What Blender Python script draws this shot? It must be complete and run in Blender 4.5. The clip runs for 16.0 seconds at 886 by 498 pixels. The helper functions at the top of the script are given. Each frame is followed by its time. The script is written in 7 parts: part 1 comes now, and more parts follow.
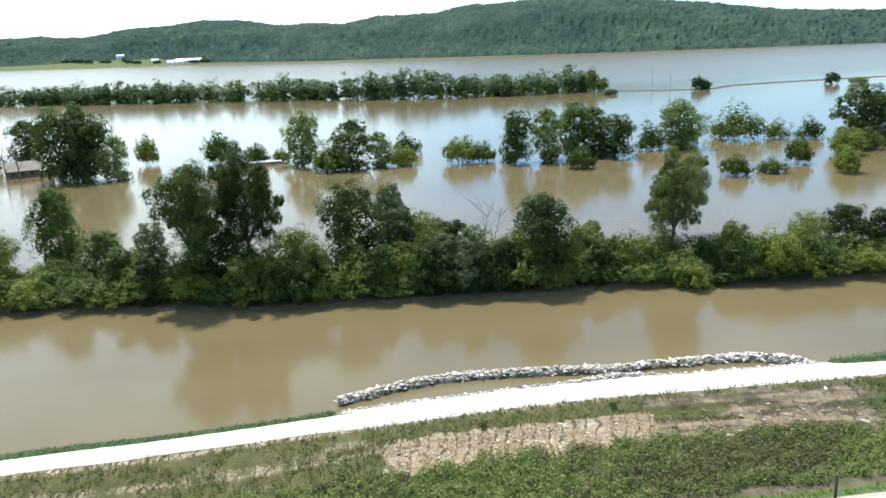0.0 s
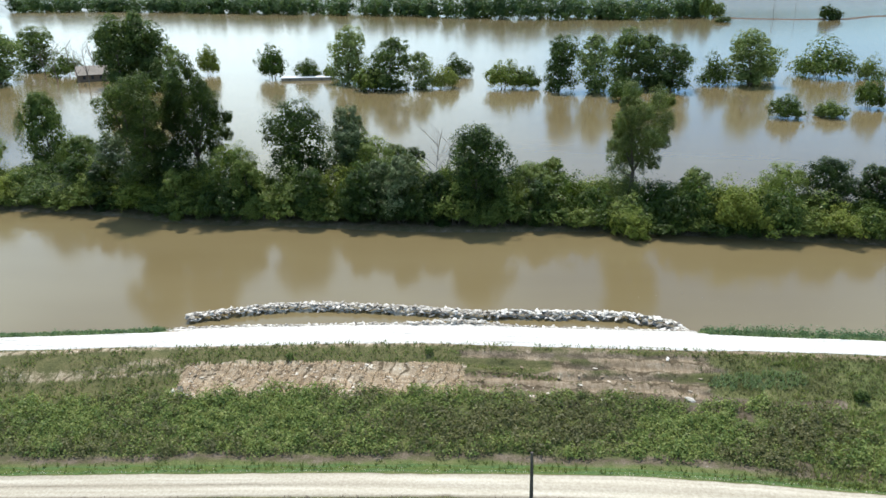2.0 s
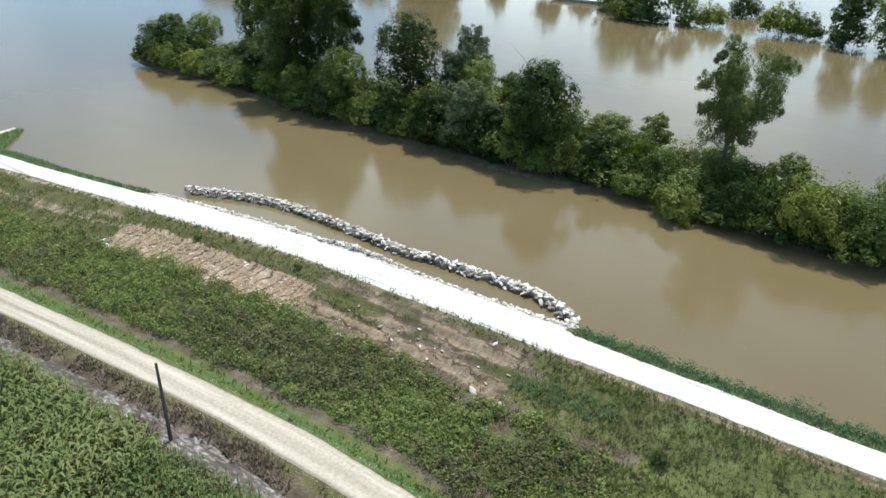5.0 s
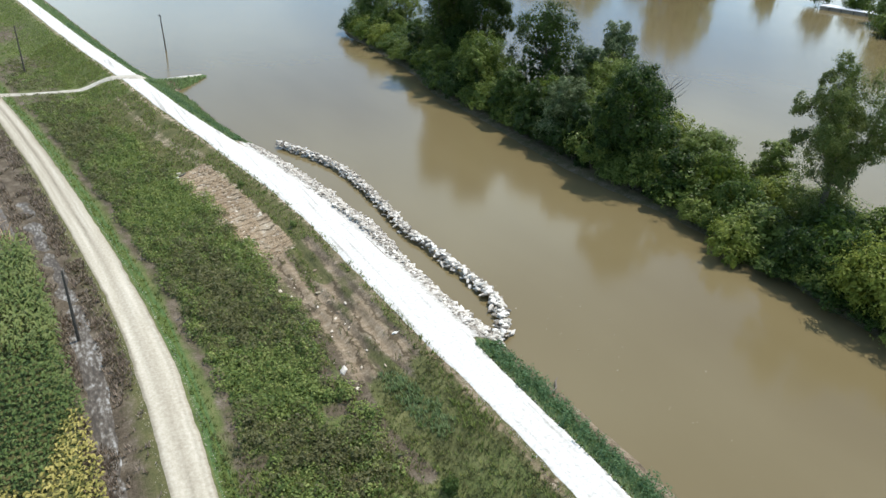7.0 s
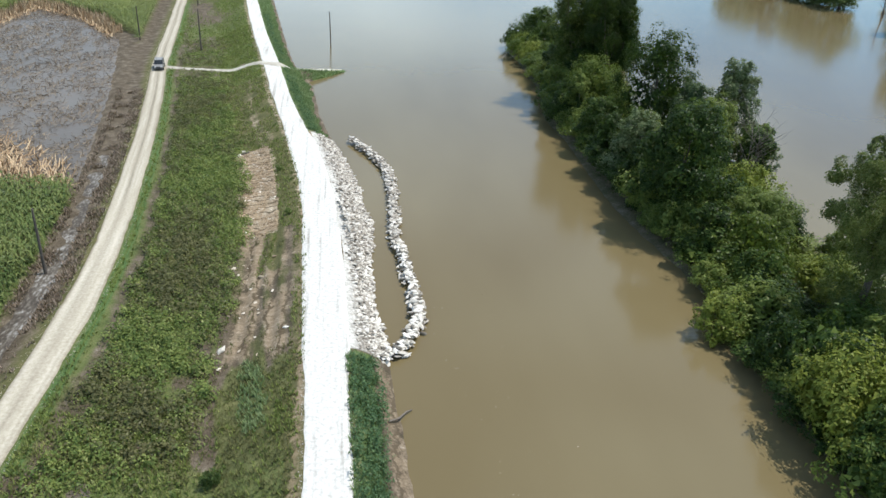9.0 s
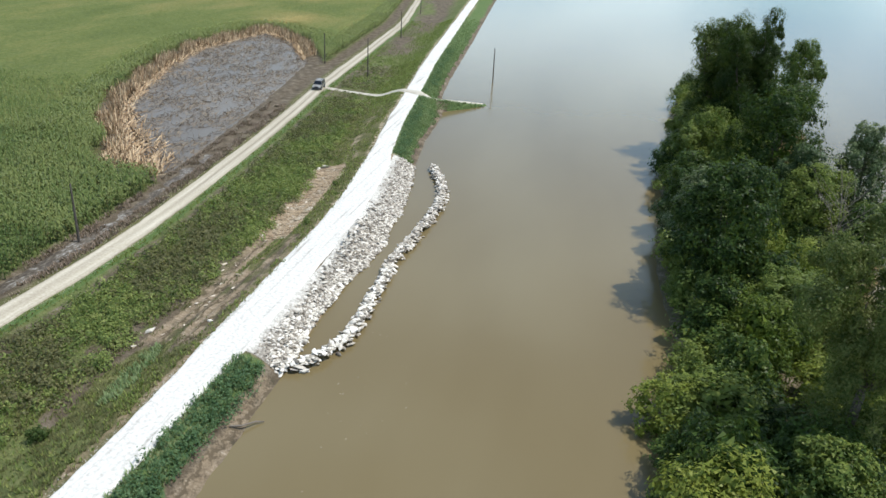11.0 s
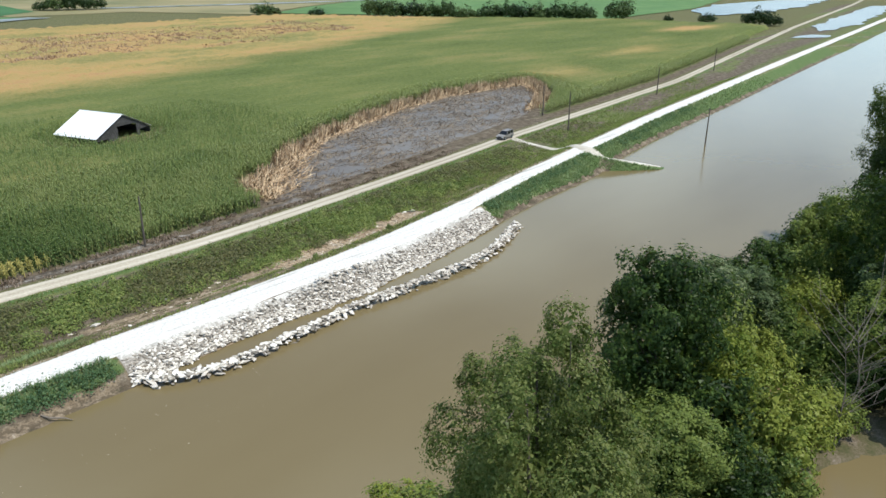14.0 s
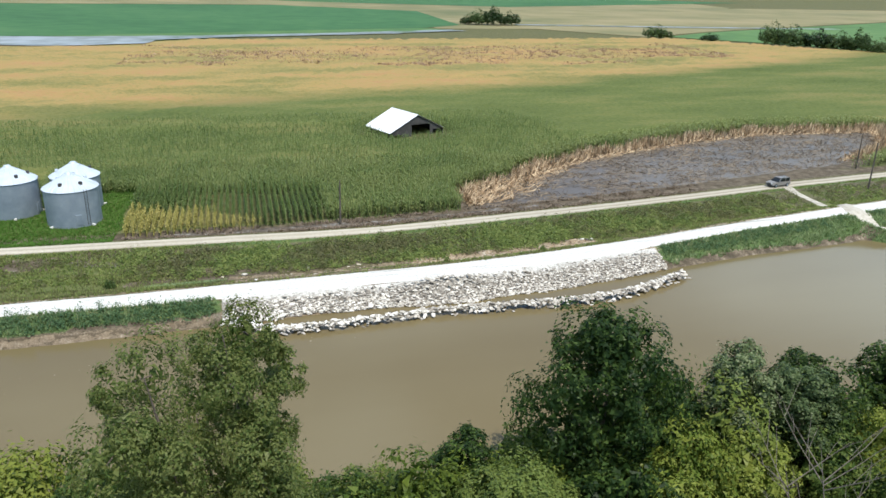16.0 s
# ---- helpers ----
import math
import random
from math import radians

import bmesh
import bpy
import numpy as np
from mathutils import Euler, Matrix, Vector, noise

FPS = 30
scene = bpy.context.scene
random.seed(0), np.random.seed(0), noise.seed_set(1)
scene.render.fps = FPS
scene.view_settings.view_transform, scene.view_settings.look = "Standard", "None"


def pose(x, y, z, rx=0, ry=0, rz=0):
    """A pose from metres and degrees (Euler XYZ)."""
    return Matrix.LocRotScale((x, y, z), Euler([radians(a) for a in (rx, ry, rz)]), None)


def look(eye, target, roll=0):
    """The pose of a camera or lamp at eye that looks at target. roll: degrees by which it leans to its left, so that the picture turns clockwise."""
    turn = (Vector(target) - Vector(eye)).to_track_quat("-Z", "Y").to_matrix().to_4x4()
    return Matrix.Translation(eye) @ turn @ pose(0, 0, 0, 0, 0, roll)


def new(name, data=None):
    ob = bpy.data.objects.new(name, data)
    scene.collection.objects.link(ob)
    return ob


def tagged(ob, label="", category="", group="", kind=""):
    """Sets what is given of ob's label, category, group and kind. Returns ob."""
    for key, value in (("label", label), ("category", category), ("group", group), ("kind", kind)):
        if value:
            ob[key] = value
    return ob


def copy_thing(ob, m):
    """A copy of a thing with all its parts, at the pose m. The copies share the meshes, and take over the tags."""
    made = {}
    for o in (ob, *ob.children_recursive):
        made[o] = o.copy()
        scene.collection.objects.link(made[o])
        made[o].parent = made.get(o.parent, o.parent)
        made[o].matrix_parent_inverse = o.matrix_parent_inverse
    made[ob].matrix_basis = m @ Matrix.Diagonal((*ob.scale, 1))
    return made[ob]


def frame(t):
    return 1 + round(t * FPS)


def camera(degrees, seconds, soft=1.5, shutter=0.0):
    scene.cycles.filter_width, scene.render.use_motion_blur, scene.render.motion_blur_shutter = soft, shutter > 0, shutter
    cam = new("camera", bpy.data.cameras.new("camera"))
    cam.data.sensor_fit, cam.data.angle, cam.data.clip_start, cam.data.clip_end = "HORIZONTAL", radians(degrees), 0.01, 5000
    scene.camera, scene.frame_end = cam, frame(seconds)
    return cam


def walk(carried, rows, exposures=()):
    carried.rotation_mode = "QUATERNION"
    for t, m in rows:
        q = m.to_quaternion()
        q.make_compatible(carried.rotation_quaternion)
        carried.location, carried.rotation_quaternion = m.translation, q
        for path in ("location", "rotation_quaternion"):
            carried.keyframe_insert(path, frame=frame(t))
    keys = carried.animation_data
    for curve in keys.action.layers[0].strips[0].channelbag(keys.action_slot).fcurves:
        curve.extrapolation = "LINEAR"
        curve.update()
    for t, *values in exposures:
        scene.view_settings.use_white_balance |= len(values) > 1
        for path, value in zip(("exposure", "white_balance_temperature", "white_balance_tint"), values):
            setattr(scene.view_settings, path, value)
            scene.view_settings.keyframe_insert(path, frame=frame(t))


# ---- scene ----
cam = camera(61.3, 16.0)
PATH = [
    (0, (-20.285, -22.86, 41.328), (-20.189, -20.934, 40.795), -2.3),
    (0.5, (-12.079, -22.101, 41.174), (-12.071, -20.199, 40.556), -2.2),
    (1, (-3.82, -21.163, 40.96), (-3.891, -19.275, 40.304), -1.6),
    (1.5, (4.242, -19.952, 40.767), (4.087, -18.08, 40.082), -1.4),
    (2, (12.407, -18.343, 40.558), (12.164, -16.492, 39.841), -1.0),
    (2.5, (20.42, -16.283, 40.416), (20.085, -14.459, 39.667), -0.7),
    (3, (28.444, -13.695, 40.3), (28.003, -11.905, 39.525), 0.2),
    (3.5, (36.126, -10.584, 40.216), (35.547, -8.843, 39.42), 0.4),
    (4, (43.69, -6.833, 40.146), (42.939, -5.173, 39.321), 0.8),
    (4.2, (46.448, -4.992, 40.114), (45.629, -3.373, 39.273), 0.9),
    (6.3, (71.647, 19.39, 39.286), (70.234, 20.467, 38.367), 1.0),
    (6.5, (73.523, 21.911, 39.272), (72.067, 22.93, 38.353), 1.1),
    (7, (77.221, 28.633, 39.219), (75.672, 29.501, 38.298), 1.6),
    (7.5, (80.217, 35.599, 39.144), (78.597, 36.321, 38.22), 1.6),
    (8, (82.575, 42.738, 39.068), (80.894, 43.316, 38.15), 2.1),
    (8.5, (84.196, 49.944, 38.98), (82.467, 50.373, 38.071), 2.6),
    (8.7, (84.424, 52.861, 38.941), (82.679, 53.229, 38.036), 3.0),
    (10.8, (81.32, 83.77, 37.791), (79.535, 83.435, 36.954), 2.9),
    (11, (80.643, 86.596, 37.754), (78.867, 86.193, 36.927), 3.2),
    (11.5, (78.035, 93.348, 37.672), (76.297, 92.778, 36.862), 2.6),
    (12, (74.644, 100.074, 37.573), (72.957, 99.35, 36.78), 2.2),
    (12.5, (70.694, 106.546, 37.516), (69.062, 105.695, 36.733), 1.3),
    (13, (66.081, 112.749, 37.451), (64.513, 111.773, 36.684), 0.9),
    (13.5, (60.82, 118.411, 37.444), (59.329, 117.308, 36.697), 0.8),
    (14, (54.762, 123.775, 37.468), (53.406, 122.496, 36.743), 0.3),
    (14.5, (48.32, 128.742, 37.485), (47.163, 127.271, 36.779), 0.2),
    (15, (41.314, 133.382, 37.512), (40.383, 131.753, 36.822), 0.7),
    (15.5, (34.07, 137.652, 37.569), (33.358, 135.913, 36.882), 0.9),
    (16, (26.559, 141.615, 37.62), (26.068, 139.801, 36.935), 1.1),
]
walk(cam, [(t, look(eye, target, roll)) for t, eye, target, roll in PATH], exposures=[(0, .30), (2, .08), (4, .02), (7, -.07), (11, -.15), (14, -.12), (16, -.06)])


# ---- world, sun ----
SUN_AZ = math.atan2(-0.28, 1.0)          # from +y towards -x
SUN_EL = radians(64)
world = bpy.data.worlds.new("sky")
scene.world = world
world.use_nodes = True
wn, wl = world.node_tree.nodes, world.node_tree.links
wn.clear()
sky = wn.new("ShaderNodeTexSky")
sky.sky_type = 'NISHITA'
sky.sun_disc = False
sky.sun_elevation = SUN_EL
sky.sun_rotation = SUN_AZ
sky.altitude = 200
sky.air_density, sky.dust_density, sky.ozone_density = 1.0, 0.25, 2.4
wtc = wn.new("ShaderNodeTexCoord")
wmap = wn.new("ShaderNodeMapping")
wmap.inputs["Scale"].default_value = (1.0, 1.0, 2.6)
wmap.inputs["Location"].default_value = (-9.96, 18.16, 7.99)
wno = wn.new("ShaderNodeTexNoise")
wno.inputs["Scale"].default_value = 1.956
wno.inputs["Detail"].default_value = 5
wra = wn.new("ShaderNodeValToRGB")
wra.color_ramp.elements[0].position, wra.color_ramp.elements[1].position = 0.462, 0.658
wmix = wn.new("ShaderNodeMixRGB")
wmix.inputs[2].default_value = (9.9, 12.2, 13.4, 1)
wbg = wn.new("ShaderNodeBackground")
wbg.inputs["Strength"].default_value = 0.15
wout = wn.new("ShaderNodeOutputWorld")
wl.new(wtc.outputs["Generated"], wmap.inputs[0])
wl.new(wmap.outputs[0], wno.inputs["Vector"])
wl.new(wno.outputs[0], wra.inputs[0])
wl.new(wra.outputs[0], wmix.inputs[0])
wtint = wn.new("ShaderNodeMixRGB")      # clear blue between the clouds
wtint.blend_type = 'MULTIPLY'
wtint.inputs[0].default_value = 1.0
wtint.inputs[2].default_value = (0.76, 1.01, 1.17, 1)
wl.new(sky.outputs[0], wtint.inputs[1])
wl.new(wtint.outputs[0], wmix.inputs[1])
wl.new(wmix.outputs[0], wbg.inputs[0])
wl.new(wbg.outputs[0], wout.inputs[0])

sun = new("sun", bpy.data.lights.new("sun", 'SUN'))
sun.data.energy = 5.0
sun.data.angle = radians(0.53)
sun.data.color = (1.0, 0.95, 0.885)
sun_dir = Vector((math.sin(SUN_AZ) * math.cos(SUN_EL), math.cos(SUN_AZ) * math.cos(SUN_EL), math.sin(SUN_EL)))
sun.matrix_world = look(sun_dir * 300, (0, 0, 0))


# ---- helpers ----
def part(name, bm, material, parent=None, label="", smooth=False):
    me = bpy.data.meshes.new(name)
    bm.to_mesh(me)
    bm.free()
    if smooth:
        me.shade_smooth()
    me.materials.append(material)
    ob = new(name, me)
    if parent is not None:
        ob.parent = parent
    if label:
        ob["label"] = label
    return ob


def mesh_of(name, verts, faces, material, parent=None, label="", smooth=False):
    me = bpy.data.meshes.new(name)
    verts = np.asarray(verts, dtype=np.float32)
    if isinstance(faces, np.ndarray):
        n, k = faces.shape
        me.vertices.add(len(verts))
        me.vertices.foreach_set("co", verts.ravel())
        me.loops.add(n * k)
        me.loops.foreach_set("vertex_index", faces.astype(np.int32).ravel())
        me.polygons.add(n)
        me.polygons.foreach_set("loop_start", np.arange(0, n * k, k, dtype=np.int32))
        me.update(calc_edges=True)
    else:
        me.from_pydata([tuple(map(float, v)) for v in verts], [], faces)
    if smooth:
        me.shade_smooth()
    me.materials.append(material)
    ob = new(name, me)
    if parent is not None:
        ob.parent = parent
    if label:
        ob["label"] = label
    return ob


def empty(name, x, y, z, rz=0.0, s=1.0):
    ob = new(name)
    ob.matrix_basis = pose(x, y, z, 0, 0, rz) @ Matrix.Scale(s, 4)
    return ob


def box(bm, x0, x1, y0, y1, z0, z1, bevel=0.0):
    made = bmesh.ops.create_cube(bm, size=1.0)["verts"]
    bmesh.ops.transform(bm, matrix=Matrix.Translation(((x0 + x1) / 2, (y0 + y1) / 2, (z0 + z1) / 2))
                        @ Matrix.Diagonal((x1 - x0, y1 - y0, z1 - z0, 1)), verts=made)
    if bevel:
        es = list({e for v in made for e in v.link_edges})
        bmesh.ops.bevel(bm, geom=es, offset=bevel, segments=2, affect='EDGES', profile=0.5)


def tube(bm, path, radii, sides=8):
    """A tapered tube along a list of points."""
    rings = []
    for i, p in enumerate(path):
        p = Vector(p)
        a = Vector(path[max(i - 1, 0)])
        b = Vector(path[min(i + 1, len(path) - 1)])
        q = (b - a).to_track_quat('Z', 'Y')
        rings.append([bm.verts.new(p + q @ Vector((math.cos(k * math.tau / sides) * radii[i],
                                                    math.sin(k * math.tau / sides) * radii[i], 0))) for k in range(sides)])
    for r0, r1 in zip(rings, rings[1:]):
        for k in range(sides):
            bm.faces.new((r0[k], r0[(k + 1) % sides], r1[(k + 1) % sides], r1[k]))
    bm.faces.new(rings[-1])
    bm.faces.new(rings[0][::-1])


def curve(xs, pts):
    """Smoothed line through points sorted by x."""
    px, py = [p[0] for p in pts], [p[1] for p in pts]
    xs = np.asarray(xs, dtype=float)
    w = 5.0
    return sum(np.interp(xs + k * w, px, py) for k in (-1.5, -1, -0.5, 0, 0.5, 1, 1.5)) / 7


def rnd(x, y, s=1.0, seed=0.0):
    return noise.noise(Vector((x * s, y * s, seed)))


# ---- materials ----
def mat(name):
    m = bpy.data.materials.new(name)
    m.use_nodes = True
    nt = m.node_tree
    return m, nt, nt.nodes["Principled BSDF"]


def nn(nt, kind, **inputs):
    n = nt.nodes.new(kind)
    for k, v in inputs.items():
        n.inputs[k.replace("_", " ")].default_value = v
    return n


def ramp(nt, src, stops):
    r = nt.nodes.new("ShaderNodeValToRGB")
    el = r.color_ramp.elements
    while len(el) < len(stops):
        el.new(0.5)
    for e, (p, c) in zip(el, stops):
        e.position = p
        e.color = (*c, 1)
    nt.links.new(src, r.inputs[0])
    return r.outputs[0]


def mixc(nt, fac, a, b, mode='MIX'):
    m = nt.nodes.new("ShaderNodeMixRGB")
    m.blend_type = mode
    for i, v in ((0, fac), (1, a), (2, b)):
        if hasattr(v, "links"):
            nt.links.new(v, m.inputs[i])
        elif isinstance(v, tuple):
            m.inputs[i].default_value = (*v, 1)
        else:
            m.inputs[i].default_value = v
    return m.outputs[0]


def noise_tex(nt, scale, detail=4, rough=0.55, vec=None):
    n = nn(nt, "ShaderNodeTexNoise", Scale=scale, Detail=detail, Roughness=rough)
    if vec is not None:
        nt.links.new(vec, n.inputs["Vector"])
    return n.outputs[0]


def coords(nt, scale=(1, 1, 1)):
    g = nt.nodes.new("ShaderNodeNewGeometry")
    mp = nt.nodes.new("ShaderNodeMapping")
    mp.inputs["Scale"].default_value = scale
    nt.links.new(g.outputs["Position"], mp.inputs[0])
    return mp.outputs[0]


def ocoords(nt, scale=(1, 1, 1)):
    g = nt.nodes.new("ShaderNodeTexCoord")
    mp = nt.nodes.new("ShaderNodeMapping")
    mp.inputs["Scale"].default_value = scale
    nt.links.new(g.outputs["Object"], mp.inputs[0])
    return mp.outputs[0]


def bump(nt, bsdf, src, strength, dist):
    b = nn(nt, "ShaderNodeBump", Strength=strength, Distance=dist)
    nt.links.new(src, b.inputs["Height"])
    nt.links.new(b.outputs[0], bsdf.inputs["Normal"])


def math_node(nt, op, a, b=0.0, clamp=False):
    m = nt.nodes.new("ShaderNodeMath")
    m.operation, m.use_clamp = op, clamp
    for i, v in ((0, a), (1, b)):
        if hasattr(v, "links"):
            nt.links.new(v, m.inputs[i])
        else:
            m.inputs[i].default_value = v
    return m.outputs[0]


def simple(name, stops, scale=2.0, rough=0.9, metal=0.0, bumps=0.2, dist=0.05, island=False, space=None, spec=0.3):
    m, nt, b = mat(name)
    v = (space or coords)(nt)
    n1 = noise_tex(nt, scale, 6, 0.6, v)
    n2 = noise_tex(nt, scale * 0.13, 3, 0.5, v)
    f = math_node(nt, 'ADD', math_node(nt, 'MULTIPLY', n1, 0.6), math_node(nt, 'MULTIPLY', n2, 0.4))
    if island:
        g = nt.nodes.new("ShaderNodeNewGeometry")
        f = math_node(nt, 'ADD', math_node(nt, 'MULTIPLY', f, 0.6), math_node(nt, 'MULTIPLY', g.outputs["Random Per Island"], 0.4))
    nt.links.new(ramp(nt, f, stops), b.inputs["Base Color"])
    b.inputs["Roughness"].default_value = rough
    b.inputs["Metallic"].default_value = metal
    b.inputs["Specular IOR Level"].default_value = spec
    if bumps:
        bump(nt, b, n1, bumps, dist)
    return m


def leaf_mat(name, dark, mid, light, trans=0.3, gloss=0.42, patch=0.8, own=0.35):
    """Foliage: each leaf its own tone, each plant its own tint, patches of tone through the crown."""
    m, nt, b = mat(name)
    g = nt.nodes.new("ShaderNodeNewGeometry")
    o = nt.nodes.new("ShaderNodeObjectInfo")
    n = noise_tex(nt, patch, 3, 0.6, coords(nt))
    f = math_node(nt, 'ADD', math_node(nt, 'MULTIPLY', g.outputs["Random Per Island"], own),
                  math_node(nt, 'ADD', math_node(nt, 'MULTIPLY', n, 1 - own), math_node(nt, 'MULTIPLY', math_node(nt, 'SUBTRACT', o.outputs["Random"], 0.5), 0.6)))
    c = ramp(nt, f, [(0.28, dark), (0.5, mid), (0.74, light)])
    nt.links.new(c, b.inputs["Base Color"])
    b.inputs["Roughness"].default_value = gloss
    b.inputs["Specular IOR Level"].default_value = 0.12
    t = nt.nodes.new("ShaderNodeBsdfTranslucent")
    nt.links.new(mixc(nt, 0.4, c, (0.16, 0.24, 0.03)), t.inputs[0])
    mx = nt.nodes.new("ShaderNodeMixShader")
    mx.inputs[0].default_value = trans
    nt.links.new(b.outputs[0], mx.inputs[1])
    nt.links.new(t.outputs[0], mx.inputs[2])
    nt.links.new(mx.outputs[0], nt.nodes["Material Output"].inputs[0])
    return m


def ground_mat():
    m, nt, b = mat("ground")
    v = coords(nt)
    a = nt.nodes.new("ShaderNodeAttribute")
    a.attribute_name = "zone"
    sep = nt.nodes.new("ShaderNodeSeparateColor")
    nt.links.new(a.outputs["Color"], sep.inputs[0])
    fine = noise_tex(nt, 5.0, 6, 0.65, v)
    mid = noise_tex(nt, 0.6, 4, 0.6, v)
    big = noise_tex(nt, 0.05, 3, 0.5, v)
    streak = noise_tex(nt, 1.0, 5, 0.7, coords(nt, (2.3, 0.26, 1)))
    blotch = noise_tex(nt, 1.0, 4, 0.6, coords(nt, (0.35, 1.1, 1)))
    grass = ramp(nt, math_node(nt, 'ADD', math_node(nt, 'MULTIPLY', fine, 0.5), math_node(nt, 'MULTIPLY', mid, 0.5)),
                 [(0.3, (0.04, 0.048, 0.019)), (0.5, (0.105, 0.105, 0.042)), (0.7, (0.20, 0.165, 0.082))])
    fresh = ramp(nt, math_node(nt, 'ADD', math_node(nt, 'MULTIPLY', fine, 0.5), math_node(nt, 'MULTIPLY', mid, 0.5)), [(0.32, (0.048, 0.068, 0.022)), (0.5, (0.105, 0.13, 0.042)), (0.66, (0.18, 0.175, 0.075))])
    # furrows: dark lines in the dirt colour, up and down the raked patch, along the slope on the terraces east of it
    geo = nt.nodes.new("ShaderNodeNewGeometry")
    pos = nt.nodes.new("ShaderNodeSeparateXYZ")
    nt.links.new(geo.outputs["Position"], pos.inputs[0])
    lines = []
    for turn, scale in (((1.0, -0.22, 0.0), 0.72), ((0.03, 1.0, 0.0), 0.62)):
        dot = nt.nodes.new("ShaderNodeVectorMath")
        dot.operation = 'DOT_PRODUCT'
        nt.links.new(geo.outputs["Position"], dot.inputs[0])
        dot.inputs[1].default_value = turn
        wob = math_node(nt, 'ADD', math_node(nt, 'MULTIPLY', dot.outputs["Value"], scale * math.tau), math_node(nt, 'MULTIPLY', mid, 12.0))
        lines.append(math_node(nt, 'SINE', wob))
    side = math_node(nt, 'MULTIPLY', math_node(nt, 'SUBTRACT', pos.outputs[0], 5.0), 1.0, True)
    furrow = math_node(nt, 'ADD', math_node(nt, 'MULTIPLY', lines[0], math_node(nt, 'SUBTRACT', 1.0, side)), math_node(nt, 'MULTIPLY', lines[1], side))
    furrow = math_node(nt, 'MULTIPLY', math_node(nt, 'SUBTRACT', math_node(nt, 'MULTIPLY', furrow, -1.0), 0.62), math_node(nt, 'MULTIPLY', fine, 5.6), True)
    dirt = ramp(nt, math_node(nt, 'ADD', math_node(nt, 'MULTIPLY', fine, 0.3), math_node(nt, 'ADD', math_node(nt, 'MULTIPLY', streak, 0.42), math_node(nt, 'MULTIPLY', blotch, 0.28))),
                [(0.37, (0.10, 0.072, 0.045)), (0.435, (0.24, 0.18, 0.116)), (0.505, (0.38, 0.30, 0.205)), (0.57, (0.50, 0.415, 0.305)), (0.63, (0.74, 0.67, 0.55))])
    dirt = mixc(nt, math_node(nt, 'MULTIPLY', side, 0.55), dirt, (0.175, 0.128, 0.084))
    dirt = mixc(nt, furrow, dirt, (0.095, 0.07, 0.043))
    mud = ramp(nt, math_node(nt, 'ADD', math_node(nt, 'MULTIPLY', fine, 0.4), math_node(nt, 'MULTIPLY', mid, 0.6)),
               [(0.34, (0.04, 0.032, 0.024)), (0.48, (0.098, 0.076, 0.053)), (0.6, (0.165, 0.135, 0.10)), (0.7, (0.30, 0.27, 0.225))])

    def cut(ch, soft=0.22):
        s = math_node(nt, 'ADD', sep.outputs[ch], math_node(nt, 'MULTIPLY', math_node(nt, 'SUBTRACT', math_node(nt, 'ADD', math_node(nt, 'MULTIPLY', fine, 0.4), math_node(nt, 'MULTIPLY', mid, 0.6)), 0.5), 1.6))
        r = nt.nodes.new("ShaderNodeMapRange")
        r.inputs["From Min"].default_value = 0.5 - soft
        r.inputs["From Max"].default_value = 0.5 + soft
        nt.links.new(s, r.inputs["Value"])
        return r.outputs[0]
    c = mixc(nt, cut(2), grass, fresh)
    lush = ramp(nt, fine, [(0.3, (0.04, 0.085, 0.03)), (0.55, (0.075, 0.145, 0.046)), (0.75, (0.125, 0.195, 0.065))])
    c = mixc(nt, math_node(nt, 'MULTIPLY', math_node(nt, 'SUBTRACT', sep.outputs[2], 1.1), 2.5, True), c, lush)
    lawn = ramp(nt, fine, [(0.3, (0.05, 0.078, 0.018)), (0.55, (0.09, 0.126, 0.03)), (0.75, (0.145, 0.165, 0.05))])
    c = mixc(nt, math_node(nt, 'MULTIPLY', math_node(nt, 'SUBTRACT', sep.outputs[2], 1.45), 8.0, True), c, lawn)
    c = mixc(nt, cut(1), c, mud)
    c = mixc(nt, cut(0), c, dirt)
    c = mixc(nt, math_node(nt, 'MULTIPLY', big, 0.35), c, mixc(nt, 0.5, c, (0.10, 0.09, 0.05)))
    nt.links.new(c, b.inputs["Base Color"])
    b.inputs["Roughness"].default_value = 0.95
    b.inputs["Specular IOR Level"].default_value = 0.15
    bump(nt, b, fine, 0.9, 0.12)
    return m


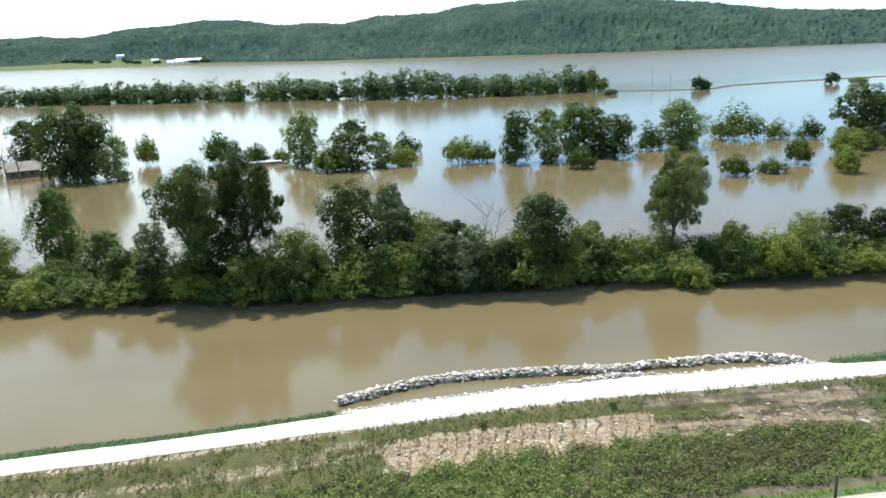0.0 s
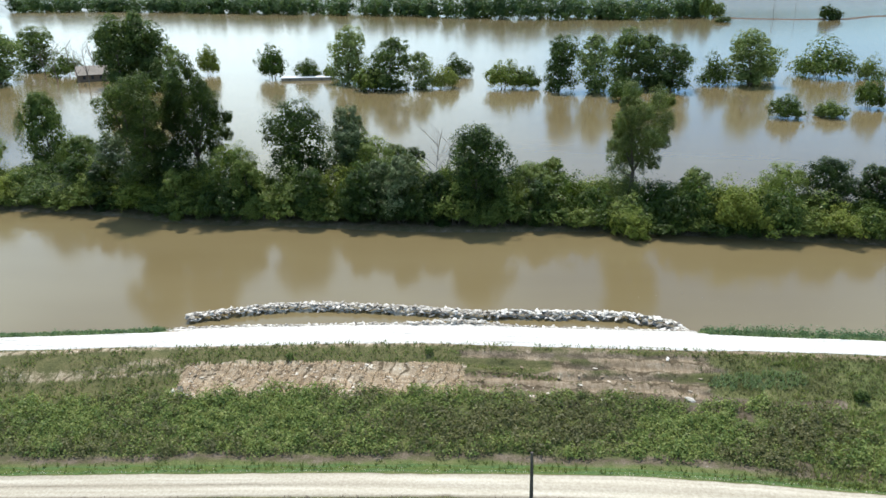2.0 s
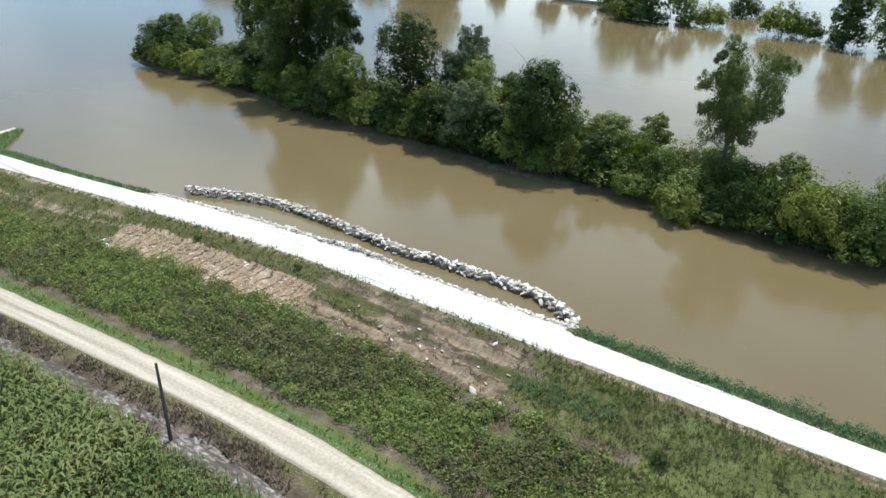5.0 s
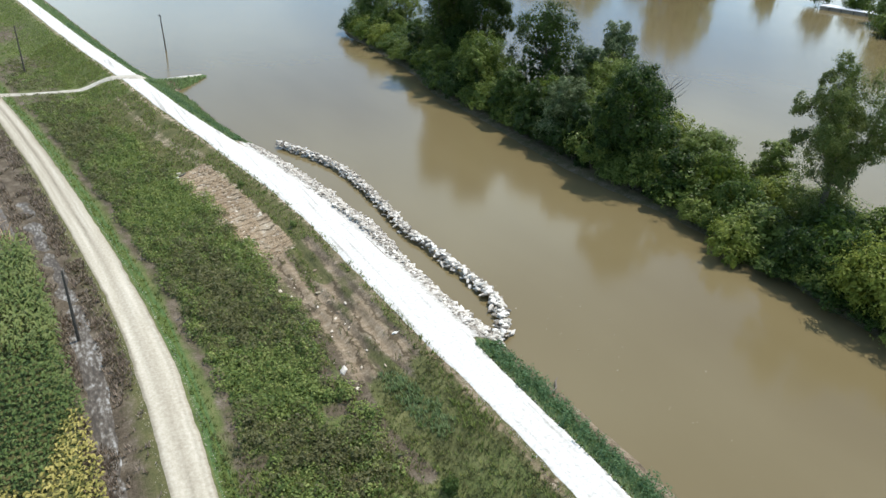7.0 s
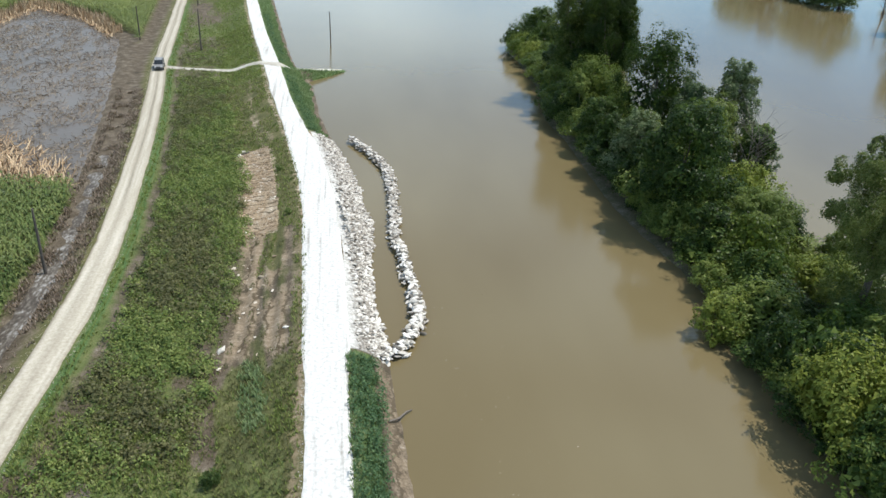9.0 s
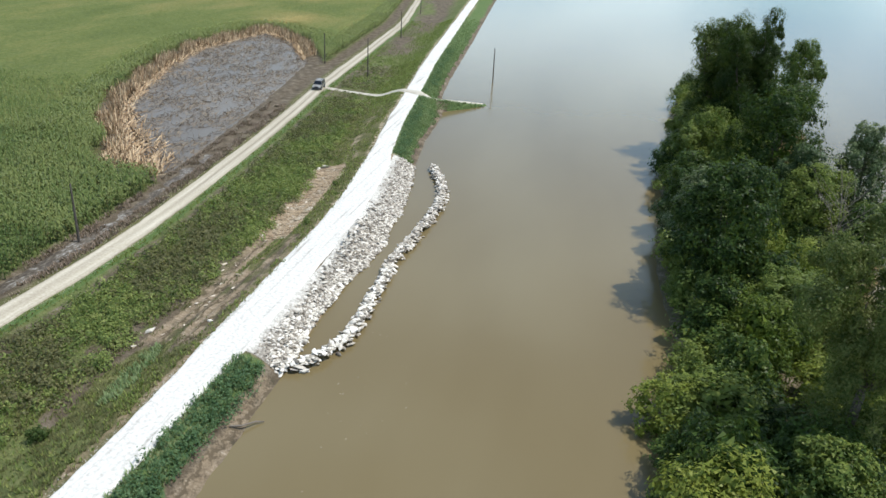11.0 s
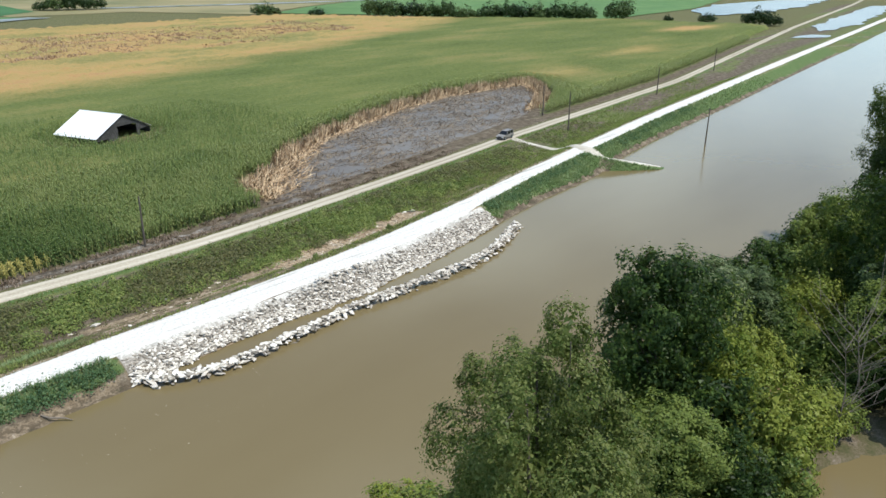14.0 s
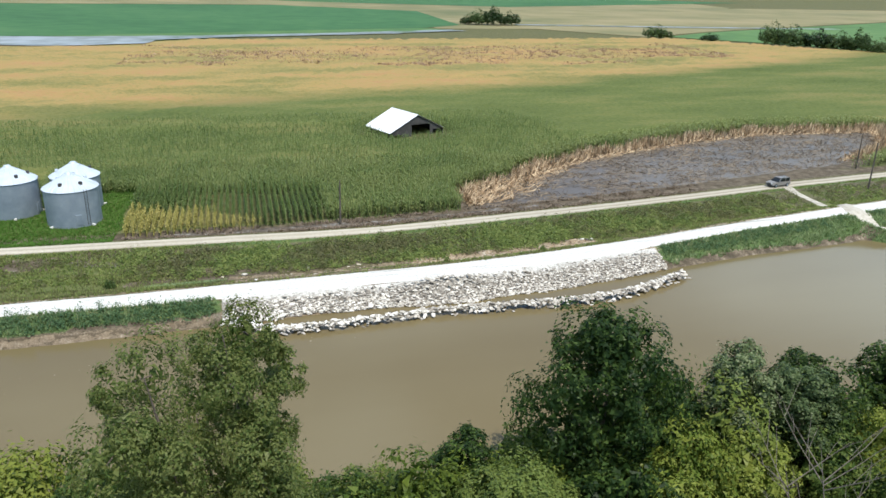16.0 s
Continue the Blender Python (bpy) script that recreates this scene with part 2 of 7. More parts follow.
def water_mat(name, deep, scum, rough, wave, scale):
    """Silty water: an opaque brown body under a clear skin."""
    m, nt, b = mat(name)
    v = coords(nt)
    n = noise_tex(nt, 0.018, 4, 0.6, coords(nt, (0.5, 1.6, 1)))
    nt.links.new(ramp(nt, n, [(0.3, deep), (0.7, scum)]), b.inputs["Base Color"])
    g = nt.nodes.new("ShaderNodeNewGeometry")
    sp = nt.nodes.new("ShaderNodeSeparateXYZ")
    nt.links.new(g.outputs["Position"], sp.inputs[0])
    mr = nt.nodes.new("ShaderNodeMapRange")       # the main current beyond the willows runs choppy
    for key, val in (("From Min", 590), ("From Max", 720), ("To Min", rough), ("To Max", 0.24)):
        mr.inputs[key].default_value = val
    nt.links.new(sp.outputs["Y"], mr.inputs["Value"])
    nt.links.new(mr.outputs[0], b.inputs["Roughness"])
    b.inputs["IOR"].default_value = 1.33
    b.inputs["Specular IOR Level"].default_value = 0.5
    big = noise_tex(nt, scale * 0.16, 3, 0.6, coords(nt, (0.6, 1.0, 1)))
    small = noise_tex(nt, scale, 3, 0.6, v)
    h = math_node(nt, 'ADD', math_node(nt, 'MULTIPLY', big, 1.0), math_node(nt, 'MULTIPLY', small, 0.25))
    bump(nt, b, h, wave, 0.25)
    return m


M_GROUND = ground_mat()
M_WATER = water_mat("flood_water", (0.138, 0.106, 0.050), (0.168, 0.133, 0.068), 0.13, 0.08, 0.7)
M_POND = water_mat("pond_water", (0.085, 0.068, 0.05), (0.155, 0.128, 0.10), 0.32, 0.3, 1.4)
M_FAR_WATER = water_mat("field_water", (0.10, 0.11, 0.10), (0.18, 0.185, 0.175), 0.2, 0.1, 0.3)
M_SILT = simple("wet_silt", [(0.42, (0.05, 0.04, 0.03)), (0.50, (0.10, 0.082, 0.062)), (0.55, (0.19, 0.175, 0.15)), (0.63, (0.36, 0.35, 0.33))], 3.0, 0.6, bumps=0.6, space=lambda nt: coords(nt, (0.45, 1.1, 1)))
M_SOAKED = simple("soaked_field", [(0.40, (0.09, 0.13, 0.055)), (0.47, (0.17, 0.185, 0.165)), (0.6, (0.30, 0.325, 0.335))], 0.06, 0.5, bumps=0.1)
def road_mat():
    """Crushed limestone: bright, with duller streaks where tyres run."""
    m, nt, b = mat("white_gravel")
    fine = noise_tex(nt, 3.0, 6, 0.65, coords(nt))
    streak = noise_tex(nt, 1.0, 4, 0.6, coords(nt, (0.07, 1.6, 1)))
    c = ramp(nt, fine, [(0.3, (0.40, 0.38, 0.34)), (0.45, (0.53, 0.515, 0.475)), (0.6, (0.64, 0.625, 0.585))])
    dull = ramp(nt, fine, [(0.3, (0.24, 0.225, 0.19)), (0.6, (0.42, 0.40, 0.355))])
    f = nt.nodes.new("ShaderNodeMapRange")
    f.inputs["From Min"].default_value = 0.56
    f.inputs["From Max"].default_value = 0.70
    nt.links.new(streak, f.inputs["Value"])
    nt.links.new(mixc(nt, f.outputs[0], c, dull), b.inputs["Base Color"])
    b.inputs["Roughness"].default_value = 0.95
    bump(nt, b, fine, 0.35, 0.04)
    return m


M_GRAVEL = road_mat()
M_STONE = simple("limestone", [(0.28, (0.13, 0.113, 0.09)), (0.42, (0.33, 0.295, 0.245)), (0.57, (0.53, 0.49, 0.425)), (0.78, (0.76, 0.72, 0.645))], 2.2, 0.9, bumps=0.5, dist=0.06, island=True)
def bed_mat():
    """Crushed stone: white road fines near the crest, dull and damp towards the water; the dull tone also paints in the
    shade of gaps between stones.
    """
    m, nt, b = mat("riprap_bed")
    fine = noise_tex(nt, 3.2, 6, 0.7, coords(nt))
    at = nt.nodes.new("ShaderNodeAttribute")
    at.attribute_name = "dust"
    dull = ramp(nt, fine, [(0.32, (0.085, 0.074, 0.058)), (0.5, (0.22, 0.195, 0.16)), (0.66, (0.43, 0.40, 0.345))])
    dust = ramp(nt, fine, [(0.3, (0.36, 0.335, 0.29)), (0.48, (0.53, 0.51, 0.46)), (0.62, (0.67, 0.65, 0.60))])
    nt.links.new(mixc(nt, math_node(nt, 'ADD', at.outputs["Fac"], math_node(nt, 'MULTIPLY', math_node(nt, 'SUBTRACT', fine, 0.5), 0.9), True), dull, dust), b.inputs["Base Color"])
    b.inputs["Roughness"].default_value = 0.95
    bump(nt, b, fine, 0.6, 0.08)
    return m


M_BED = bed_mat()
M_BARK = simple("bark", [(0.3, (0.06, 0.05, 0.04)), (0.7, (0.17, 0.14, 0.11))], 6, 0.95, bumps=0.6, dist=0.04)
M_DEADWOOD = simple("dead_wood", [(0.3, (0.11, 0.09, 0.072)), (0.7, (0.22, 0.19, 0.155))], 5, 0.95, bumps=0.4)
M_POLE = simple("pole_wood", [(0.3, (0.055, 0.048, 0.04)), (0.7, (0.13, 0.11, 0.09))], 6, 0.9)
M_LEAF = leaf_mat("leaf_green", (0.016, 0.034, 0.009), (0.063, 0.106, 0.023), (0.157, 0.196, 0.044), trans=0.3)
M_LEAF_DARK = leaf_mat("leaf_dark", (0.017, 0.037, 0.011), (0.069, 0.114, 0.027), (0.172, 0.218, 0.055), trans=0.4)
M_LEAF_MAPLE = leaf_mat("leaf_maple", (0.020, 0.042, 0.010), (0.078, 0.126, 0.025), (0.18, 0.222, 0.05), trans=0.38)
M_LEAF_LIGHT = leaf_mat("leaf_willow", (0.043, 0.076, 0.014), (0.108, 0.155, 0.025), (0.202, 0.230, 0.043), trans=0.32)
M_LEAF_POPLAR = leaf_mat("leaf_cottonwood", (0.021, 0.041, 0.011), (0.070, 0.107, 0.026), (0.180, 0.205, 0.066), trans=0.44, gloss=0.4)
M_LEAF_FLOOD = leaf_mat("leaf_flooded", (0.044, 0.075, 0.025), (0.118, 0.170, 0.051), (0.232, 0.282, 0.10), trans=0.47)
M_LEAF_SILVER = leaf_mat("leaf_silver", (0.041, 0.068, 0.027), (0.104, 0.144, 0.054), (0.243, 0.270, 0.144), trans=0.23)
M_WEED = leaf_mat("weed", (0.108, 0.160, 0.048), (0.226, 0.275, 0.078), (0.390, 0.390, 0.152), trans=0.36, patch=0.7, own=0.3)
M_LEAF_BRIGHT = leaf_mat("leaf_bright_willow", (0.060, 0.090, 0.015), (0.139, 0.184, 0.028), (0.232, 0.262, 0.053), trans=0.34)
M_WEED_BROWN = leaf_mat("weed_seedy", (0.118, 0.118, 0.054), (0.200, 0.190, 0.082), (0.357, 0.325, 0.158), trans=0.3, patch=0.7, own=0.3)
M_WEED_DEAD = leaf_mat("weed_dead", (0.06, 0.042, 0.03), (0.15, 0.108, 0.08), (0.30, 0.235, 0.18), trans=0.15, patch=0.5, own=0.4)
M_GRASS = leaf_mat("grass", (0.09, 0.16, 0.075), (0.185, 0.28, 0.125), (0.30, 0.36, 0.18), trans=0.4, patch=0.5)
M_LAWN = leaf_mat("lawn", (0.05, 0.08, 0.017), (0.10, 0.138, 0.03), (0.17, 0.19, 0.055), patch=0.4)
M_MOWN = leaf_mat("mown_grass", (0.035, 0.10, 0.015), (0.07, 0.17, 0.024), (0.12, 0.22, 0.045), patch=0.3)
M_LEAF_HEDGE = leaf_mat("leaf_hedge", (0.012, 0.026, 0.009), (0.030, 0.056, 0.018), (0.066, 0.10, 0.032), trans=0.2)
# far willows in lifted greens, part of the lift painted in for distance haze
M_LEAF_FAR = leaf_mat("leaf_far_willow", (0.058, 0.106, 0.042), (0.143, 0.219, 0.072), (0.260, 0.338, 0.120), trans=0.4)
M_CORN = leaf_mat("corn_leaf", (0.064, 0.105, 0.033), (0.130, 0.178, 0.056), (0.212, 0.242, 0.088), trans=0.25, patch=0.1)
M_CORN_DRY = leaf_mat("corn_ripe", (0.121, 0.128, 0.038), (0.297, 0.270, 0.076), (0.486, 0.413, 0.139), trans=0.2, patch=0.3)
M_STRAW = simple("dead_stalk", [(0.25, (0.13, 0.08, 0.045)), (0.5, (0.40, 0.28, 0.165)), (0.75, (0.66, 0.515, 0.335))], 1.2, 0.95, bumps=0.0, island=True)


# ---- plan ----
CREST = [(-5000, -640), (-528, -17), (-250, 19), (-104, 38.6), (-63, 45.2), (-46, 47.5), (-37, 49.4), (-25, 51.7), (-8, 54.2), (7, 55.4), (19, 55.8), (31, 56.1), (50, 56.3), (80, 56.6), (5000, 120)]
LANE = [(-5000, -960), (-705, -93), (-423, -42), (-181, 8.2), (-103, 17.8), (-77, 20.7), (-50, 25.2), (-25, 28.5), (0, 31.4), (14, 32.55), (22, 32.85), (30, 32.75), (37, 32.45), (62, 31.8), (200, 29), (5000, -60)]
SHORE = [(-5000, 10), (-300, 8.5), (-157, 7), (-113, 6.3), (-76, 5.4), (-68, 7.0), (-58, 7.2), (-44, 5.9), (-31, 5.3), (-16, 5.5), (-9, 5.4), (-4, 5.2), (1, 5.7), (6, 5.2), (11, 4.7), (20, 4.4), (30, 5.3), (46, 5.9), (80, 6.2), (5000, 8)]
STRIP_S = [(-118, 106), (-105, 99), (-84, 98.8), (-62, 98), (-43, 93.6), (-30, 95), (-15, 93.6), (2, 93.6), (13, 95.6), (26, 96), (42, 94.2), (55, 93.8), (64, 92.8), (90, 92), (140, 91)]
STRIP_N = [(-118, 108), (-105, 112), (-90, 124), (-60, 112), (-30, 118), (-15, 121), (0, 110), (30, 112), (60, 110), (100, 109), (140, 108)]
POND = [(-12.5, 22.9), (-26, 21.2), (-60, 15.5), (-101, 7.0), (-127, -8), (-140, -24), (-106, -26.5), (-80, -20.5), (-59, -13), (-45.5, -7.5), (-31, 1.5), (-14, 16)]


def crest_z(x):
    return np.interp(x, [-70, -25, 40], [2.5, 2.0, 1.95])


def inside(poly, x, y):
    c = np.zeros(np.shape(x), dtype=bool)
    j = len(poly) - 1
    for i in range(len(poly)):
        xi, yi = poly[i]
        xj, yj = poly[j]
        c ^= ((yi > y) != (yj > y)) & (x < (xj - xi) * (y - yi) / (yj - yi + 1e-9) + xi)
        j = i
    return c


def edge_dist(poly, x, y):
    best = np.full(np.shape(x), 1e9)
    for (ax, ay), (bx, by) in zip(poly, poly[1:] + poly[:1]):
        dx, dy = bx - ax, by - ay
        t = np.clip(((x - ax) * dx + (y - ay) * dy) / (dx * dx + dy * dy), 0, 1)
        best = np.minimum(best, np.hypot(x - ax - t * dx, y - ay - t * dy))
    return best


def smooth01(v):
    v = np.clip(v, 0, 1)
    return v * v * (3 - 2 * v)


def height(x, y):
    """Height of the ground at arrays of places."""
    x, y = np.asarray(x, float), np.asarray(y, float)
    d = y - curve(x, CREST)
    w = curve(x, SHORE)
    zc = crest_z(x)
    south = 0.22 + (zc - 0.22) * (1 - smooth01((-d - 1.5) / 7.2))
    rip = smooth01((x + 32) / 5) * smooth01((34 - x) / 4)
    north = np.where(d < w, zc * (1 - np.clip((d - 1.6) / (w - 1.6), 0, 1) ** (1 + 0.65 * rip)), -0.26 * (d - w))
    ridge = rip * np.exp(-((d - 3.3) / 0.95) ** 2) * (0.04 + 0.04 * np.sin(x * 0.35) * np.sin(x * 0.13 + 1) + 0.28 * np.exp(-((x - 4) / 5) ** 2))
    z = np.where(d < 0, south, np.maximum(north, -2.0)) + np.where(d > 1.0, ridge, 0)
    # spur that runs down into the water
    sx, sy, ex, ey = -66.0, 46.5, -76.5, 59.0
    t = np.clip(((x - sx) * (ex - sx) + (y - sy) * (ey - sy)) / ((ex - sx) ** 2 + (ey - sy) ** 2), 0, 1.15)
    far = np.hypot(x - sx - t * (ex - sx), y - sy - t * (ey - sy))
    z = np.maximum(z, (2.3 - 2.35 * t) - np.clip(far - 1.0, 0, None) * 0.75)
    # wooded strip
    inn = np.minimum(y - curve(x, STRIP_S), curve(x, STRIP_N) - y)
    strip = np.where((x > -116) & (x < 88), np.clip(inn * 0.35, -2.0, 0.35), -2.0)
    z = np.where(y > 75, np.maximum(z, strip), z)
    z = np.where(np.hypot((x + 11) / 2.2, (y - 106) / 1.8) < 1, -0.5, z)
    # ditch beside the lane and the pond's hollow
    dl = y - curve(x, LANE)
    z = z + np.where(d < -6, 0.35 * np.interp(x, [8, 28], [0, 1]) * np.exp(-(dl / 4.0) ** 2), 0)
    z = z - (0.22 + 0.12 * np.interp(x, [6, 14], [0, 1])) * np.exp(-((dl + 4.6) / 1.6) ** 2)
    pd = np.where(inside(POND, x, y), edge_dist(POND, x, y), -edge_dist(POND, x, y))
    z = z - 0.55 * smooth01((pd + 1.5) / 3.5)
    # far bank
    sh = np.interp(x, [-5000, -1500, -690, -200, 250, 650, 1115, 5000], [3700, 3000, 2510, 2160, 1955, 1840, 1755, 1500])
    rise = np.interp(x, [-1700, -1400, -950, -800], [0.02, 0.045, 0.045, 0.02])
    z = np.where(y > sh, np.minimum((y - sh) * rise, 50), z)
    return z


def axis(parts):
    out = []
    for a, b, s in parts:
        out += list(np.arange(a, b, s))
    return np.array(out + [parts[-1][1]])


def grid_faces(nx, ny):
    i = np.arange(nx - 1)[:, None] * ny + np.arange(ny - 1)[None, :]
    return np.stack([i, i + ny, i + ny + 1, i + 1], -1).reshape(-1, 4)


def field_noise(x, y, s, seed):
    return np.array([noise.noise(Vector((a * s, b * s, seed))) for a, b in zip(np.ravel(x), np.ravel(y))]).reshape(np.shape(x))


def make_ground():
    xs = axis([(-4900, -1000, 300), (-1000, -300, 50), (-300, -130, 5), (-130, 90, 1.0), (90, 200, 6), (200, 1000, 60), (1000, 4900, 300)])
    ys = axis([(-4900, -1000, 300), (-1000, -200, 50), (-200, -40, 8), (-40, 14, 2), (14, 42, 0.7), (42, 54, 0.33), (54, 66, 0.7), (66, 130, 1.8), (130, 400, 30), (400, 1500, 110), (1500, 4900, 60)])
    X, Y = np.meshgrid(xs, ys, indexing="ij")
    Z = height(X, Y)
    near = (X > -135) & (X < 95) & (Y > -40) & (Y < 130)
    n1 = np.zeros_like(X)
    n1[near] = field_noise(X[near], Y[near], 0.45, 3.1)
    d = Y - curve(X, CREST)
    dl = Y - curve(X, LANE)
    road = (np.abs(d) < 2.6) | (np.abs(dl) < 2.2) | ((d > 0) & (d < 8) & (X > -34) & (X < 36))
    Z = Z + np.where(near & ~road, n1 * 0.10, 0)
    cut_in = np.clip(1.5 - np.abs(d + 6.1) / 2.6, 0, 1) * np.clip((X - 4) / 2, 0, 1) * np.clip((33 - X) / 3, 0, 1)
    Z = Z + cut_in * 0.13 * np.cos((d + 0.35 * np.sin(X * 0.17) + 0.02 * (X - 18)) * 4.4)
    raked = ((X > -23.4) & (X < 5.6) & (d > -9.4) & (d < -5.2)) * np.sin(X * 2.6 + 0.9 * np.sin(d) + 1.6 * np.sin(X * 0.31))
    Z = Z + 0.07 * raked * (np.abs(n1) + 0.3)
    faces = grid_faces(len(xs), len(ys))
    ob = mesh_of("ground", np.stack([X, Y, Z], -1).reshape(-1, 3), faces, M_GROUND, smooth=True)
    # zones: r bare earth and straw, g mud, b fresh grass
    w = curve(X, SHORE)
    terrace = np.cos((d + 0.35 * np.sin(X * 0.17) + 0.02 * (X - 18)) * 4.4)
    worn = 1.15 * np.clip(1.5 - np.abs(d + 6.1) / 2.6, 0, 1) * np.clip((X - 4) / 2, 0, 1) * np.clip((33 - X) / 3, 0, 1) * (0.86 + 0.22 * terrace)
    shred = np.zeros_like(X)
    shred[near] = field_noise(X[near] * 0.35, Y[near], 0.55, 14.0)
    worn *= np.clip(0.95 + 1.4 * shred, 0.1, 1.3) * np.clip((32 + 9 * shred - X) / 5, 0, 1)
    worn *= np.where((d > -6.0) & (X < 15), np.clip((d + 4.6) * 2.2, 0, 1), 1)
    rim = 0.72 * np.clip(1 - np.abs(np.abs(d) - 2.1) / 1.0, 0, 1)
    track = 0.62 * np.clip(1 - np.abs(d + 5.4 + np.sin(X * 0.13) * 0.5) / 0.9, 0, 1) * np.where(X < -22, np.clip((X + 95) / 20, 0, 1), 0)
    edge = 0.35 * np.sin(X * 1.3) + 0.2 * np.sin(X * 3.1)
    patch = 1.35 * ((X > -23.4) & (X < 5.6) & (d > -9.7 + edge) & (d < -5.0 + 0.5 * edge - 0.02 * (X - 5)))
    R = np.maximum.reduce([patch, worn * 0.86, rim, track, 0.48 * np.clip(1.3 - np.abs(d + 5.0 + 0.6 * np.sin(X * 0.3)) / 0.9, 0, 1) * np.clip((X + 48) / 8, 0, 1) * np.clip((-23 - X) / 3, 0, 1)])
    R = np.where(d > 1.6, np.where((X > -29) & (X < 31) & (d < w + 1), 0.9, rim * 0.6), R)
    G = np.clip(1.25 - np.abs(dl + 4.6) / 2.6, 0, 1) * 0.95
    G = np.maximum(G, 0.72 * np.clip(1.3 - np.abs(dl - 3.8 - 0.3 * np.sin(X * 0.3)) / 0.9, 0, 1) * np.where(X < 50, 1, 0.3))
    G = np.maximum(G, np.where(np.abs(d - w) < np.interp(X, [-60, -30, 30, 36], [1.2, 1.2, 1.4, 1.8]), 0.85, 0))
    R = np.maximum(R, np.where((np.abs(d - w + 0.5) < 1.0) & ((X < -29) | (X > 31)), np.where(X < 0, 0.3, 0.5), 0))
    G = np.maximum(G, np.where((edge_dist(POND, X, Y) < 4) | inside(POND, X, Y), 0.95, 0))
    G = np.maximum(G, np.where((Y > 80), 0.55, 0))
    west = (X < -60) & (X > -700) & (d < -1.5) & (dl > 1.5)
    wn_ = np.zeros_like(X)
    wn_[west] = field_noise(X[west] * 0.4, Y[west], 0.10, 21.0) + 0.5 * field_noise(X[west] * 0.5, Y[west], 0.3, 22.0)
    across = dl / np.maximum(dl - d, 1.0)
    soil = np.clip(1.35 - np.abs(across - 0.42) / 0.30, 0, 1) * np.interp(X, [-360, -110, -84, -60], [0.95, 0.95, 0.7, 0.45])
    G = np.where(west, np.maximum(G, soil * np.clip(0.8 + 1.1 * wn_, 0, 1.3)), G)
    G = np.maximum(G, np.where(worn > 0.03, 0.62 - 0.25 * terrace, 0) * np.clip(worn * 4, 0, 1))
    G = np.maximum(G, 1.1 * np.clip(1.6 - np.abs(d + 9.2 + 0.5 * np.sin(X * 0.4)) / 0.8, 0, 1) * np.clip((X - 20) / 4, 0, 1) * np.clip((52 - X) / 4, 0, 1))
    gap = np.zeros_like(X)
    gap[near] = field_noise(X[near], Y[near], 0.2, 6.0)
    G = np.where((dl > 3.5) & (d < -9) & (gap > np.interp(X, [14, 26], [0.8, 0.42])), 0.75, G)
    G = np.maximum(G, 0.95 * np.clip(1.4 - np.abs(d + 10.2 + 0.5 * np.sin(X * 0.5)) / 0.8, 0, 1) * np.clip((X - 8) / 6, 0, 1) * np.clip((40 - X) / 4, 0, 1))
    bare = np.zeros_like(X)
    bare[near] = field_noise(X[near], Y[near], 0.16, 6.0)
    G = np.maximum(G, np.where((dl > 2.5) & (d < -8), np.clip(0.45 + (bare - 0.6) * 1.2, 0, 0.5), 0))
    B = np.where((d > 1.6) & (d < w + 0.5), 1.35, 0.0)
    B = np.maximum(B, 1.6 * np.clip(1.5 - np.abs(dl - 2.2) / 0.8, 0, 1) * (X < 60))
    B = np.maximum(B, np.clip(1.1 - np.abs(dl + 7.2) / 1.3, 0, 1))
    B = np.maximum(B, np.where((X > 46) & (dl < -1), 1.6, 0))
    tt = np.clip(((X + 66) * -10.5 + (Y - 46.5) * 12.5) / 266.5, 0, 0.8)
    B = np.where((np.hypot(X + 66 + 10.5 * tt, Y - 46.5 - 12.5 * tt) < 4) & (d > 1), 1.35, B)
    B = np.maximum(B, np.where((Y > 1700) & (X < -750), 0.9, 0))
    G = np.where(Y > 1700, 0.0, G)
    B = np.where(west, np.maximum(B, 0.8), B)
    B = np.maximum(B, np.where((dl > 3.4) & (d < -9.4) & (X > -70) & (X < 40), 0.75, 0))
    B = np.maximum(B, np.where((X > 28) & (d > -9) & (d < -3), 0.45, 0))
    east = np.clip((X - 40) / 4, 0, 1) * (dl > 2) * (d < -3)
    B = np.maximum(B, 0.72 * east)
    G = np.where(east > 0.5, np.where(np.abs(dl - 4.6 - 1.4 * np.sin(X * 0.25)) < 2.2, 1.05, 0.1), G)
    col = np.stack([R, G, B, np.ones_like(R)], -1).reshape(-1, 4).astype(np.float32)
    at = ob.data.color_attributes.new("zone", 'FLOAT_COLOR', 'POINT')
    at.data.foreach_set("color", col.ravel())
    return tagged(ob, "flat flood plain with grass, weeds and mud", "ground", kind="structure")


make_ground()


def make_water():
    xs = axis([(-4900, -300, 200), (-300, 100, 10), (100, 4900, 200)])
    n = 24
    V = []
    for x in xs:
        y0 = float(curve(x, CREST)) + 1.0
        y1 = np.interp(x, [-5000, -1500, -690, -200, 250, 650, 1115, 5000], [3700, 3000, 2510, 2160, 1955, 1840, 1755, 1500]) + 30
        for k in range(n):
            V.append((x, y0 + (y1 - y0) * (k / (n - 1)) ** 2.5, 0.0))
    ob = mesh_of("water", V, grid_faces(len(xs), n), M_WATER, smooth=True)
    return tagged(ob, "wide sheet of silty brown flood water", "water", kind="structure")


make_water()


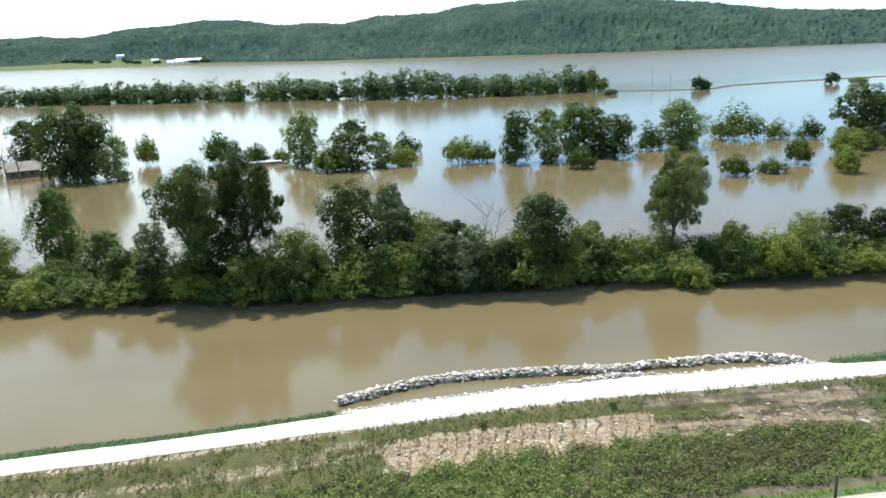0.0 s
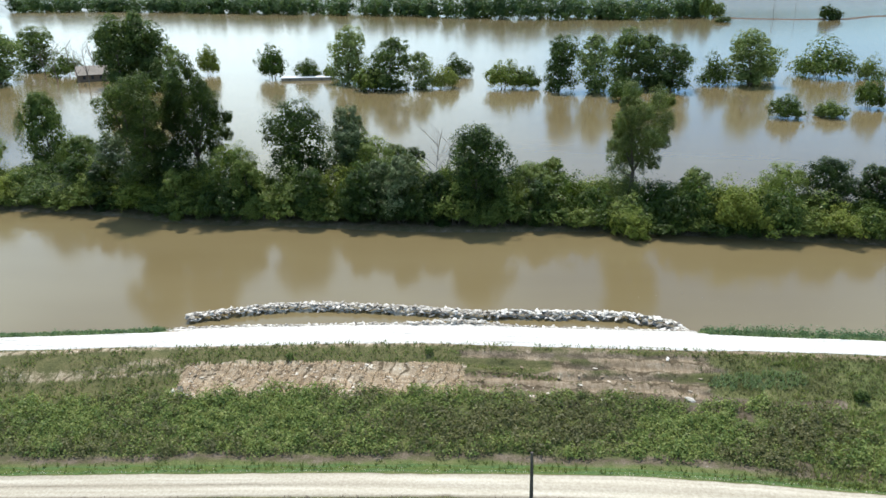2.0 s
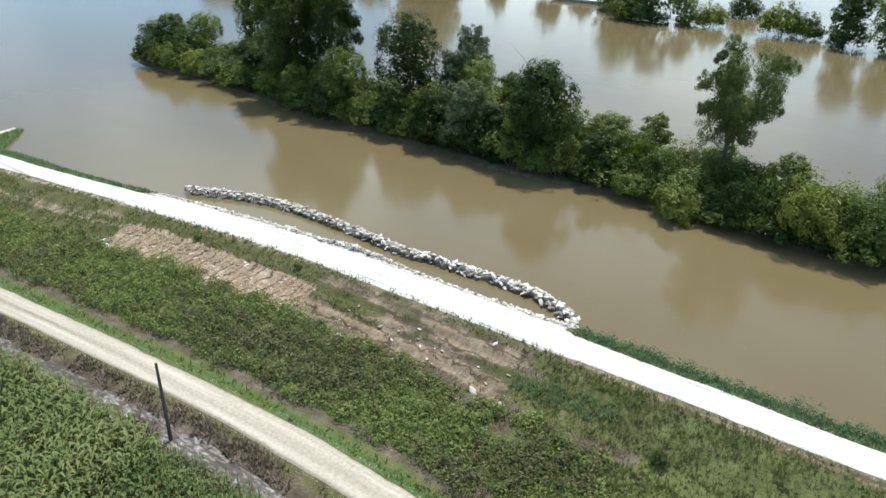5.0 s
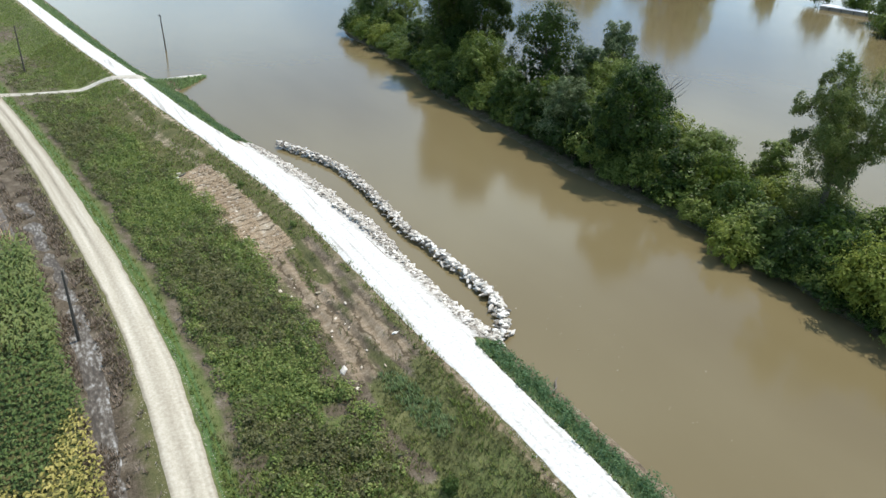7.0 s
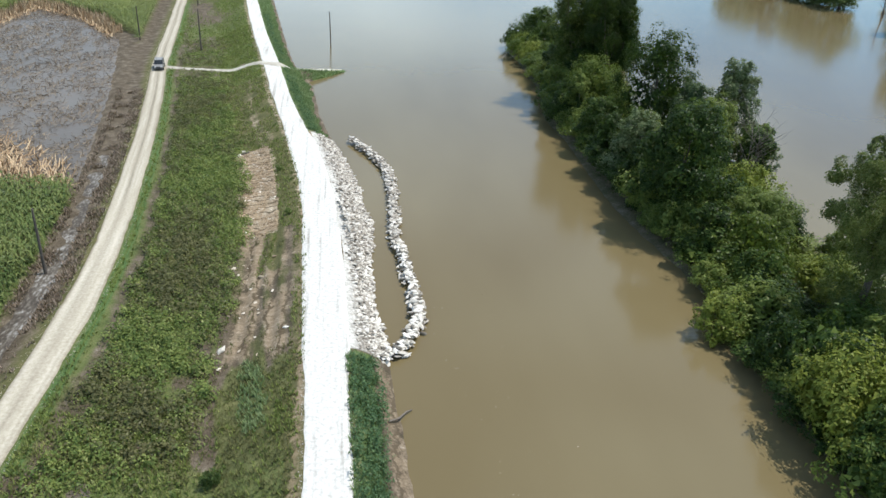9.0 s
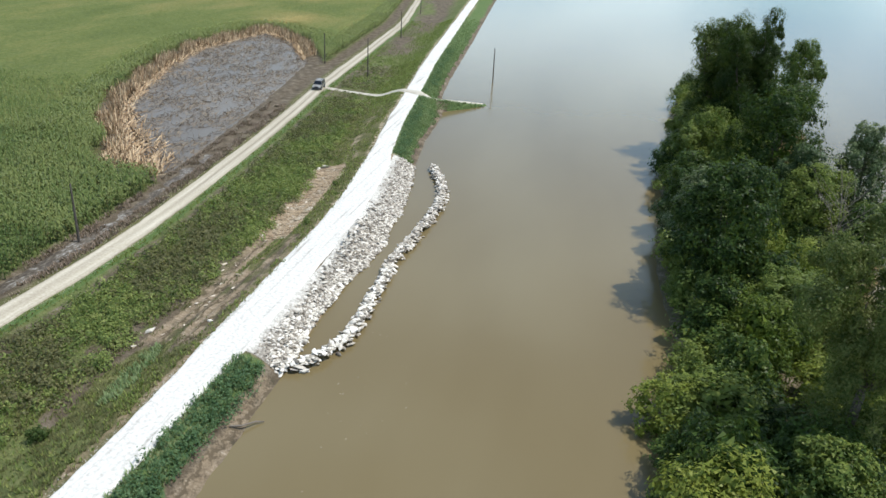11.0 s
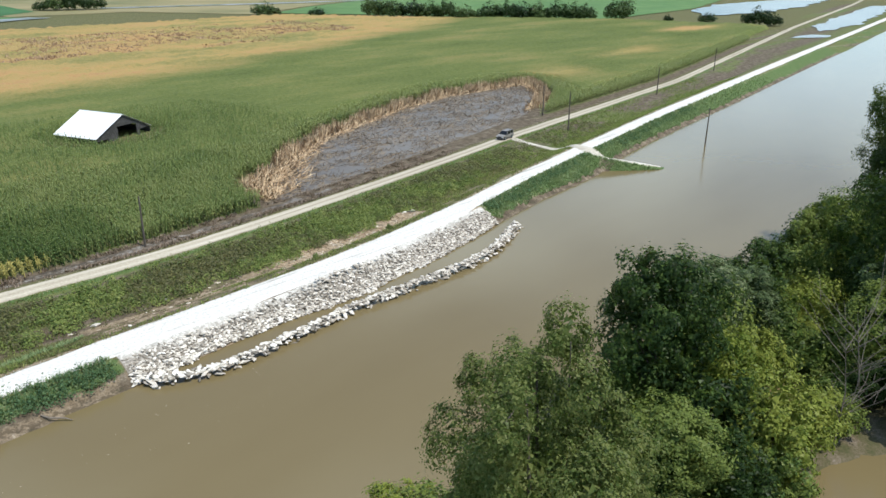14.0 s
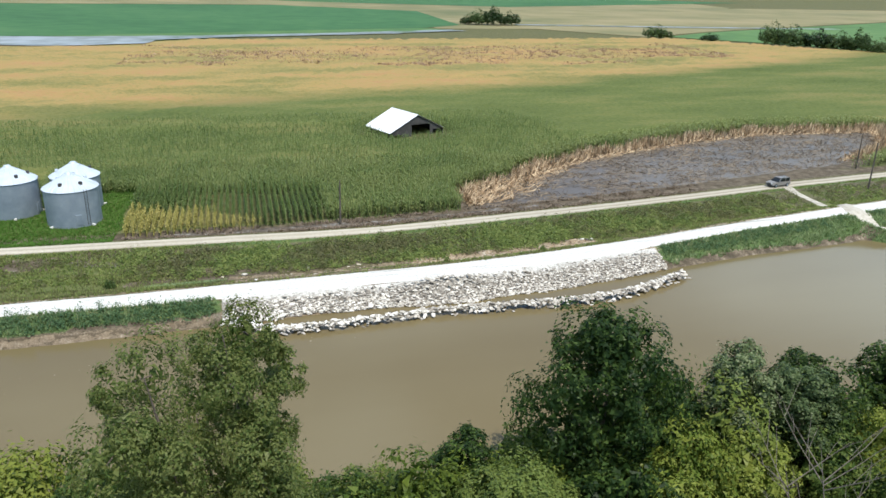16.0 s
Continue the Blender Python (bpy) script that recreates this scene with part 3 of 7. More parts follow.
def ribbon(name, material, xs, centre, left, right, lift, label, seed, crown=0.0):
    """A road draped on the ground, with ragged edges."""
    V = []
    k = 17
    cy = curve(xs, centre)
    for i, x in enumerate(xs):
        a = left(x) + 0.22 * rnd(x, 0, 0.12, seed) + 0.10 * rnd(x, 0, 0.6, seed + 2)
        b = right(x) + 0.22 * rnd(x, 5, 0.12, seed + 1) + 0.10 * rnd(x, 5, 0.6, seed + 3)
        for j in range(k):
            u = j / (k - 1)
            y = cy[i] - b + (a + b) * u
            z = float(height(x, y)) + lift * (1 if 0 < j < k - 1 else -1.2)
            V.append((x, y, z))
    ob = mesh_of(name, V, grid_faces(len(xs), k), material, smooth=True)
    return tagged(ob, label, "road", kind="structure")


def gravel_left(x):
    return 1.7 + 0.45 * smooth01((x + 30) / 6) * smooth01((35 - x) / 5)


XR = axis([(-900, -250, 12), (-250, -120, 3), (-120, 80, 0.7), (80, 400, 10)])
ribbon("levee_road", M_GRAVEL, XR, CREST, lambda x: float(gravel_left(x)), lambda x: 1.7 + 0.6 * float(smooth01((x + 34) / 8) * smooth01((36 - x) / 6)), 0.05, "white crushed limestone road along the levee crest", 1.0)


def gravel_spill(name, centre, reach, count, material, label, seed):
    """Loose chips kicked off the road on both sides."""
    rng = np.random.default_rng(seed)
    x = rng.uniform(-120, 78, count)
    side = np.where(rng.random(count) < 0.5, -1, 1)
    off = reach - 0.12 + np.abs(rng.normal(size=count)) * 0.24
    y = curve(x, centre) + side * off
    ok = (height(x, y) > 0.05) & ~((side > 0) & (x > -29) & (x < 33) & (reach < 1.76))
    x, y = x[ok], y[ok]
    n = len(x)
    c = np.stack([x, y, height(x, y) + 0.05], -1)
    a = rng.random(n) * math.tau
    s_ = rng.uniform(0.02, 0.055, n)
    V = np.stack([c + np.stack([np.cos(a + k * 2.1) * s_, np.sin(a + k * 2.1) * s_, rng.normal(size=n) * 0.03], -1) for k in range(3)], 1).reshape(-1, 3)
    F = np.arange(n * 3).reshape(-1, 3)
    tagged(mesh_of(name, V, F, material), label, "gravel", kind="stuff")


gravel_spill("road_chips", CREST, 1.75, 4500, M_GRAVEL, "white gravel chips spilled beside the levee road", 51)
XB = axis([(-28.5, 30.5, 0.7)])
bed = ribbon("riprap_bed", M_BED, XB, CREST, lambda x: 6.2, lambda x: -1.9, 0.03, "pale crushed stone bed under the riprap", 12.0)
bed.data.attributes.new("dust", 'FLOAT', 'POINT').data.foreach_set("value", np.array([max(0.0, 1.0 - (j / 16 + 0.25 * rnd(x, j * 0.2, 0.4, 3.0)) * 2.5) for x in XB for j in range(17)], dtype=np.float32))


def lane_mat():
    m, nt, b = mat("lane_gravel")
    v = coords(nt)
    fine = noise_tex(nt, 4.0, 6, 0.65, v)
    mid = noise_tex(nt, 0.5, 4, 0.6, coords(nt, (0.12, 1.5, 1)))
    at = nt.nodes.new("ShaderNodeAttribute")
    at.attribute_name = "across"
    c = ramp(nt, math_node(nt, 'ADD', math_node(nt, 'MULTIPLY', fine, 0.5), math_node(nt, 'MULTIPLY', mid, 0.5)),
             [(0.3, (0.32, 0.278, 0.205)), (0.48, (0.46, 0.412, 0.32)), (0.65, (0.59, 0.545, 0.445))])
    rut = ramp(nt, fine, [(0.3, (0.14, 0.115, 0.078)), (0.7, (0.29, 0.25, 0.18))])
    nt.links.new(mixc(nt, math_node(nt, 'MULTIPLY', at.outputs["Fac"], math_node(nt, 'ADD', 0.25, mid), True), c, rut), b.inputs["Base Color"])
    b.inputs["Roughness"].default_value = 0.95
    bump(nt, b, fine, 0.35, 0.05)
    return m


M_LANE = lane_mat()
lane = ribbon("lane", M_LANE, XR, LANE, lambda x: 1.6, lambda x: 1.65, 0.05, "pale gravel farm lane with wheel ruts", 7.0)
RUTS = [1.1, 0.75, 0.35, 0.1, 0.0, 0.0, 0.25, 0.6, 0.7, 0.55, 0.2, 0.0, 0.0, 0.15, 0.45, 0.85, 1.2]
wear = [r + 0.7 * rnd(x * 0.35, 9.0 * j, 0.09, 4.0) + 0.3 * min(1.0, max(0.0, (4 - x) / 25)) for x in XR for j, r in enumerate(RUTS)]
lane.data.attributes.new("across", 'FLOAT', 'POINT').data.foreach_set("value", np.clip(np.array(wear, dtype=np.float32), 0, 1.3))


gravel_spill("lane_chips", LANE, 1.78, 3500, M_LANE, "pale gravel chips spilled beside the lane", 52)


def ditch_water():
    """Seep water lying in the ditch beside the lane; the uneven ground shapes its edge."""
    xs = np.arange(-24, 40, 2.0)
    V = []
    for x in xs:
        c = float(curve(x, LANE)) - 4.7
        V += [(x, c + s, 0.03 + 0.04 * rnd(x, s, 0.7, 3)) for s in (-1.7, -0.6, 0.6, 1.7)]
    ob = mesh_of("ditch_water", V, grid_faces(len(xs), 4), M_SILT, smooth=True)
    return tagged(ob, "shallow puddles in the muddy ditch beside the lane", "water", kind="structure")


ditch_water()
M_TRACK = simple("worn_track", [(0.3, (0.28, 0.25, 0.195)), (0.48, (0.44, 0.405, 0.335)), (0.65, (0.58, 0.55, 0.48))], 1.2, 0.95, bumps=0.3)


def cross_track():
    """Worn track that links the lane, the crest road and the drowned spur."""
    pts = [(-75, 22.4), (-73.9, 26.5), (-73.2, 31.2), (-72.8, 38), (-70.4, 42.6), (-69.6, 45.4), (-70.6, 50), (-73, 54.3), (-76, 58)]
    wid = [1.6, 0.9, 0.85, 1.05, 2.1, 3.0, 1.7, 1.0, 0.35]
    V = []
    n = 60
    for i in range(n):
        f = i / (n - 1) * (len(pts) - 1)
        k = min(int(f), len(pts) - 2)
        u = f - k
        x = pts[k][0] * (1 - u) + pts[k + 1][0] * u
        y = pts[k][1] * (1 - u) + pts[k + 1][1] * u
        w = wid[k] * (1 - u) + wid[k + 1] * u + 0.12 * rnd(i, 0, 0.7, 9)
        for j in range(5):
            s = (j / 4 * 2 - 1) * w
            px, py = x + s * 0.95, y + s * 0.3
            V.append((px, py, float(height(px, py)) + (0.13 if 0 < j < 4 else -0.05)))
    ob = mesh_of("cross_track", V, grid_faces(n, 5), M_TRACK, smooth=True)
    return tagged(ob, "narrow gravel track crossing the levee into the water", "track", kind="structure")


cross_track()


def pond():
    V, n = [], 90
    cx, cy = -72, 0
    P = []
    for (ax, ay), (bx, by) in zip(POND, POND[1:] + POND[:1]):
        for k in range(8):
            P.append((ax + (bx - ax) * k / 8, ay + (by - ay) * k / 8))
    V = [(cx, cy, 0.0)]
    rings = 5
    for r in range(1, rings + 1):
        for x, y in P:
            q = r / rings * 1.03
            V.append((cx + (x - cx) * q, cy + (y - cy) * q, 0.0))
    m = len(P)
    F = [(0, 1 + i, 1 + (i + 1) % m) for i in range(m)]
    for r in range(rings - 1):
        for i in range(m):
            a, b = 1 + r * m + i, 1 + r * m + (i + 1) % m
            F.append((a, a + m, b + m, b))
    ob = mesh_of("pond", V, F, M_POND, smooth=True)
    return tagged(ob, "shallow grey seep water pond in the corn", "pond", kind="structure")


pond()


# ---- riprap ----
def stone_mesh(seed):
    rng = random.Random(seed)
    bm = bmesh.new()
    bmesh.ops.create_icosphere(bm, subdivisions=1, radius=0.5)
    sx, sy, sz = rng.uniform(1.2, 2.0), rng.uniform(0.65, 1.0), rng.uniform(0.36, 0.60)
    for v in bm.verts:
        v.co = Vector((v.co.x * sx, v.co.y * sy, v.co.z * sz)) * rng.uniform(0.55, 1.25)
    me = bpy.data.meshes.new("stone")
    bm.to_mesh(me)
    bm.free()
    me.materials.append(M_STONE_PIECE)
    return me


def piece_stone():
    m, nt, b = mat("limestone_block")
    o = nt.nodes.new("ShaderNodeObjectInfo")
    n1 = noise_tex(nt, 3.0, 6, 0.65, coords(nt))
    f = math_node(nt, 'ADD', math_node(nt, 'MULTIPLY', n1, 0.45), math_node(nt, 'MULTIPLY', o.outputs["Random"], 0.55))
    nt.links.new(ramp(nt, f, [(0.22, (0.11, 0.098, 0.08)), (0.36, (0.33, 0.30, 0.25)), (0.54, (0.60, 0.56, 0.485)), (0.76, (0.81, 0.775, 0.70))]), b.inputs["Base Color"])
    b.inputs["Roughness"].default_value = 0.9
    bump(nt, b, n1, 0.5, 0.06)
    return m


M_STONE_PIECE = piece_stone()
STONES = [stone_mesh(s) for s in range(10)]


def lay_stones(parent, places, limit=300):
    """places: x, y, z, size. The first of them are single pieces, the rest one joined part."""
    rng = random.Random(5)
    V, F, base = [], [], 0
    for i, (x, y, z, s) in enumerate(places):
        src = STONES[rng.randrange(len(STONES))]
        m = Matrix.Translation((x, y, z)) @ Euler((rng.uniform(-0.4, 0.4), rng.uniform(-0.4, 0.4), rng.uniform(0, 6.28))).to_matrix().to_4x4() @ Matrix.Scale(s, 4)
        if i < limit:
            ob = new("stone", src)
            ob.parent = parent
            ob.matrix_basis = m
        else:
            V += [m @ v.co for v in src.vertices]
            F += [[base + k for k in p.vertices] for p in src.polygons]
            base += len(src.vertices)
    if V:
        ob = mesh_of("rubble", [tuple(v) for v in V], F, M_STONE, parent)
        tagged(ob, kind="stuff")


BERM = [(29.9, 60.4), (29.2, 62.3), (27.0, 63.6), (24.0, 64.6), (20.6, 64.8), (13.1, 64.3), (5.9, 63.6), (-2.1, 64.1), (-11.6, 64.4), (-17, 63.9), (-20.7, 63.0), (-25, 61.3), (-29.6, 59.3)]


def stone_berm():
    base = tagged(empty("stone_berm", 0, 0, 0), "curved low ridge of piled pale limestone blocks in water", "riprap")
    rng = random.Random(2)
    places = []
    for (ax, ay), (bx, by) in zip(BERM, BERM[1:]):
        L = math.hypot(bx - ax, by - ay)
        tx, ty = (bx - ax) / L, (by - ay) / L
        for k in range(int(L * 21)):
            u = rng.random()
            s = rng.gauss(0, 0.38)
            if abs(s) > 0.85:
                continue
            top = 1.02 * (1 - (s / 1.0) ** 2) - 0.10
            z = top - rng.random() * 0.35
            places.append((ax + (bx - ax) * u - ty * s, ay + (by - ay) * u + tx * s, z, rng.uniform(0.32, 0.70)))
    rng.shuffle(places)
    places.sort(key=lambda p: -p[2] if p[0] > 8 else 1)
    lay_stones(base, places)


stone_berm()


def riprap_slope():
    base = tagged(empty("riprap_slope", 0, 0, 0), "levee slope armoured with loose pale limestone rubble", "riprap")
    rng = random.Random(3)
    places = []
    for k in range(9400):
        x = rng.uniform(-30, 32)
        if x > 30.2 + 0.9 * rnd(k * 0.37, 3, 1.0, 1) or x < -28.6 + 0.9 * rnd(k * 0.31, 5, 1.0, 1):
            continue
        w = float(np.interp(x, [-30, -16, -9, -4, 1, 6, 11, 20, 25, 31], [5.4, 6.1, 6.0, 5.7, 6.4, 5.8, 5.1, 4.6, 5.2, 5.5])) + 0.3 * rnd(x, 1, 0.6, 4)
        lo = 1.5 + 0.7 * float(smooth01((x + 29) / 9))
        u = rng.random() ** 0.8
        d = lo + (w - lo) * u
        if rng.random() > 0.03 + 1.15 * u ** 1.4:
            continue
        y = float(np.interp(x, [p[0] for p in CREST], [p[1] for p in CREST])) + d
        s = rng.uniform(0.16, 0.36) + 0.28 * u * rng.random()
        places.append((x, y, s * 0.2 + 0.3 * u * u * rng.random(), s))
    for k in range(950):       # coarser blocks along the shoulder of the road, heaped in one spot
        x = rng.uniform(-27, 29.5)
        heap = math.exp(-((x - 4) / 4.5) ** 2)
        d = 3.1 + 0.45 * rng.gauss(0, 1) + 0.3 * rnd(x, 2, 0.3, 6)
        if d < 2.5 or rng.random() > 0.18 + 0.3 * rnd(x, 0, 0.25, 2) + 0.7 * heap:
            continue
        s = rng.uniform(0.25, 0.55)
        places.append((x, float(np.interp(x, [p[0] for p in CREST], [p[1] for p in CREST])) + d, s * 0.25 + 0.35 * heap * rng.random() + 0.12 * rng.random(), s))
    xs, ys = np.array([p[0] for p in places]), np.array([p[1] for p in places])
    hz = np.maximum(height(xs, ys), -0.25)
    places = [(p[0], p[1], float(h) + p[2], p[3]) for p, h in zip(places, hz)]
    places.sort(key=lambda p: -p[3] if p[0] > 10 else 1)
    lay_stones(base, places)


riprap_slope()


# ---- foliage ----
def leaves(centres, sizes, rng, flat=0.0, long=1.0, away=None):
    """Pointed leaves at given places, turned at random or with their faces towards the light side: vertices and faces."""
    n = len(centres)
    a = rng.normal(size=(n, 3))
    a[:, 2] *= 1 - flat
    a /= np.linalg.norm(a, axis=1)[:, None]
    b = rng.normal(size=(n, 3))
    b -= (b * a).sum(1)[:, None] * a
    b /= np.linalg.norm(b, axis=1)[:, None] + 1e-9
    if away is not None:
        face = away + 0.55 * np.cross(a, b)
        face /= np.linalg.norm(face, axis=1)[:, None] + 1e-9
        a -= (a * face).sum(1)[:, None] * face
        a /= np.linalg.norm(a, axis=1)[:, None] + 1e-9
        b = np.cross(face, a)
    s = np.asarray(sizes)[:, None]
    V = np.stack([centres - a * s * 0.45 * long - b * s * 0.34, centres - a * s * 0.35 * long + b * s * 0.34, centres + a * s * 0.6 * long], 1).reshape(-1, 3)
    F = np.arange(n * 3).reshape(-1, 3)
    return V, F


def clump_points(centres, radii, per, rng, squash=0.8, sprays=7):
    """Loose clumps: a soft heart of leaves and a ring of short sprays that point out and up."""
    out = []
    for c, r in zip(centres, radii):
        body = int(per * 0.42)
        p = rng.normal(size=(body, 3)) * 0.42 * r
        d = rng.normal(size=(sprays, 3))
        d[:, 2] = d[:, 2] * 0.75 + 0.45
        d /= np.linalg.norm(d, axis=1)[:, None]
        reach = rng.uniform(0.75, 1.45, sprays)
        k = rng.integers(0, sprays, per - body)
        along = 0.35 + 0.65 * rng.random(per - body) ** 0.8
        q = d[k] * (along * reach[k] * r)[:, None] + rng.normal(size=(per - body, 3)) * (0.20 * r * (1.25 - 0.75 * along))[:, None]
        p = np.concatenate([p, q])
        p[:, 2] *= squash
        out.append(p + np.asarray(c))
    return np.concatenate(out)


def foliage(lobes, subs, per, rng, leaf, size=0.34, ragged=0.25, low=-0.55, heart=90):
    """Leaves on the outside of many small tufts that cover rounded masses: points, sizes and the way each leaf faces.
    lobes: centre x, y, z and half axes x, y, z of each mass; what lies deep inside a neighbour is left bare."""
    L = np.asarray(lobes, dtype=float)
    C, R = L[:, :3], L[:, 3:]
    sc, sd, sr = [], [], []
    for i in range(len(L)):
        d = rng.normal(size=(subs, 3))
        d /= np.linalg.norm(d, axis=1)[:, None]
        p = C[i] + d * R[i] * rng.uniform(0.72, 1.08, subs)[:, None]
        keep = d[:, 2] > low
        for j in range(len(L)):
            if j != i:
                keep &= (((p - C[j]) / R[j]) ** 2).sum(1) > 0.62
        keep &= p[:, 2] > 0.25
        sc.append(p[keep])
        sd.append(d[keep])
        sr.append(R[i].mean() * size * rng.uniform(0.6, 1.45, keep.sum()))
    sc, sd, sr = np.concatenate(sc), np.concatenate(sd), np.concatenate(sr)
    c, d, r = np.repeat(sc, per, 0), np.repeat(sd, per, 0), np.repeat(sr, per)
    n = len(c)
    e = rng.normal(size=(n, 3)) + 0.75 * d + np.array((0, 0, 0.25))
    e /= np.linalg.norm(e, axis=1)[:, None]
    k = 0.5 + 0.55 * np.sqrt(rng.random(n))
    k = np.where(rng.random(n) < ragged, k * rng.uniform(1.0, 1.75, n), k)
    pts = c + e * (r * k)[:, None]
    way = 0.55 * e + 0.40 * d + np.array((0, 0, 0.22))
    sizes = leaf * rng.uniform(0.55, 1.3, n)
    # broad sprays of shaded leaves that fill the heart of each mass
    k = np.repeat(np.arange(len(L)), heart)
    d = rng.normal(size=(len(k), 3))
    d /= np.linalg.norm(d, axis=1)[:, None]
    inner = C[k] + d * R[k] * rng.uniform(0.35, 0.74, len(k))[:, None]
    pts = np.concatenate([pts, inner])
    way = np.concatenate([way, d])
    sizes = np.concatenate([sizes, np.minimum(R[k].mean(1) * rng.uniform(0.26, 0.42, len(k)), 2.6 * leaf)])
    ok = pts[:, 2] > 0.05
    return pts[ok], sizes[ok], way[ok]


def limb_to(root, p0, c, r0, bark, rng, sides=5):
    mid = p0.lerp(c, 0.5) + Vector((rng.normal() * 0.25, rng.normal() * 0.25, -0.06 * (c - p0).length))
    bm = bmesh.new()
    tube(bm, [p0, mid, c], [r0, r0 * 0.62, r0 * 0.2], sides)
    part("limb", bm, bark, root)


def build_tree(name, seed, h, r, leaf, per, material, label, category="tree", masses=14, subs=26, bare=0.05, lobe=0.44, top=1.0, slim=1.0, size=0.34, ragged=0.25, bark=None):
    """Wobbling trunk, limbs that rise to rounded leafy masses, stacked into an uneven crown with dark hollows between them."""
    rng = np.random.default_rng(seed)
    root = new(name)
    bm = bmesh.new()
    lean = rng.normal(size=2) * 0.04 * h
    trunk = [Vector((lean[0] * t + 0.02 * h * math.sin(5 * t + seed), lean[1] * t + 0.02 * h * math.cos(4 * t + seed), h * 0.9 * t)) for t in np.linspace(0, 1, 9)]
    tr = max(0.10, h * 0.016)
    tube(bm, trunk, [tr * (1.25 - 1.1 * i / 8) for i in range(9)], 7)
    part("trunk", bm, bark or M_BARK, root)
    lobes = []
    for k in range(masses):
        t = (k + 0.3 + 0.4 * rng.random()) / masses
        az = k * 2.4 + rng.normal() * 0.5
        prof = math.sin(math.pi * min(1.0, (t ** top) * 0.84 + 0.12)) ** 0.6
        lr = r * lobe * rng.uniform(0.75, 1.25) * (0.75 + 0.35 * prof)
        off = max(0.0, r * prof - lr * 0.75) * rng.uniform(0.65, 1.1)
        z = h * (bare + (1 - bare) * t)
        tz = lr * 0.95 / slim
        z = min(z, h - tz * 0.95)
        p = trunk[min(8, int(z / h * 8.5))]
        c = Vector((p.x + math.cos(az) * off, p.y + math.sin(az) * off, max(z, tz * 0.75)))
        lobes.append((*c, lr * rng.uniform(0.9, 1.15), lr * rng.uniform(0.9, 1.15), tz))
        limb_to(root, trunk[max(0, min(7, int(c.z / h * 8 - 2)))], c, tr * (0.5 - 0.3 * t), bark or M_BARK, rng)
    pts, sizes, way = foliage(lobes, subs, per, rng, leaf, size, ragged)
    V, F = leaves(pts, sizes, rng, away=way)
    mesh_of("crown", V, F, material, root)
    return tagged(root, label, category)


def build_cottonwood(name, seed, h, r, leaf, per, material, label, limbs=6, lean=0.0):
    """Tall open tree: a forked trunk whose rising limbs carry loose, separate plumes of leaves with sky between them."""
    rng = np.random.default_rng(seed)
    root = new(name)
    tr = h * 0.018
    fork = Vector((lean * 0.3, 0.2, h * 0.32))
    bm = bmesh.new()
    tube(bm, [(0, 0, -0.5), (lean * 0.1, 0.1, h * 0.16), tuple(fork)], [tr * 1.3, tr * 1.05, tr * 0.9], 9)
    part("trunk", bm, M_BARK, root)
    lobes = []
    for k in range(limbs):
        az = k * math.tau / limbs + rng.normal() * 0.3
        reach = r * rng.uniform(0.45, 0.95) * (0.25 if k == 0 else 1.0)
        end = Vector((lean + math.cos(az) * reach, math.sin(az) * reach, h * (0.97 if k == 0 else rng.uniform(0.66, 0.95))))
        bend = fork.lerp(end, 0.5) + Vector((math.cos(az) * r * 0.15, math.sin(az) * r * 0.15, -0.03 * h))
        bm = bmesh.new()
        tube(bm, [fork, bend, end], [tr * 0.62, tr * 0.42, tr * 0.1], 6)
        part("limb", bm, M_BARK, root)
        for u in (0.3, 0.5, 0.68, 0.82, 0.95):
            q = (fork.lerp(bend, u * 2) if u < 0.5 else bend.lerp(end, u * 2 - 1)) + Vector(rng.normal(size=3)) * r * 0.13
            lr = r * rng.uniform(0.19, 0.33)
            lobes.append((*q, lr, lr, lr * rng.uniform(0.9, 1.4)))
            if rng.random() < 0.6:
                s_ = q + Vector((math.cos(az + rng.normal()), math.sin(az + rng.normal()), rng.normal() * 0.5)) * r * 0.3
                lr *= rng.uniform(0.6, 0.9)
                lobes.append((*s_, lr, lr, lr))
                limb_to(root, q, s_, tr * 0.14, M_BARK, rng, 4)
    for k in range(9):
        az = k * 2.4
        z = h * rng.uniform(0.06, 0.42)
        lr = r * rng.uniform(0.2, 0.34)
        off = r * rng.uniform(0.12, 0.5)
        c = Vector((math.cos(az) * off, math.sin(az) * off, max(z, lr)))
        lobes.append((*c, lr, lr, lr * 1.25))
        limb_to(root, Vector((0, 0, max(0.2, z - 0.1 * h))), c, tr * 0.25, M_BARK, rng, 4)
    pts, sizes, way = foliage(lobes, 17, per, rng, leaf, 0.42, 0.45, -0.8, 45)
    V, F = leaves(pts, sizes, rng, away=way)
    mesh_of("crown", V, F, material, root)
    return tagged(root, label, category="tree")


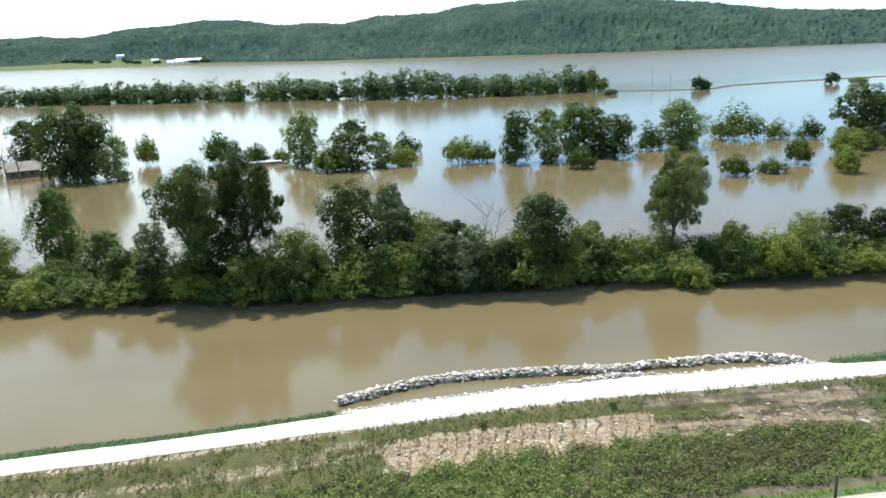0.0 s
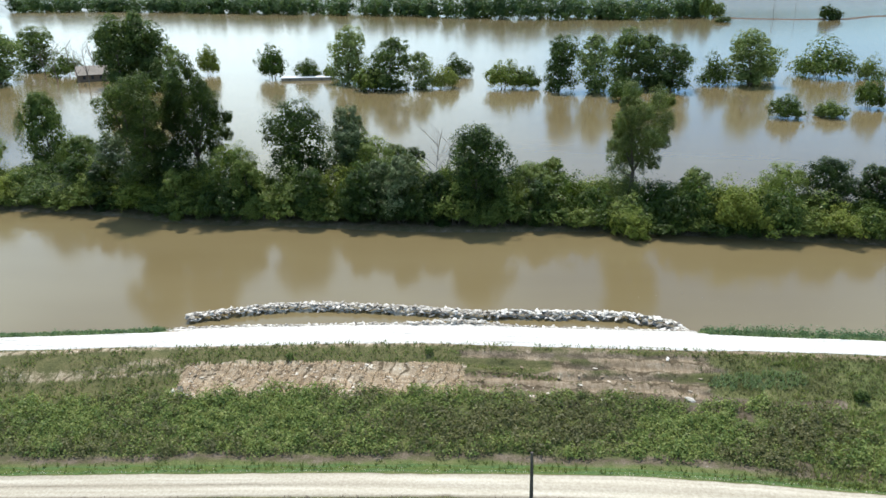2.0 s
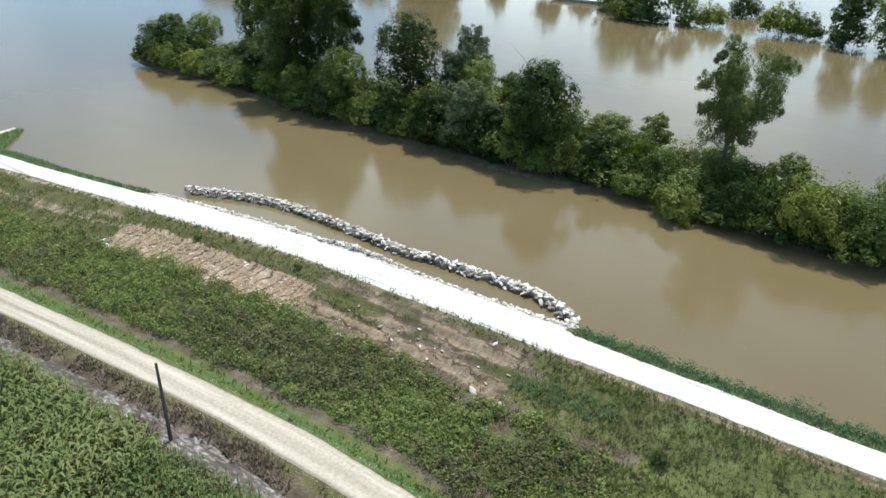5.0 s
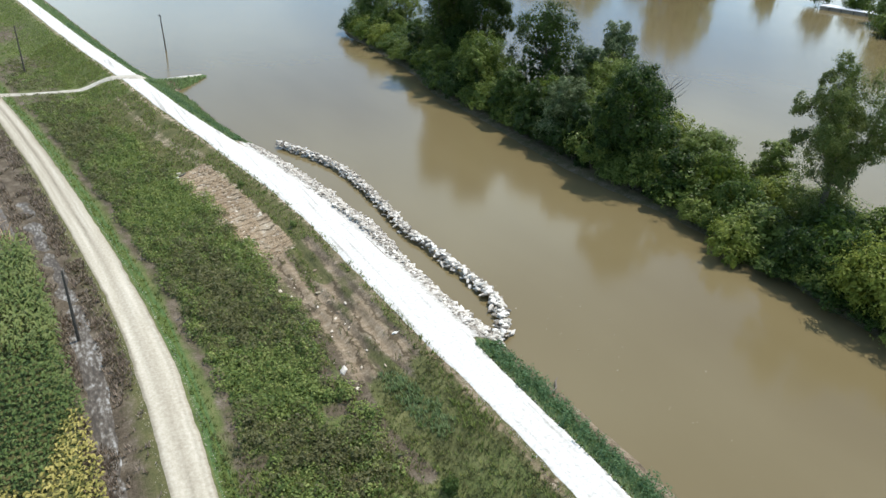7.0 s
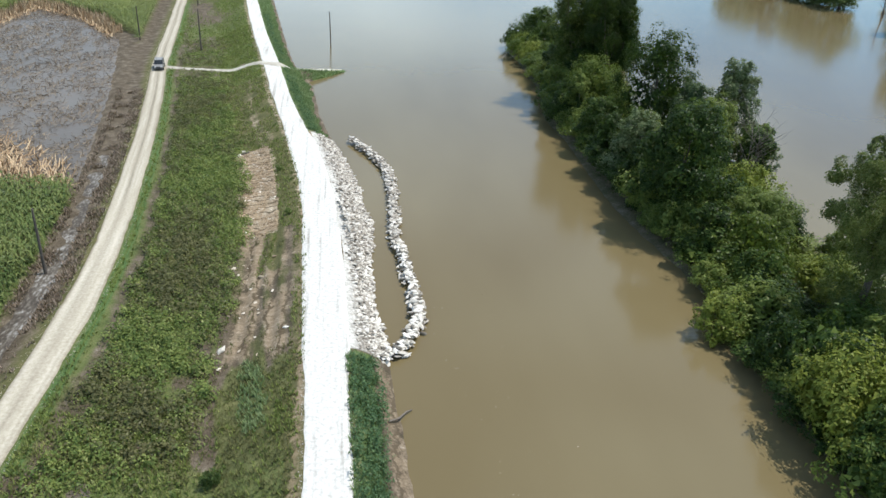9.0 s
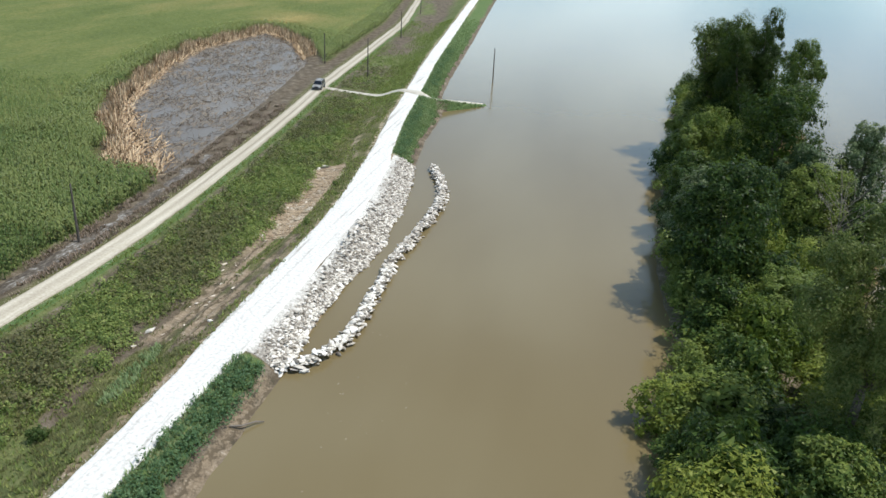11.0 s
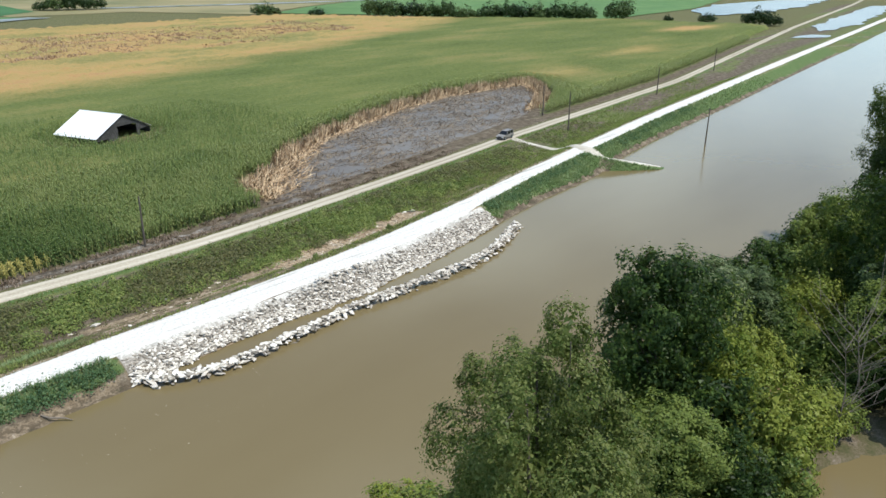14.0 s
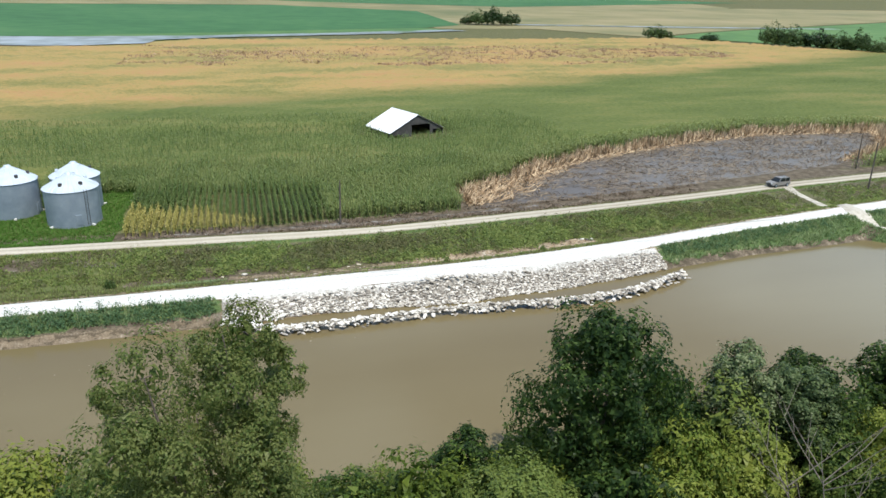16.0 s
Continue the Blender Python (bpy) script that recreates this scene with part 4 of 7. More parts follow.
def build_bush(name, seed, h, r, leaf, per, material, label, masses=7, subs=20, category="bush", size=0.36, ragged=0.3):
    """Low mound of several rounded leafy masses on a few stems."""
    rng = np.random.default_rng(seed)
    root = new(name)
    lobes = []
    for k in range(masses):
        az = k * math.tau / (masses - 1) + rng.normal() * 0.35
        q = 0.0 if k == 0 else r * rng.uniform(0.42, 0.68)
        lr = r * (0.55 if k == 0 else rng.uniform(0.36, 0.55))
        top = h * (1.0 if k == 0 else rng.uniform(0.5, 0.85))
        tz = max(lr * 0.8, top * 0.42)
        c = Vector((math.cos(az) * q, math.sin(az) * q, max(top - tz, tz * 0.6)))
        lobes.append((*c, lr, lr, tz))
        if k < 5:
            bm = bmesh.new()
            tube(bm, [(c.x * 0.25, c.y * 0.25, -0.4), (c.x * 0.6, c.y * 0.6, c.z * 0.55), tuple(c)], [0.09, 0.06, 0.02], 5)
            part("stem", bm, M_BARK, root)
    pts, sizes, way = foliage(lobes, subs, per, rng, leaf, size, ragged, -0.75)
    V, F = leaves(pts, sizes, rng, away=way)
    mesh_of("crown", V, F, material, root)
    return tagged(root, label, category)


def place(ob, spots, group):
    """spots: x, y, height, spread and, where it matters, the turn in degrees."""
    h0, r0 = ob["h0"], ob["r0"]
    tagged(ob, group=group)
    first = True
    for i, (x, y, h, r, *turn) in enumerate(spots):
        z = max(float(height(x, y)), -0.6) - 0.1
        m = pose(x, y, z, 0, 0, turn[0] if turn else (i * 137.5 + x * 31) % 360)
        sc = Vector((r / r0, r / r0, h / h0))
        if first:
            ob.scale = (1, 1, 1)
            ob.matrix_basis = m @ Matrix.Diagonal((*sc, 1))
            first = False
        else:
            c = copy_thing(ob, m)
            c.matrix_basis = m @ Matrix.Diagonal((*sc, 1))


def kind(ob, h, r):
    ob["h0"], ob["r0"] = h, r
    return ob


# wooded strip on the drowned bank
cotton = kind(build_cottonwood("cottonwood", 11, 20, 5.6, 0.18, 135, M_LEAF_POPLAR, "tall open cottonwood with greyish green glinting leaves", lean=-1.2), 20, 5.6)
place(cotton, [(28.1, 107, 21.3, 5.4, 185), (-48, 107, 25.5, 5.4)], "trees on the wooded strip")
cotton_b = kind(build_cottonwood("cottonwood", 14, 22, 5.6, 0.22, 95, M_LEAF_POPLAR, "tall leaning cottonwood with a dark open crown", limbs=7, lean=1.0), 22, 5.6)
place(cotton_b, [(-56.5, 102.2, 24.2, 6.4)], "trees on the wooded strip")
maple = kind(build_tree("maple", 23, 14, 5.2, 0.31, 85, M_LEAF_DARK, "broad dark green maple on the wooded strip", masses=15, subs=30), 14, 5.2)
place(maple, [(3.0, 98.8, 15.2, 5.4), (-88, 122, 17, 4.6), (-51, 103, 11, 4.6), (11, 105, 8, 4.2), (-78, 118, 9, 4.2), (-101, 107, 10, 4.2), (59, 103, 10, 4.2)], "trees on the wooded strip")
maple_b = kind(build_tree("maple", 27, 15, 5.4, 0.31, 85, M_LEAF_MAPLE, "round-crowned yellowish green maple behind shrubs", masses=13, subs=32, lobe=0.48, top=0.9), 15, 5.4)
place(maple_b, [(-30, 108.5, 17.4, 6.0), (-40, 101, 11.5, 4.6), (-18, 112, 10.5, 4.8), (-95, 112, 10.5, 4.4), (-107, 106.5, 8, 3.6), (52, 103, 9, 4)], "trees on the wooded strip")
silver = kind(build_tree("silver_maple", 31, 14, 3.8, 0.27, 80, M_LEAF_SILVER, "silvery green young tree on the wooded strip", masses=15, subs=24, lobe=0.40, slim=0.62, top=0.8), 14, 3.8)
place(silver, [(-23, 118.5, 15.2, 3.7), (-9.5, 98, 11, 3.5), (-21, 111, 12, 3.8), (-66, 109, 12, 3.4), (-14, 100, 9.5, 3.4)], "trees on the wooded strip")
ash = kind(build_tree("young_ash", 37, 10, 3.2, 0.31, 66, M_LEAF, "slender bright green young tree among shrubs", masses=11, subs=22, lobe=0.46), 10, 3.2)
place(ash, [(-36, 98, 9.5, 3.0), (-25, 97.5, 8.6, 3.2), (-17, 96.5, 8.6, 2.9), (-3.5, 97, 8.4, 3.0), (13, 98.5, 7.0, 2.8), (15, 115, 7.6, 3.0), (38, 103, 8, 3.2), (-70, 104, 8.5, 3.2), (66, 103, 9, 3.4), (73, 101, 9.5, 3.6), (-48, 97, 8, 3), (-64, 101, 8, 3.2), (-15, 119, 8, 3.4), (-11, 117, 8, 3)], "trees on the wooded strip")

BUSH_SPOTS = {0: [], 1: [], 2: [], 3: [], 4: []}
rb = random.Random(17)
xx = -104.0
while xx < 84:
    s0 = float(np.interp(xx, [p[0] for p in STRIP_S], [p[1] for p in STRIP_S]))
    s1 = float(np.interp(xx, [p[0] for p in STRIP_N], [p[1] for p in STRIP_N]))
    tall = float(np.interp(xx, [-105, -80, -62, -45, 5, 16, 40, 84], [1.25, 1.05, 1.15, 1.4, 1.35, 0.95, 1.0, 1.0]))
    r_ = rb.uniform(1.8, 4.8)
    BUSH_SPOTS[rb.choice((0, 1, 3, 3, 2) if xx < 12 else (0, 0, 3, 2))].append((xx + r_ * 0.4, s0 - 0.2 + r_ * 0.5 + float(np.interp(xx, [-60, -45, 10, 20, 40, 50], [1.2, 1.7, 1.7, -0.4, -0.6, 0.6])), (1.5 + r_ * rb.uniform(0.4, 1.1)) * tall, r_))
    for lo, hi in ((4.5, 7.5), (8, 11), (11.5, 15)):
        spot = (xx + rb.uniform(-1.5, 2.5), s0 + rb.uniform(lo, hi), rb.uniform(3.6, 7.0) * (tall if lo < 9 else 0.9), rb.uniform(2.8, 4.4))
        if math.hypot((spot[0] + 11) / 1.2, spot[1] - 106) > 2.6 and spot[1] < s1 and rb.random() < (0.7 if lo < 9 else 0.45):
            BUSH_SPOTS[rb.choice((0, 1, 1, 2, 3) if xx < 8 else (0, 1, 2, 3))].append(spot)
    xx += r_ * 1.2
BUSH_SPOTS[4] += [(-3.5, 101.5, 7.0, 3.6), (-7, 103.5, 7, 3.4), (-19, 103, 7, 3.2), (-84, 101, 5.5, 3.4)]
BUSH_SPOTS[0] += [(-7, 110, 4, 3), (-14, 111.5, 5, 3), (-15, 104, 5, 3), (-9.5, 109.5, 4, 2.6)]
BUSH_SPOTS[4] += [(1.5, 109, 8, 4), (-3, 109.5, 6, 3.2), (17.5, 101.5, 8, 3.8), (27.5, 93.9, 5.4, 3.0)]
BUSH_SPOTS[0] += [(5, 111, 5.5, 3.4), (22, 101, 7, 3.4), (14, 103, 7, 3.6), (35, 96, 7, 3), (37.5, 97, 8.6, 3.8), (49.5, 96, 8.2, 3.8)]
BUSH_SPOTS[2] += [(42, 96.5, 8.8, 4.0), (45.5, 96.5, 8.6, 3.8)]
for k, (m_, lab) in enumerate(((M_LEAF, "dense green willow thicket at the water's edge"), (M_LEAF_DARK, "dark green leafy shrub on the wooded strip"),
                               (M_LEAF_LIGHT, "yellowish green willow bush on the flooded bank"), (M_LEAF, "rounded green shrub hanging over the water"), (M_LEAF_BRIGHT, "bright yellow-green willow bush on the wooded strip"))):
    b_ = kind(build_bush("bush", 40 + k, 6, 3.2, 0.27, 54, m_, lab, masses=6 + k % 3), 6, 3.2)
    place(b_, BUSH_SPOTS[k], "bushes of the wooded strip")

# trees standing in the flood beyond
mid_a = kind(build_tree("flooded_tree", 51, 18, 6, 0.56, 40, M_LEAF_FLOOD, "leafy tree standing in flood water", masses=13, subs=22, lobe=0.42, slim=0.8, bare=0.03), 18, 6)
place(mid_a, [(-138, 240, 25, 7.5), (-128, 240, 23, 8), (-192, 248, 21, 9), (-217, 247, 19, 9), (-250, 245, 20, 9), (-202, 285, 18, 9), (-56, 250, 20, 7),
              (19, 235, 18, 6), (41, 240, 19.5, 7), (55, 237, 15, 7), (83, 250, 18, 8.5), (150, 247, 21, 10)], "trees in the flood")
mid_d = kind(build_tree("flooded_tree", 53, 18, 6, 0.56, 40, M_LEAF_FLOOD, "round-topped tree standing in flood water", masses=10, subs=26, lobe=0.5, slim=0.8, bare=0.0, top=0.8), 18, 6)
place(mid_d, [(-131, 243, 26, 7), (-119, 239, 15, 6), (-205, 246, 20, 9), (-233, 245, 20, 9), (-268, 244, 20, 9), (-176, 300, 17, 9), (-38, 238, 17, 7.5), (30, 234, 18, 6.5), (49, 244, 17, 7), (160, 244, 17, 9), (-28, 239, 12.5, 5)], "trees in the flood")
mid_b = kind(build_bush("flooded_bush", 55, 10, 6, 0.55, 36, M_LEAF_DARK, "round dark tree half drowned in flood water"), 10, 6)
place(mid_b, [(-18.7, 267, 9, 6), (112, 268, 14, 10), (126.5, 263, 8.5, 4.5), (71, 249, 11, 5.5), (-178, 268, 11, 6), (-44, 237, 9, 6), (138, 260, 9, 5), (144, 238, 9, 7)], "trees in the flood")
mid_c = kind(build_bush("flooded_willow", 58, 8, 5, 0.5, 36, M_LEAF_LIGHT, "light green willow crown above flood water"), 8, 5)
place(mid_c, [(1, 240, 10, 7), (8, 239, 8, 5), (38, 216, 7.5, 4.8), (-118.5, 272, 12, 4.6), (-89, 262, 13, 6), (105, 206, 9.5, 4.2), (109.5, 187, 8.5, 4.4), (127.5, 218, 10, 6), (140, 228, 8, 7), (-75, 262, 8, 5), (-66, 262, 6, 3), (78, 191, 7, 4.6), (90, 193, 5, 4.6), (-44, 236, 9, 7), (-20, 240, 8, 5), (90, 262, 8, 5)], "trees in the flood")


def far_belt():
    rng = np.random.default_rng(9)
    V, F, k = [], [], 0
    line = [(-520, 700), (-383, 690), (-268, 648), (-168, 625), (-72, 585), (14, 550), (98, 545), (133, 560)]
    P = []
    for (ax, ay), (bx, by) in zip(line, line[1:]):
        n = int(math.hypot(bx - ax, by - ay) / 1.25)
        for i in range(n):
            u = rng.random()
            P.append((ax + (bx - ax) * u, ay + (by - ay) * u + rng.random() * 45, rng.uniform(10, 18) + 8 * max(0.0, rnd(ax + (bx - ax) * u, ay, 0.03, 7.0)) * (0.6 if ax < -200 else 1.2) + 6 * (rng.random() < 0.07), rng.uniform(3.5, 6.0)))
    for x, y, h, r in P:
        cs = [(x + rng.normal() * r * 0.5, y + rng.normal() * r * 0.5, h * (0.04 + 0.84 * rng.random())) for _ in range(10)]
        pts = clump_points(cs, [r * 0.6] * 10, 20, rng)
        way = (pts - np.array((x, y, h * 0.4))) / r + np.array((0, 0, 0.5))
        v, f = leaves(pts, 1.8 * rng.uniform(0.6, 1.3, len(pts)), rng, away=way / np.linalg.norm(way, axis=1)[:, None])
        V.append(v)
        F.append(f + k)
        k += len(v)
    ob = mesh_of("far_wood", np.concatenate(V), np.concatenate(F), M_LEAF_FAR)
    tagged(ob, "long belt of flooded willows far across the water", "woods", kind="stuff")


far_belt()


def hills():
    """Wooded bluffs beyond the river, in rays from a point near the levee."""
    ox, oy = -20.0, -23.0
    az = np.radians(np.arange(-46, 50, 0.13))
    cols = [-60, -29, -26.6, -24, -21.3, -18.4, -15.9, -13.6, -10.9, -8.6, -3.7, -1.3, 2.9, 4.9, 7.4, 12, 16, 22.2, 26.8, 32.3, 38, 60]
    top = [100, 125, 133, 136, 120, 150, 149, 160, 142, 122, 111, 134, 130, 146, 150, 156, 150, 118, 90, 74, 80, 90]
    near = [-60, -29, -27, -24, -21.5, -19.6, -16.5, -13.6, -10, -6, -4, -1, 2, 4, 7.7, 12, 16, 20, 24.5, 29, 33, 60]
    front = [5000, 4100, 4000, 3750, 3560, 3480, 3200, 2830, 2550, 2330, 2280, 2220, 2140, 2100, 2050, 2000, 1985, 1990, 2010, 2050, 2100, 2600]
    H = np.interp(np.degrees(az), cols, top)
    D = np.interp(np.degrees(az), near, front)
    rows = 46
    rng = np.random.default_rng(4)
    V = []
    for i, a in enumerate(az):
        for j in range(rows):
            u = j / (rows - 1)
            d = D[i] + u * 620
            x, y = ox + math.sin(a) * d, oy + math.cos(a) * d
            rel = (0.16 * rnd(x, y, 0.004, 2.0) + 0.08 * rnd(x, y, 0.011, 5.0)) * (0.35 if u > 0.6 else 1.0)
            z = H[i] * (math.sin(min(1, u * 1.15 + 0.05) * math.pi / 2) ** 0.8) * (1 + rel * min(1, u * 3)) * (0.93 + 0.07 * u)
            z = z * min(1, 0.12 + u * 3) + rng.random() * 11 + 5 * rnd(x, y, 0.05, 8)
            if j == 0:
                z = 0.0
            V.append((x + rng.normal() * 1.5, y + rng.normal() * 2.5, z))
    m, nt, b = mat("hazed_forest")
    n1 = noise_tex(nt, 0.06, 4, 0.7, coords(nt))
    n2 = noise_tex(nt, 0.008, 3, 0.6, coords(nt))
    # distance haze is put into these greens as a bluish cast
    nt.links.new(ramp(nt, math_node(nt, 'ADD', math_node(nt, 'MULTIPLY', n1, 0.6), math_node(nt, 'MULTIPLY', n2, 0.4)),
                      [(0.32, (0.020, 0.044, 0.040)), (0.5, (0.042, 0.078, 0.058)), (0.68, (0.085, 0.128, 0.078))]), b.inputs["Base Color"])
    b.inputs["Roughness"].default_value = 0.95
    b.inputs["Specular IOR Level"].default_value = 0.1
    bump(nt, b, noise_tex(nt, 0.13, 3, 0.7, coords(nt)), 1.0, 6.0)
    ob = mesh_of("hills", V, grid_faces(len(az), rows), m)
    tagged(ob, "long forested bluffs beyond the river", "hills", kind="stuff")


hills()


# ---- field crops, weeds ----
def scatter(n, x0, x1, y0, y1, rng):
    return rng.uniform(x0, x1, n), rng.uniform(y0, y1, n)


def on_track(x, y):
    cx = np.interp(y, [22, 26.5, 31, 38, 43, 46, 50, 54, 58, 61], [-75, -74, -73.2, -72.8, -70.4, -69.6, -70.6, -73, -76, -77.5])
    return (np.abs(x - cx) < 1.7) & (y > 22)


def heap(x, y, k, wide, hgt, leaf, rng):
    """Leaves heaped into one rounded plant a place: their places, sizes and facings."""
    n = len(x)
    c = np.repeat(np.stack([x, y, height(x, y)], -1), k, 0)
    w = np.repeat(wide * rng.uniform(0.6, 1.35, n), k)
    a, q = rng.random(n * k) * math.tau, np.sqrt(rng.random(n * k))
    h = np.repeat(hgt, k) * (1 - 0.75 * q * q) * rng.uniform(0.35, 1.1, n * k)
    face = np.stack([np.cos(a) * q, np.sin(a) * q, 0.75 + 0 * a], -1)
    return c + np.stack([np.cos(a) * q * w, np.sin(a) * q * w, 0.08 + h], -1), leaf * rng.uniform(0.6, 1.3, n * k), face


def weeds():
    """Knee-high weeds between the lane and the levee, thinner towards bare spots."""
    rng = np.random.default_rng(21)
    x, y = scatter(40000, -100, 78, 12, 56, rng)
    x2, y2 = scatter(20000, -100, 78, 12, 56, rng)

    def grows(x, y):
        d, dl = y - curve(x, CREST), y - curve(x, LANE)
        keep = (dl > 4.1 + 0.4 * np.sin(x * 0.7)) & (d < -9.0 - np.interp(x, [8, 14, 22, 28], [0, 0.3, 0.3, 0.9]) + 0.5 * np.sin(x * 0.41) + 0.5 * np.sin(x * 1.3)) & (field_noise(x, y, 0.2, 6.0) < np.interp(x, [14, 26], [0.8, 0.42])) & ~on_track(x, y)
        return keep & ~((x < -66) & (rng.random(len(x)) < 0.75)) & (rng.random(len(x)) > np.interp(x, [39, 45], [0, 0.9]))
    low, tall = grows(x, y), grows(x2, y2)
    x, y, x2, y2 = x[low], y[low], x2[tall], y2[tall]
    p1, s1, f1 = heap(x, y, 5, 0.3, 0.3 + 0.35 * rng.random(len(x)), 0.22, rng)
    brown = field_noise(x2, y2, 0.11, 9.0) + 0.25 * rng.normal(size=len(x2)) > np.interp(x2, [-60, -30, -10, 5, 20], [-0.05, 0.05, 0.22, 0.2, 0.0])
    for sel, name, m_, lab in ((~brown, "weeds", M_WEED, "thick knee-high green weeds beside the lane"), (brown, "seedy_weeds", M_WEED_BROWN, "patches of brownish seeding weeds beside the lane")):
        hx, hy = x2[sel], y2[sel]
        p2, s2, f2 = heap(hx, hy, 36, 0.75, (0.5 + 0.85 * rng.random(len(hx))) * (1 + 0.5 * field_noise(hx, hy, 0.25, 1.5)) * np.interp(hx, [-60, -25], [0.55, 1]), 0.25, rng)
        if name == "weeds":
            p2, s2, f2 = np.concatenate([p1, p2]), np.concatenate([s1, s2]), np.concatenate([f1, f2])
        V, F = leaves(p2, s2, rng, away=f2)
        tagged(mesh_of(name, V, F, m_), lab, "weeds", kind="stuff")


weeds()


def bank_weeds():
    """Waist-high lush weeds on the shoulder of the levee's water side."""
    rng = np.random.default_rng(24)
    x, y = scatter(26000, -130, 80, 34, 64, rng)
    d = y - curve(x, CREST)
    n = field_noise(x, y, 0.3, 7.0)
    keep = (d > 1.95) & (d < np.where(x > 0, 4.5, 3.6) + 0.7 * n) & ((x < -29.5) | (x > 31.5)) & (n > -0.55) & ~on_track(x, y) & ~((x > -82) & (x < -62) & (d > 2.6))
    x, y, n = x[keep], y[keep], n[keep]
    tall = (0.35 + 0.55 * rng.random(len(x))) * (1 + 0.5 * n) * np.interp(x, [-60, -32, 31, 36], [0.6, 0.8, 1.2, 1.7])
    p, q, f = heap(x, y, 26, 0.5, tall, 0.2, rng)
    V, F = leaves(p, q, rng, away=f)
    tagged(mesh_of("bank_weeds", V, F, M_GRASS), "lush waist-high weeds on the levee's water side", "weeds", kind="stuff")


bank_weeds()


def grass_tufts(name, count, box_, test, size, material, label, seed):
    rng = np.random.default_rng(seed)
    x, y = scatter(count, *box_, rng)
    keep = test(x, y, y - curve(x, CREST), y - curve(x, LANE), rng)
    x, y = x[keep], y[keep]
    z = height(x, y)
    n, k = len(x), 4
    base = np.repeat(np.stack([x, y, z], -1), k, 0)
    a = rng.random(n * k) * math.tau
    s = size * rng.uniform(0.5, 1.4, n * k)
    out = np.stack([np.cos(a), np.sin(a)], -1)
    side = np.stack([-out[:, 1], out[:, 0]], -1)
    root = base.copy()
    root[:, :2] += out * 0.06
    tip = root.copy()
    tip[:, :2] += out * (s * 0.55)[:, None]
    tip[:, 2] += s
    l, r_ = root.copy(), root.copy()
    l[:, :2] += side * (s * 0.16)[:, None]
    r_[:, :2] -= side * (s * 0.16)[:, None]
    V = np.stack([l, r_, tip], 1).reshape(-1, 3)
    F = np.arange(len(V)).reshape(-1, 3)
    tagged(mesh_of(name, V, F, material), label, "grass", kind="stuff")


def on_bank(x, y, d, dl, rng):
    w = curve(x, SHORE)
    rip = (x > -29.5) & (x < 31)
    t = np.clip(((x + 66) * -10.5 + (y - 46.5) * 12.5) / 266.5, 0, 0.75)
    spur = (np.hypot(x + 66 + 10.5 * t, y - 46.5 - 12.5 * t) < 2.9) & (d > 1.7)
    far = rng.random(len(x)) < np.interp(x, [-200, -70], [0.05, 1])
    return (((d > 1.7) & (d < w - np.interp(x, [-60, -30, 30, 36], [0.8, 0.9, 1.2, 1.6]) + 0.7 * field_noise(x, y, 0.35, 5.0)) & ~rip & far) | spur) & ~on_track(x, y)


def on_slope(x, y, d, dl, rng):
    n = field_noise(x, y, 0.3, 2.2)
    patch = (x > -23.6) & (x < 5.8) & (d < -4.9) & (d > -9.8)
    worn = (x >= 5) & (x < 33) & (d < -3.2) & (d > -9) & (n < 0.5)
    return (d < -1.9) & (d > -10.3) & ~patch & ~worn & (n > -0.3) & ~on_track(x, y)


def on_verge(x, y, d, dl, rng):
    return ((dl > 1.75) & (dl < 2.95)) | ((dl < -6.2) & (dl > -8.6) & (x > -8))


grass_tufts("bank_grass", 190000, (-200, 80, 24, 64), on_bank, 0.38, M_GRASS, "lush green grass on the levee's water side", 31)
grass_tufts("dry_grass", 24000, (-110, 80, 26, 56), on_slope, 0.24, M_WEED_BROWN, "dry brownish grass on the levee's landward slope", 36)
grass_tufts("slope_grass", 34000, (-110, 80, 26, 56), on_slope, 0.26, M_WEED, "rough grass on the levee's landward slope", 32)
grass_tufts("straw_grass", 24000, (28, 90, 20, 54), lambda x, y, d, dl, rng: (x > 29) & (dl > 2) & (d < -2.4) & (np.abs(d + 9.2 + 0.5 * np.sin(x * 0.4)) > 0.9) & (field_noise(x, y, 0.25, 3.0) > -0.25), 0.22, M_WEED_BROWN, "brownish dry grass between lane and levee", 37)
grass_tufts("lawn_grass", 34000, (45, 86, -4, 34), lambda x, y, d, dl, rng: (x > 46 + 0.5 * np.sin(y * 0.5)) & (dl < -1.6), 0.26, M_MOWN, "bright mown grass round the grain bins", 34)
grass_tufts("rough_grass", 26000, (33, 90, 20, 54), lambda x, y, d, dl, rng: (x > 36) & (dl > 2) & (d < -2) & (np.abs(d + 9.2 + 0.5 * np.sin(x * 0.4)) > 0.9) & (field_noise(x, y, 0.12, 8.0) > np.where(d > -8.5, 0.25, -0.4)), 0.3, M_WEED, "soft green grass between lane and levee", 35)
grass_tufts("meadow_grass", 42000, (-190, -62, 0, 46), lambda x, y, d, dl, rng: (dl > 2.2) & (d < -2.2) & ~on_track(x, y) & (field_noise(x * 0.4, y, 0.10, 21.0) + 0.2 * rng.normal(size=len(x)) < 0.3 - 0.45 * np.clip(1.35 - np.abs(dl / (dl - d + 0.1) - 0.42) / 0.3, 0, 1)), 0.26, M_WEED, "short green grass on the flat between lane and levee", 39)
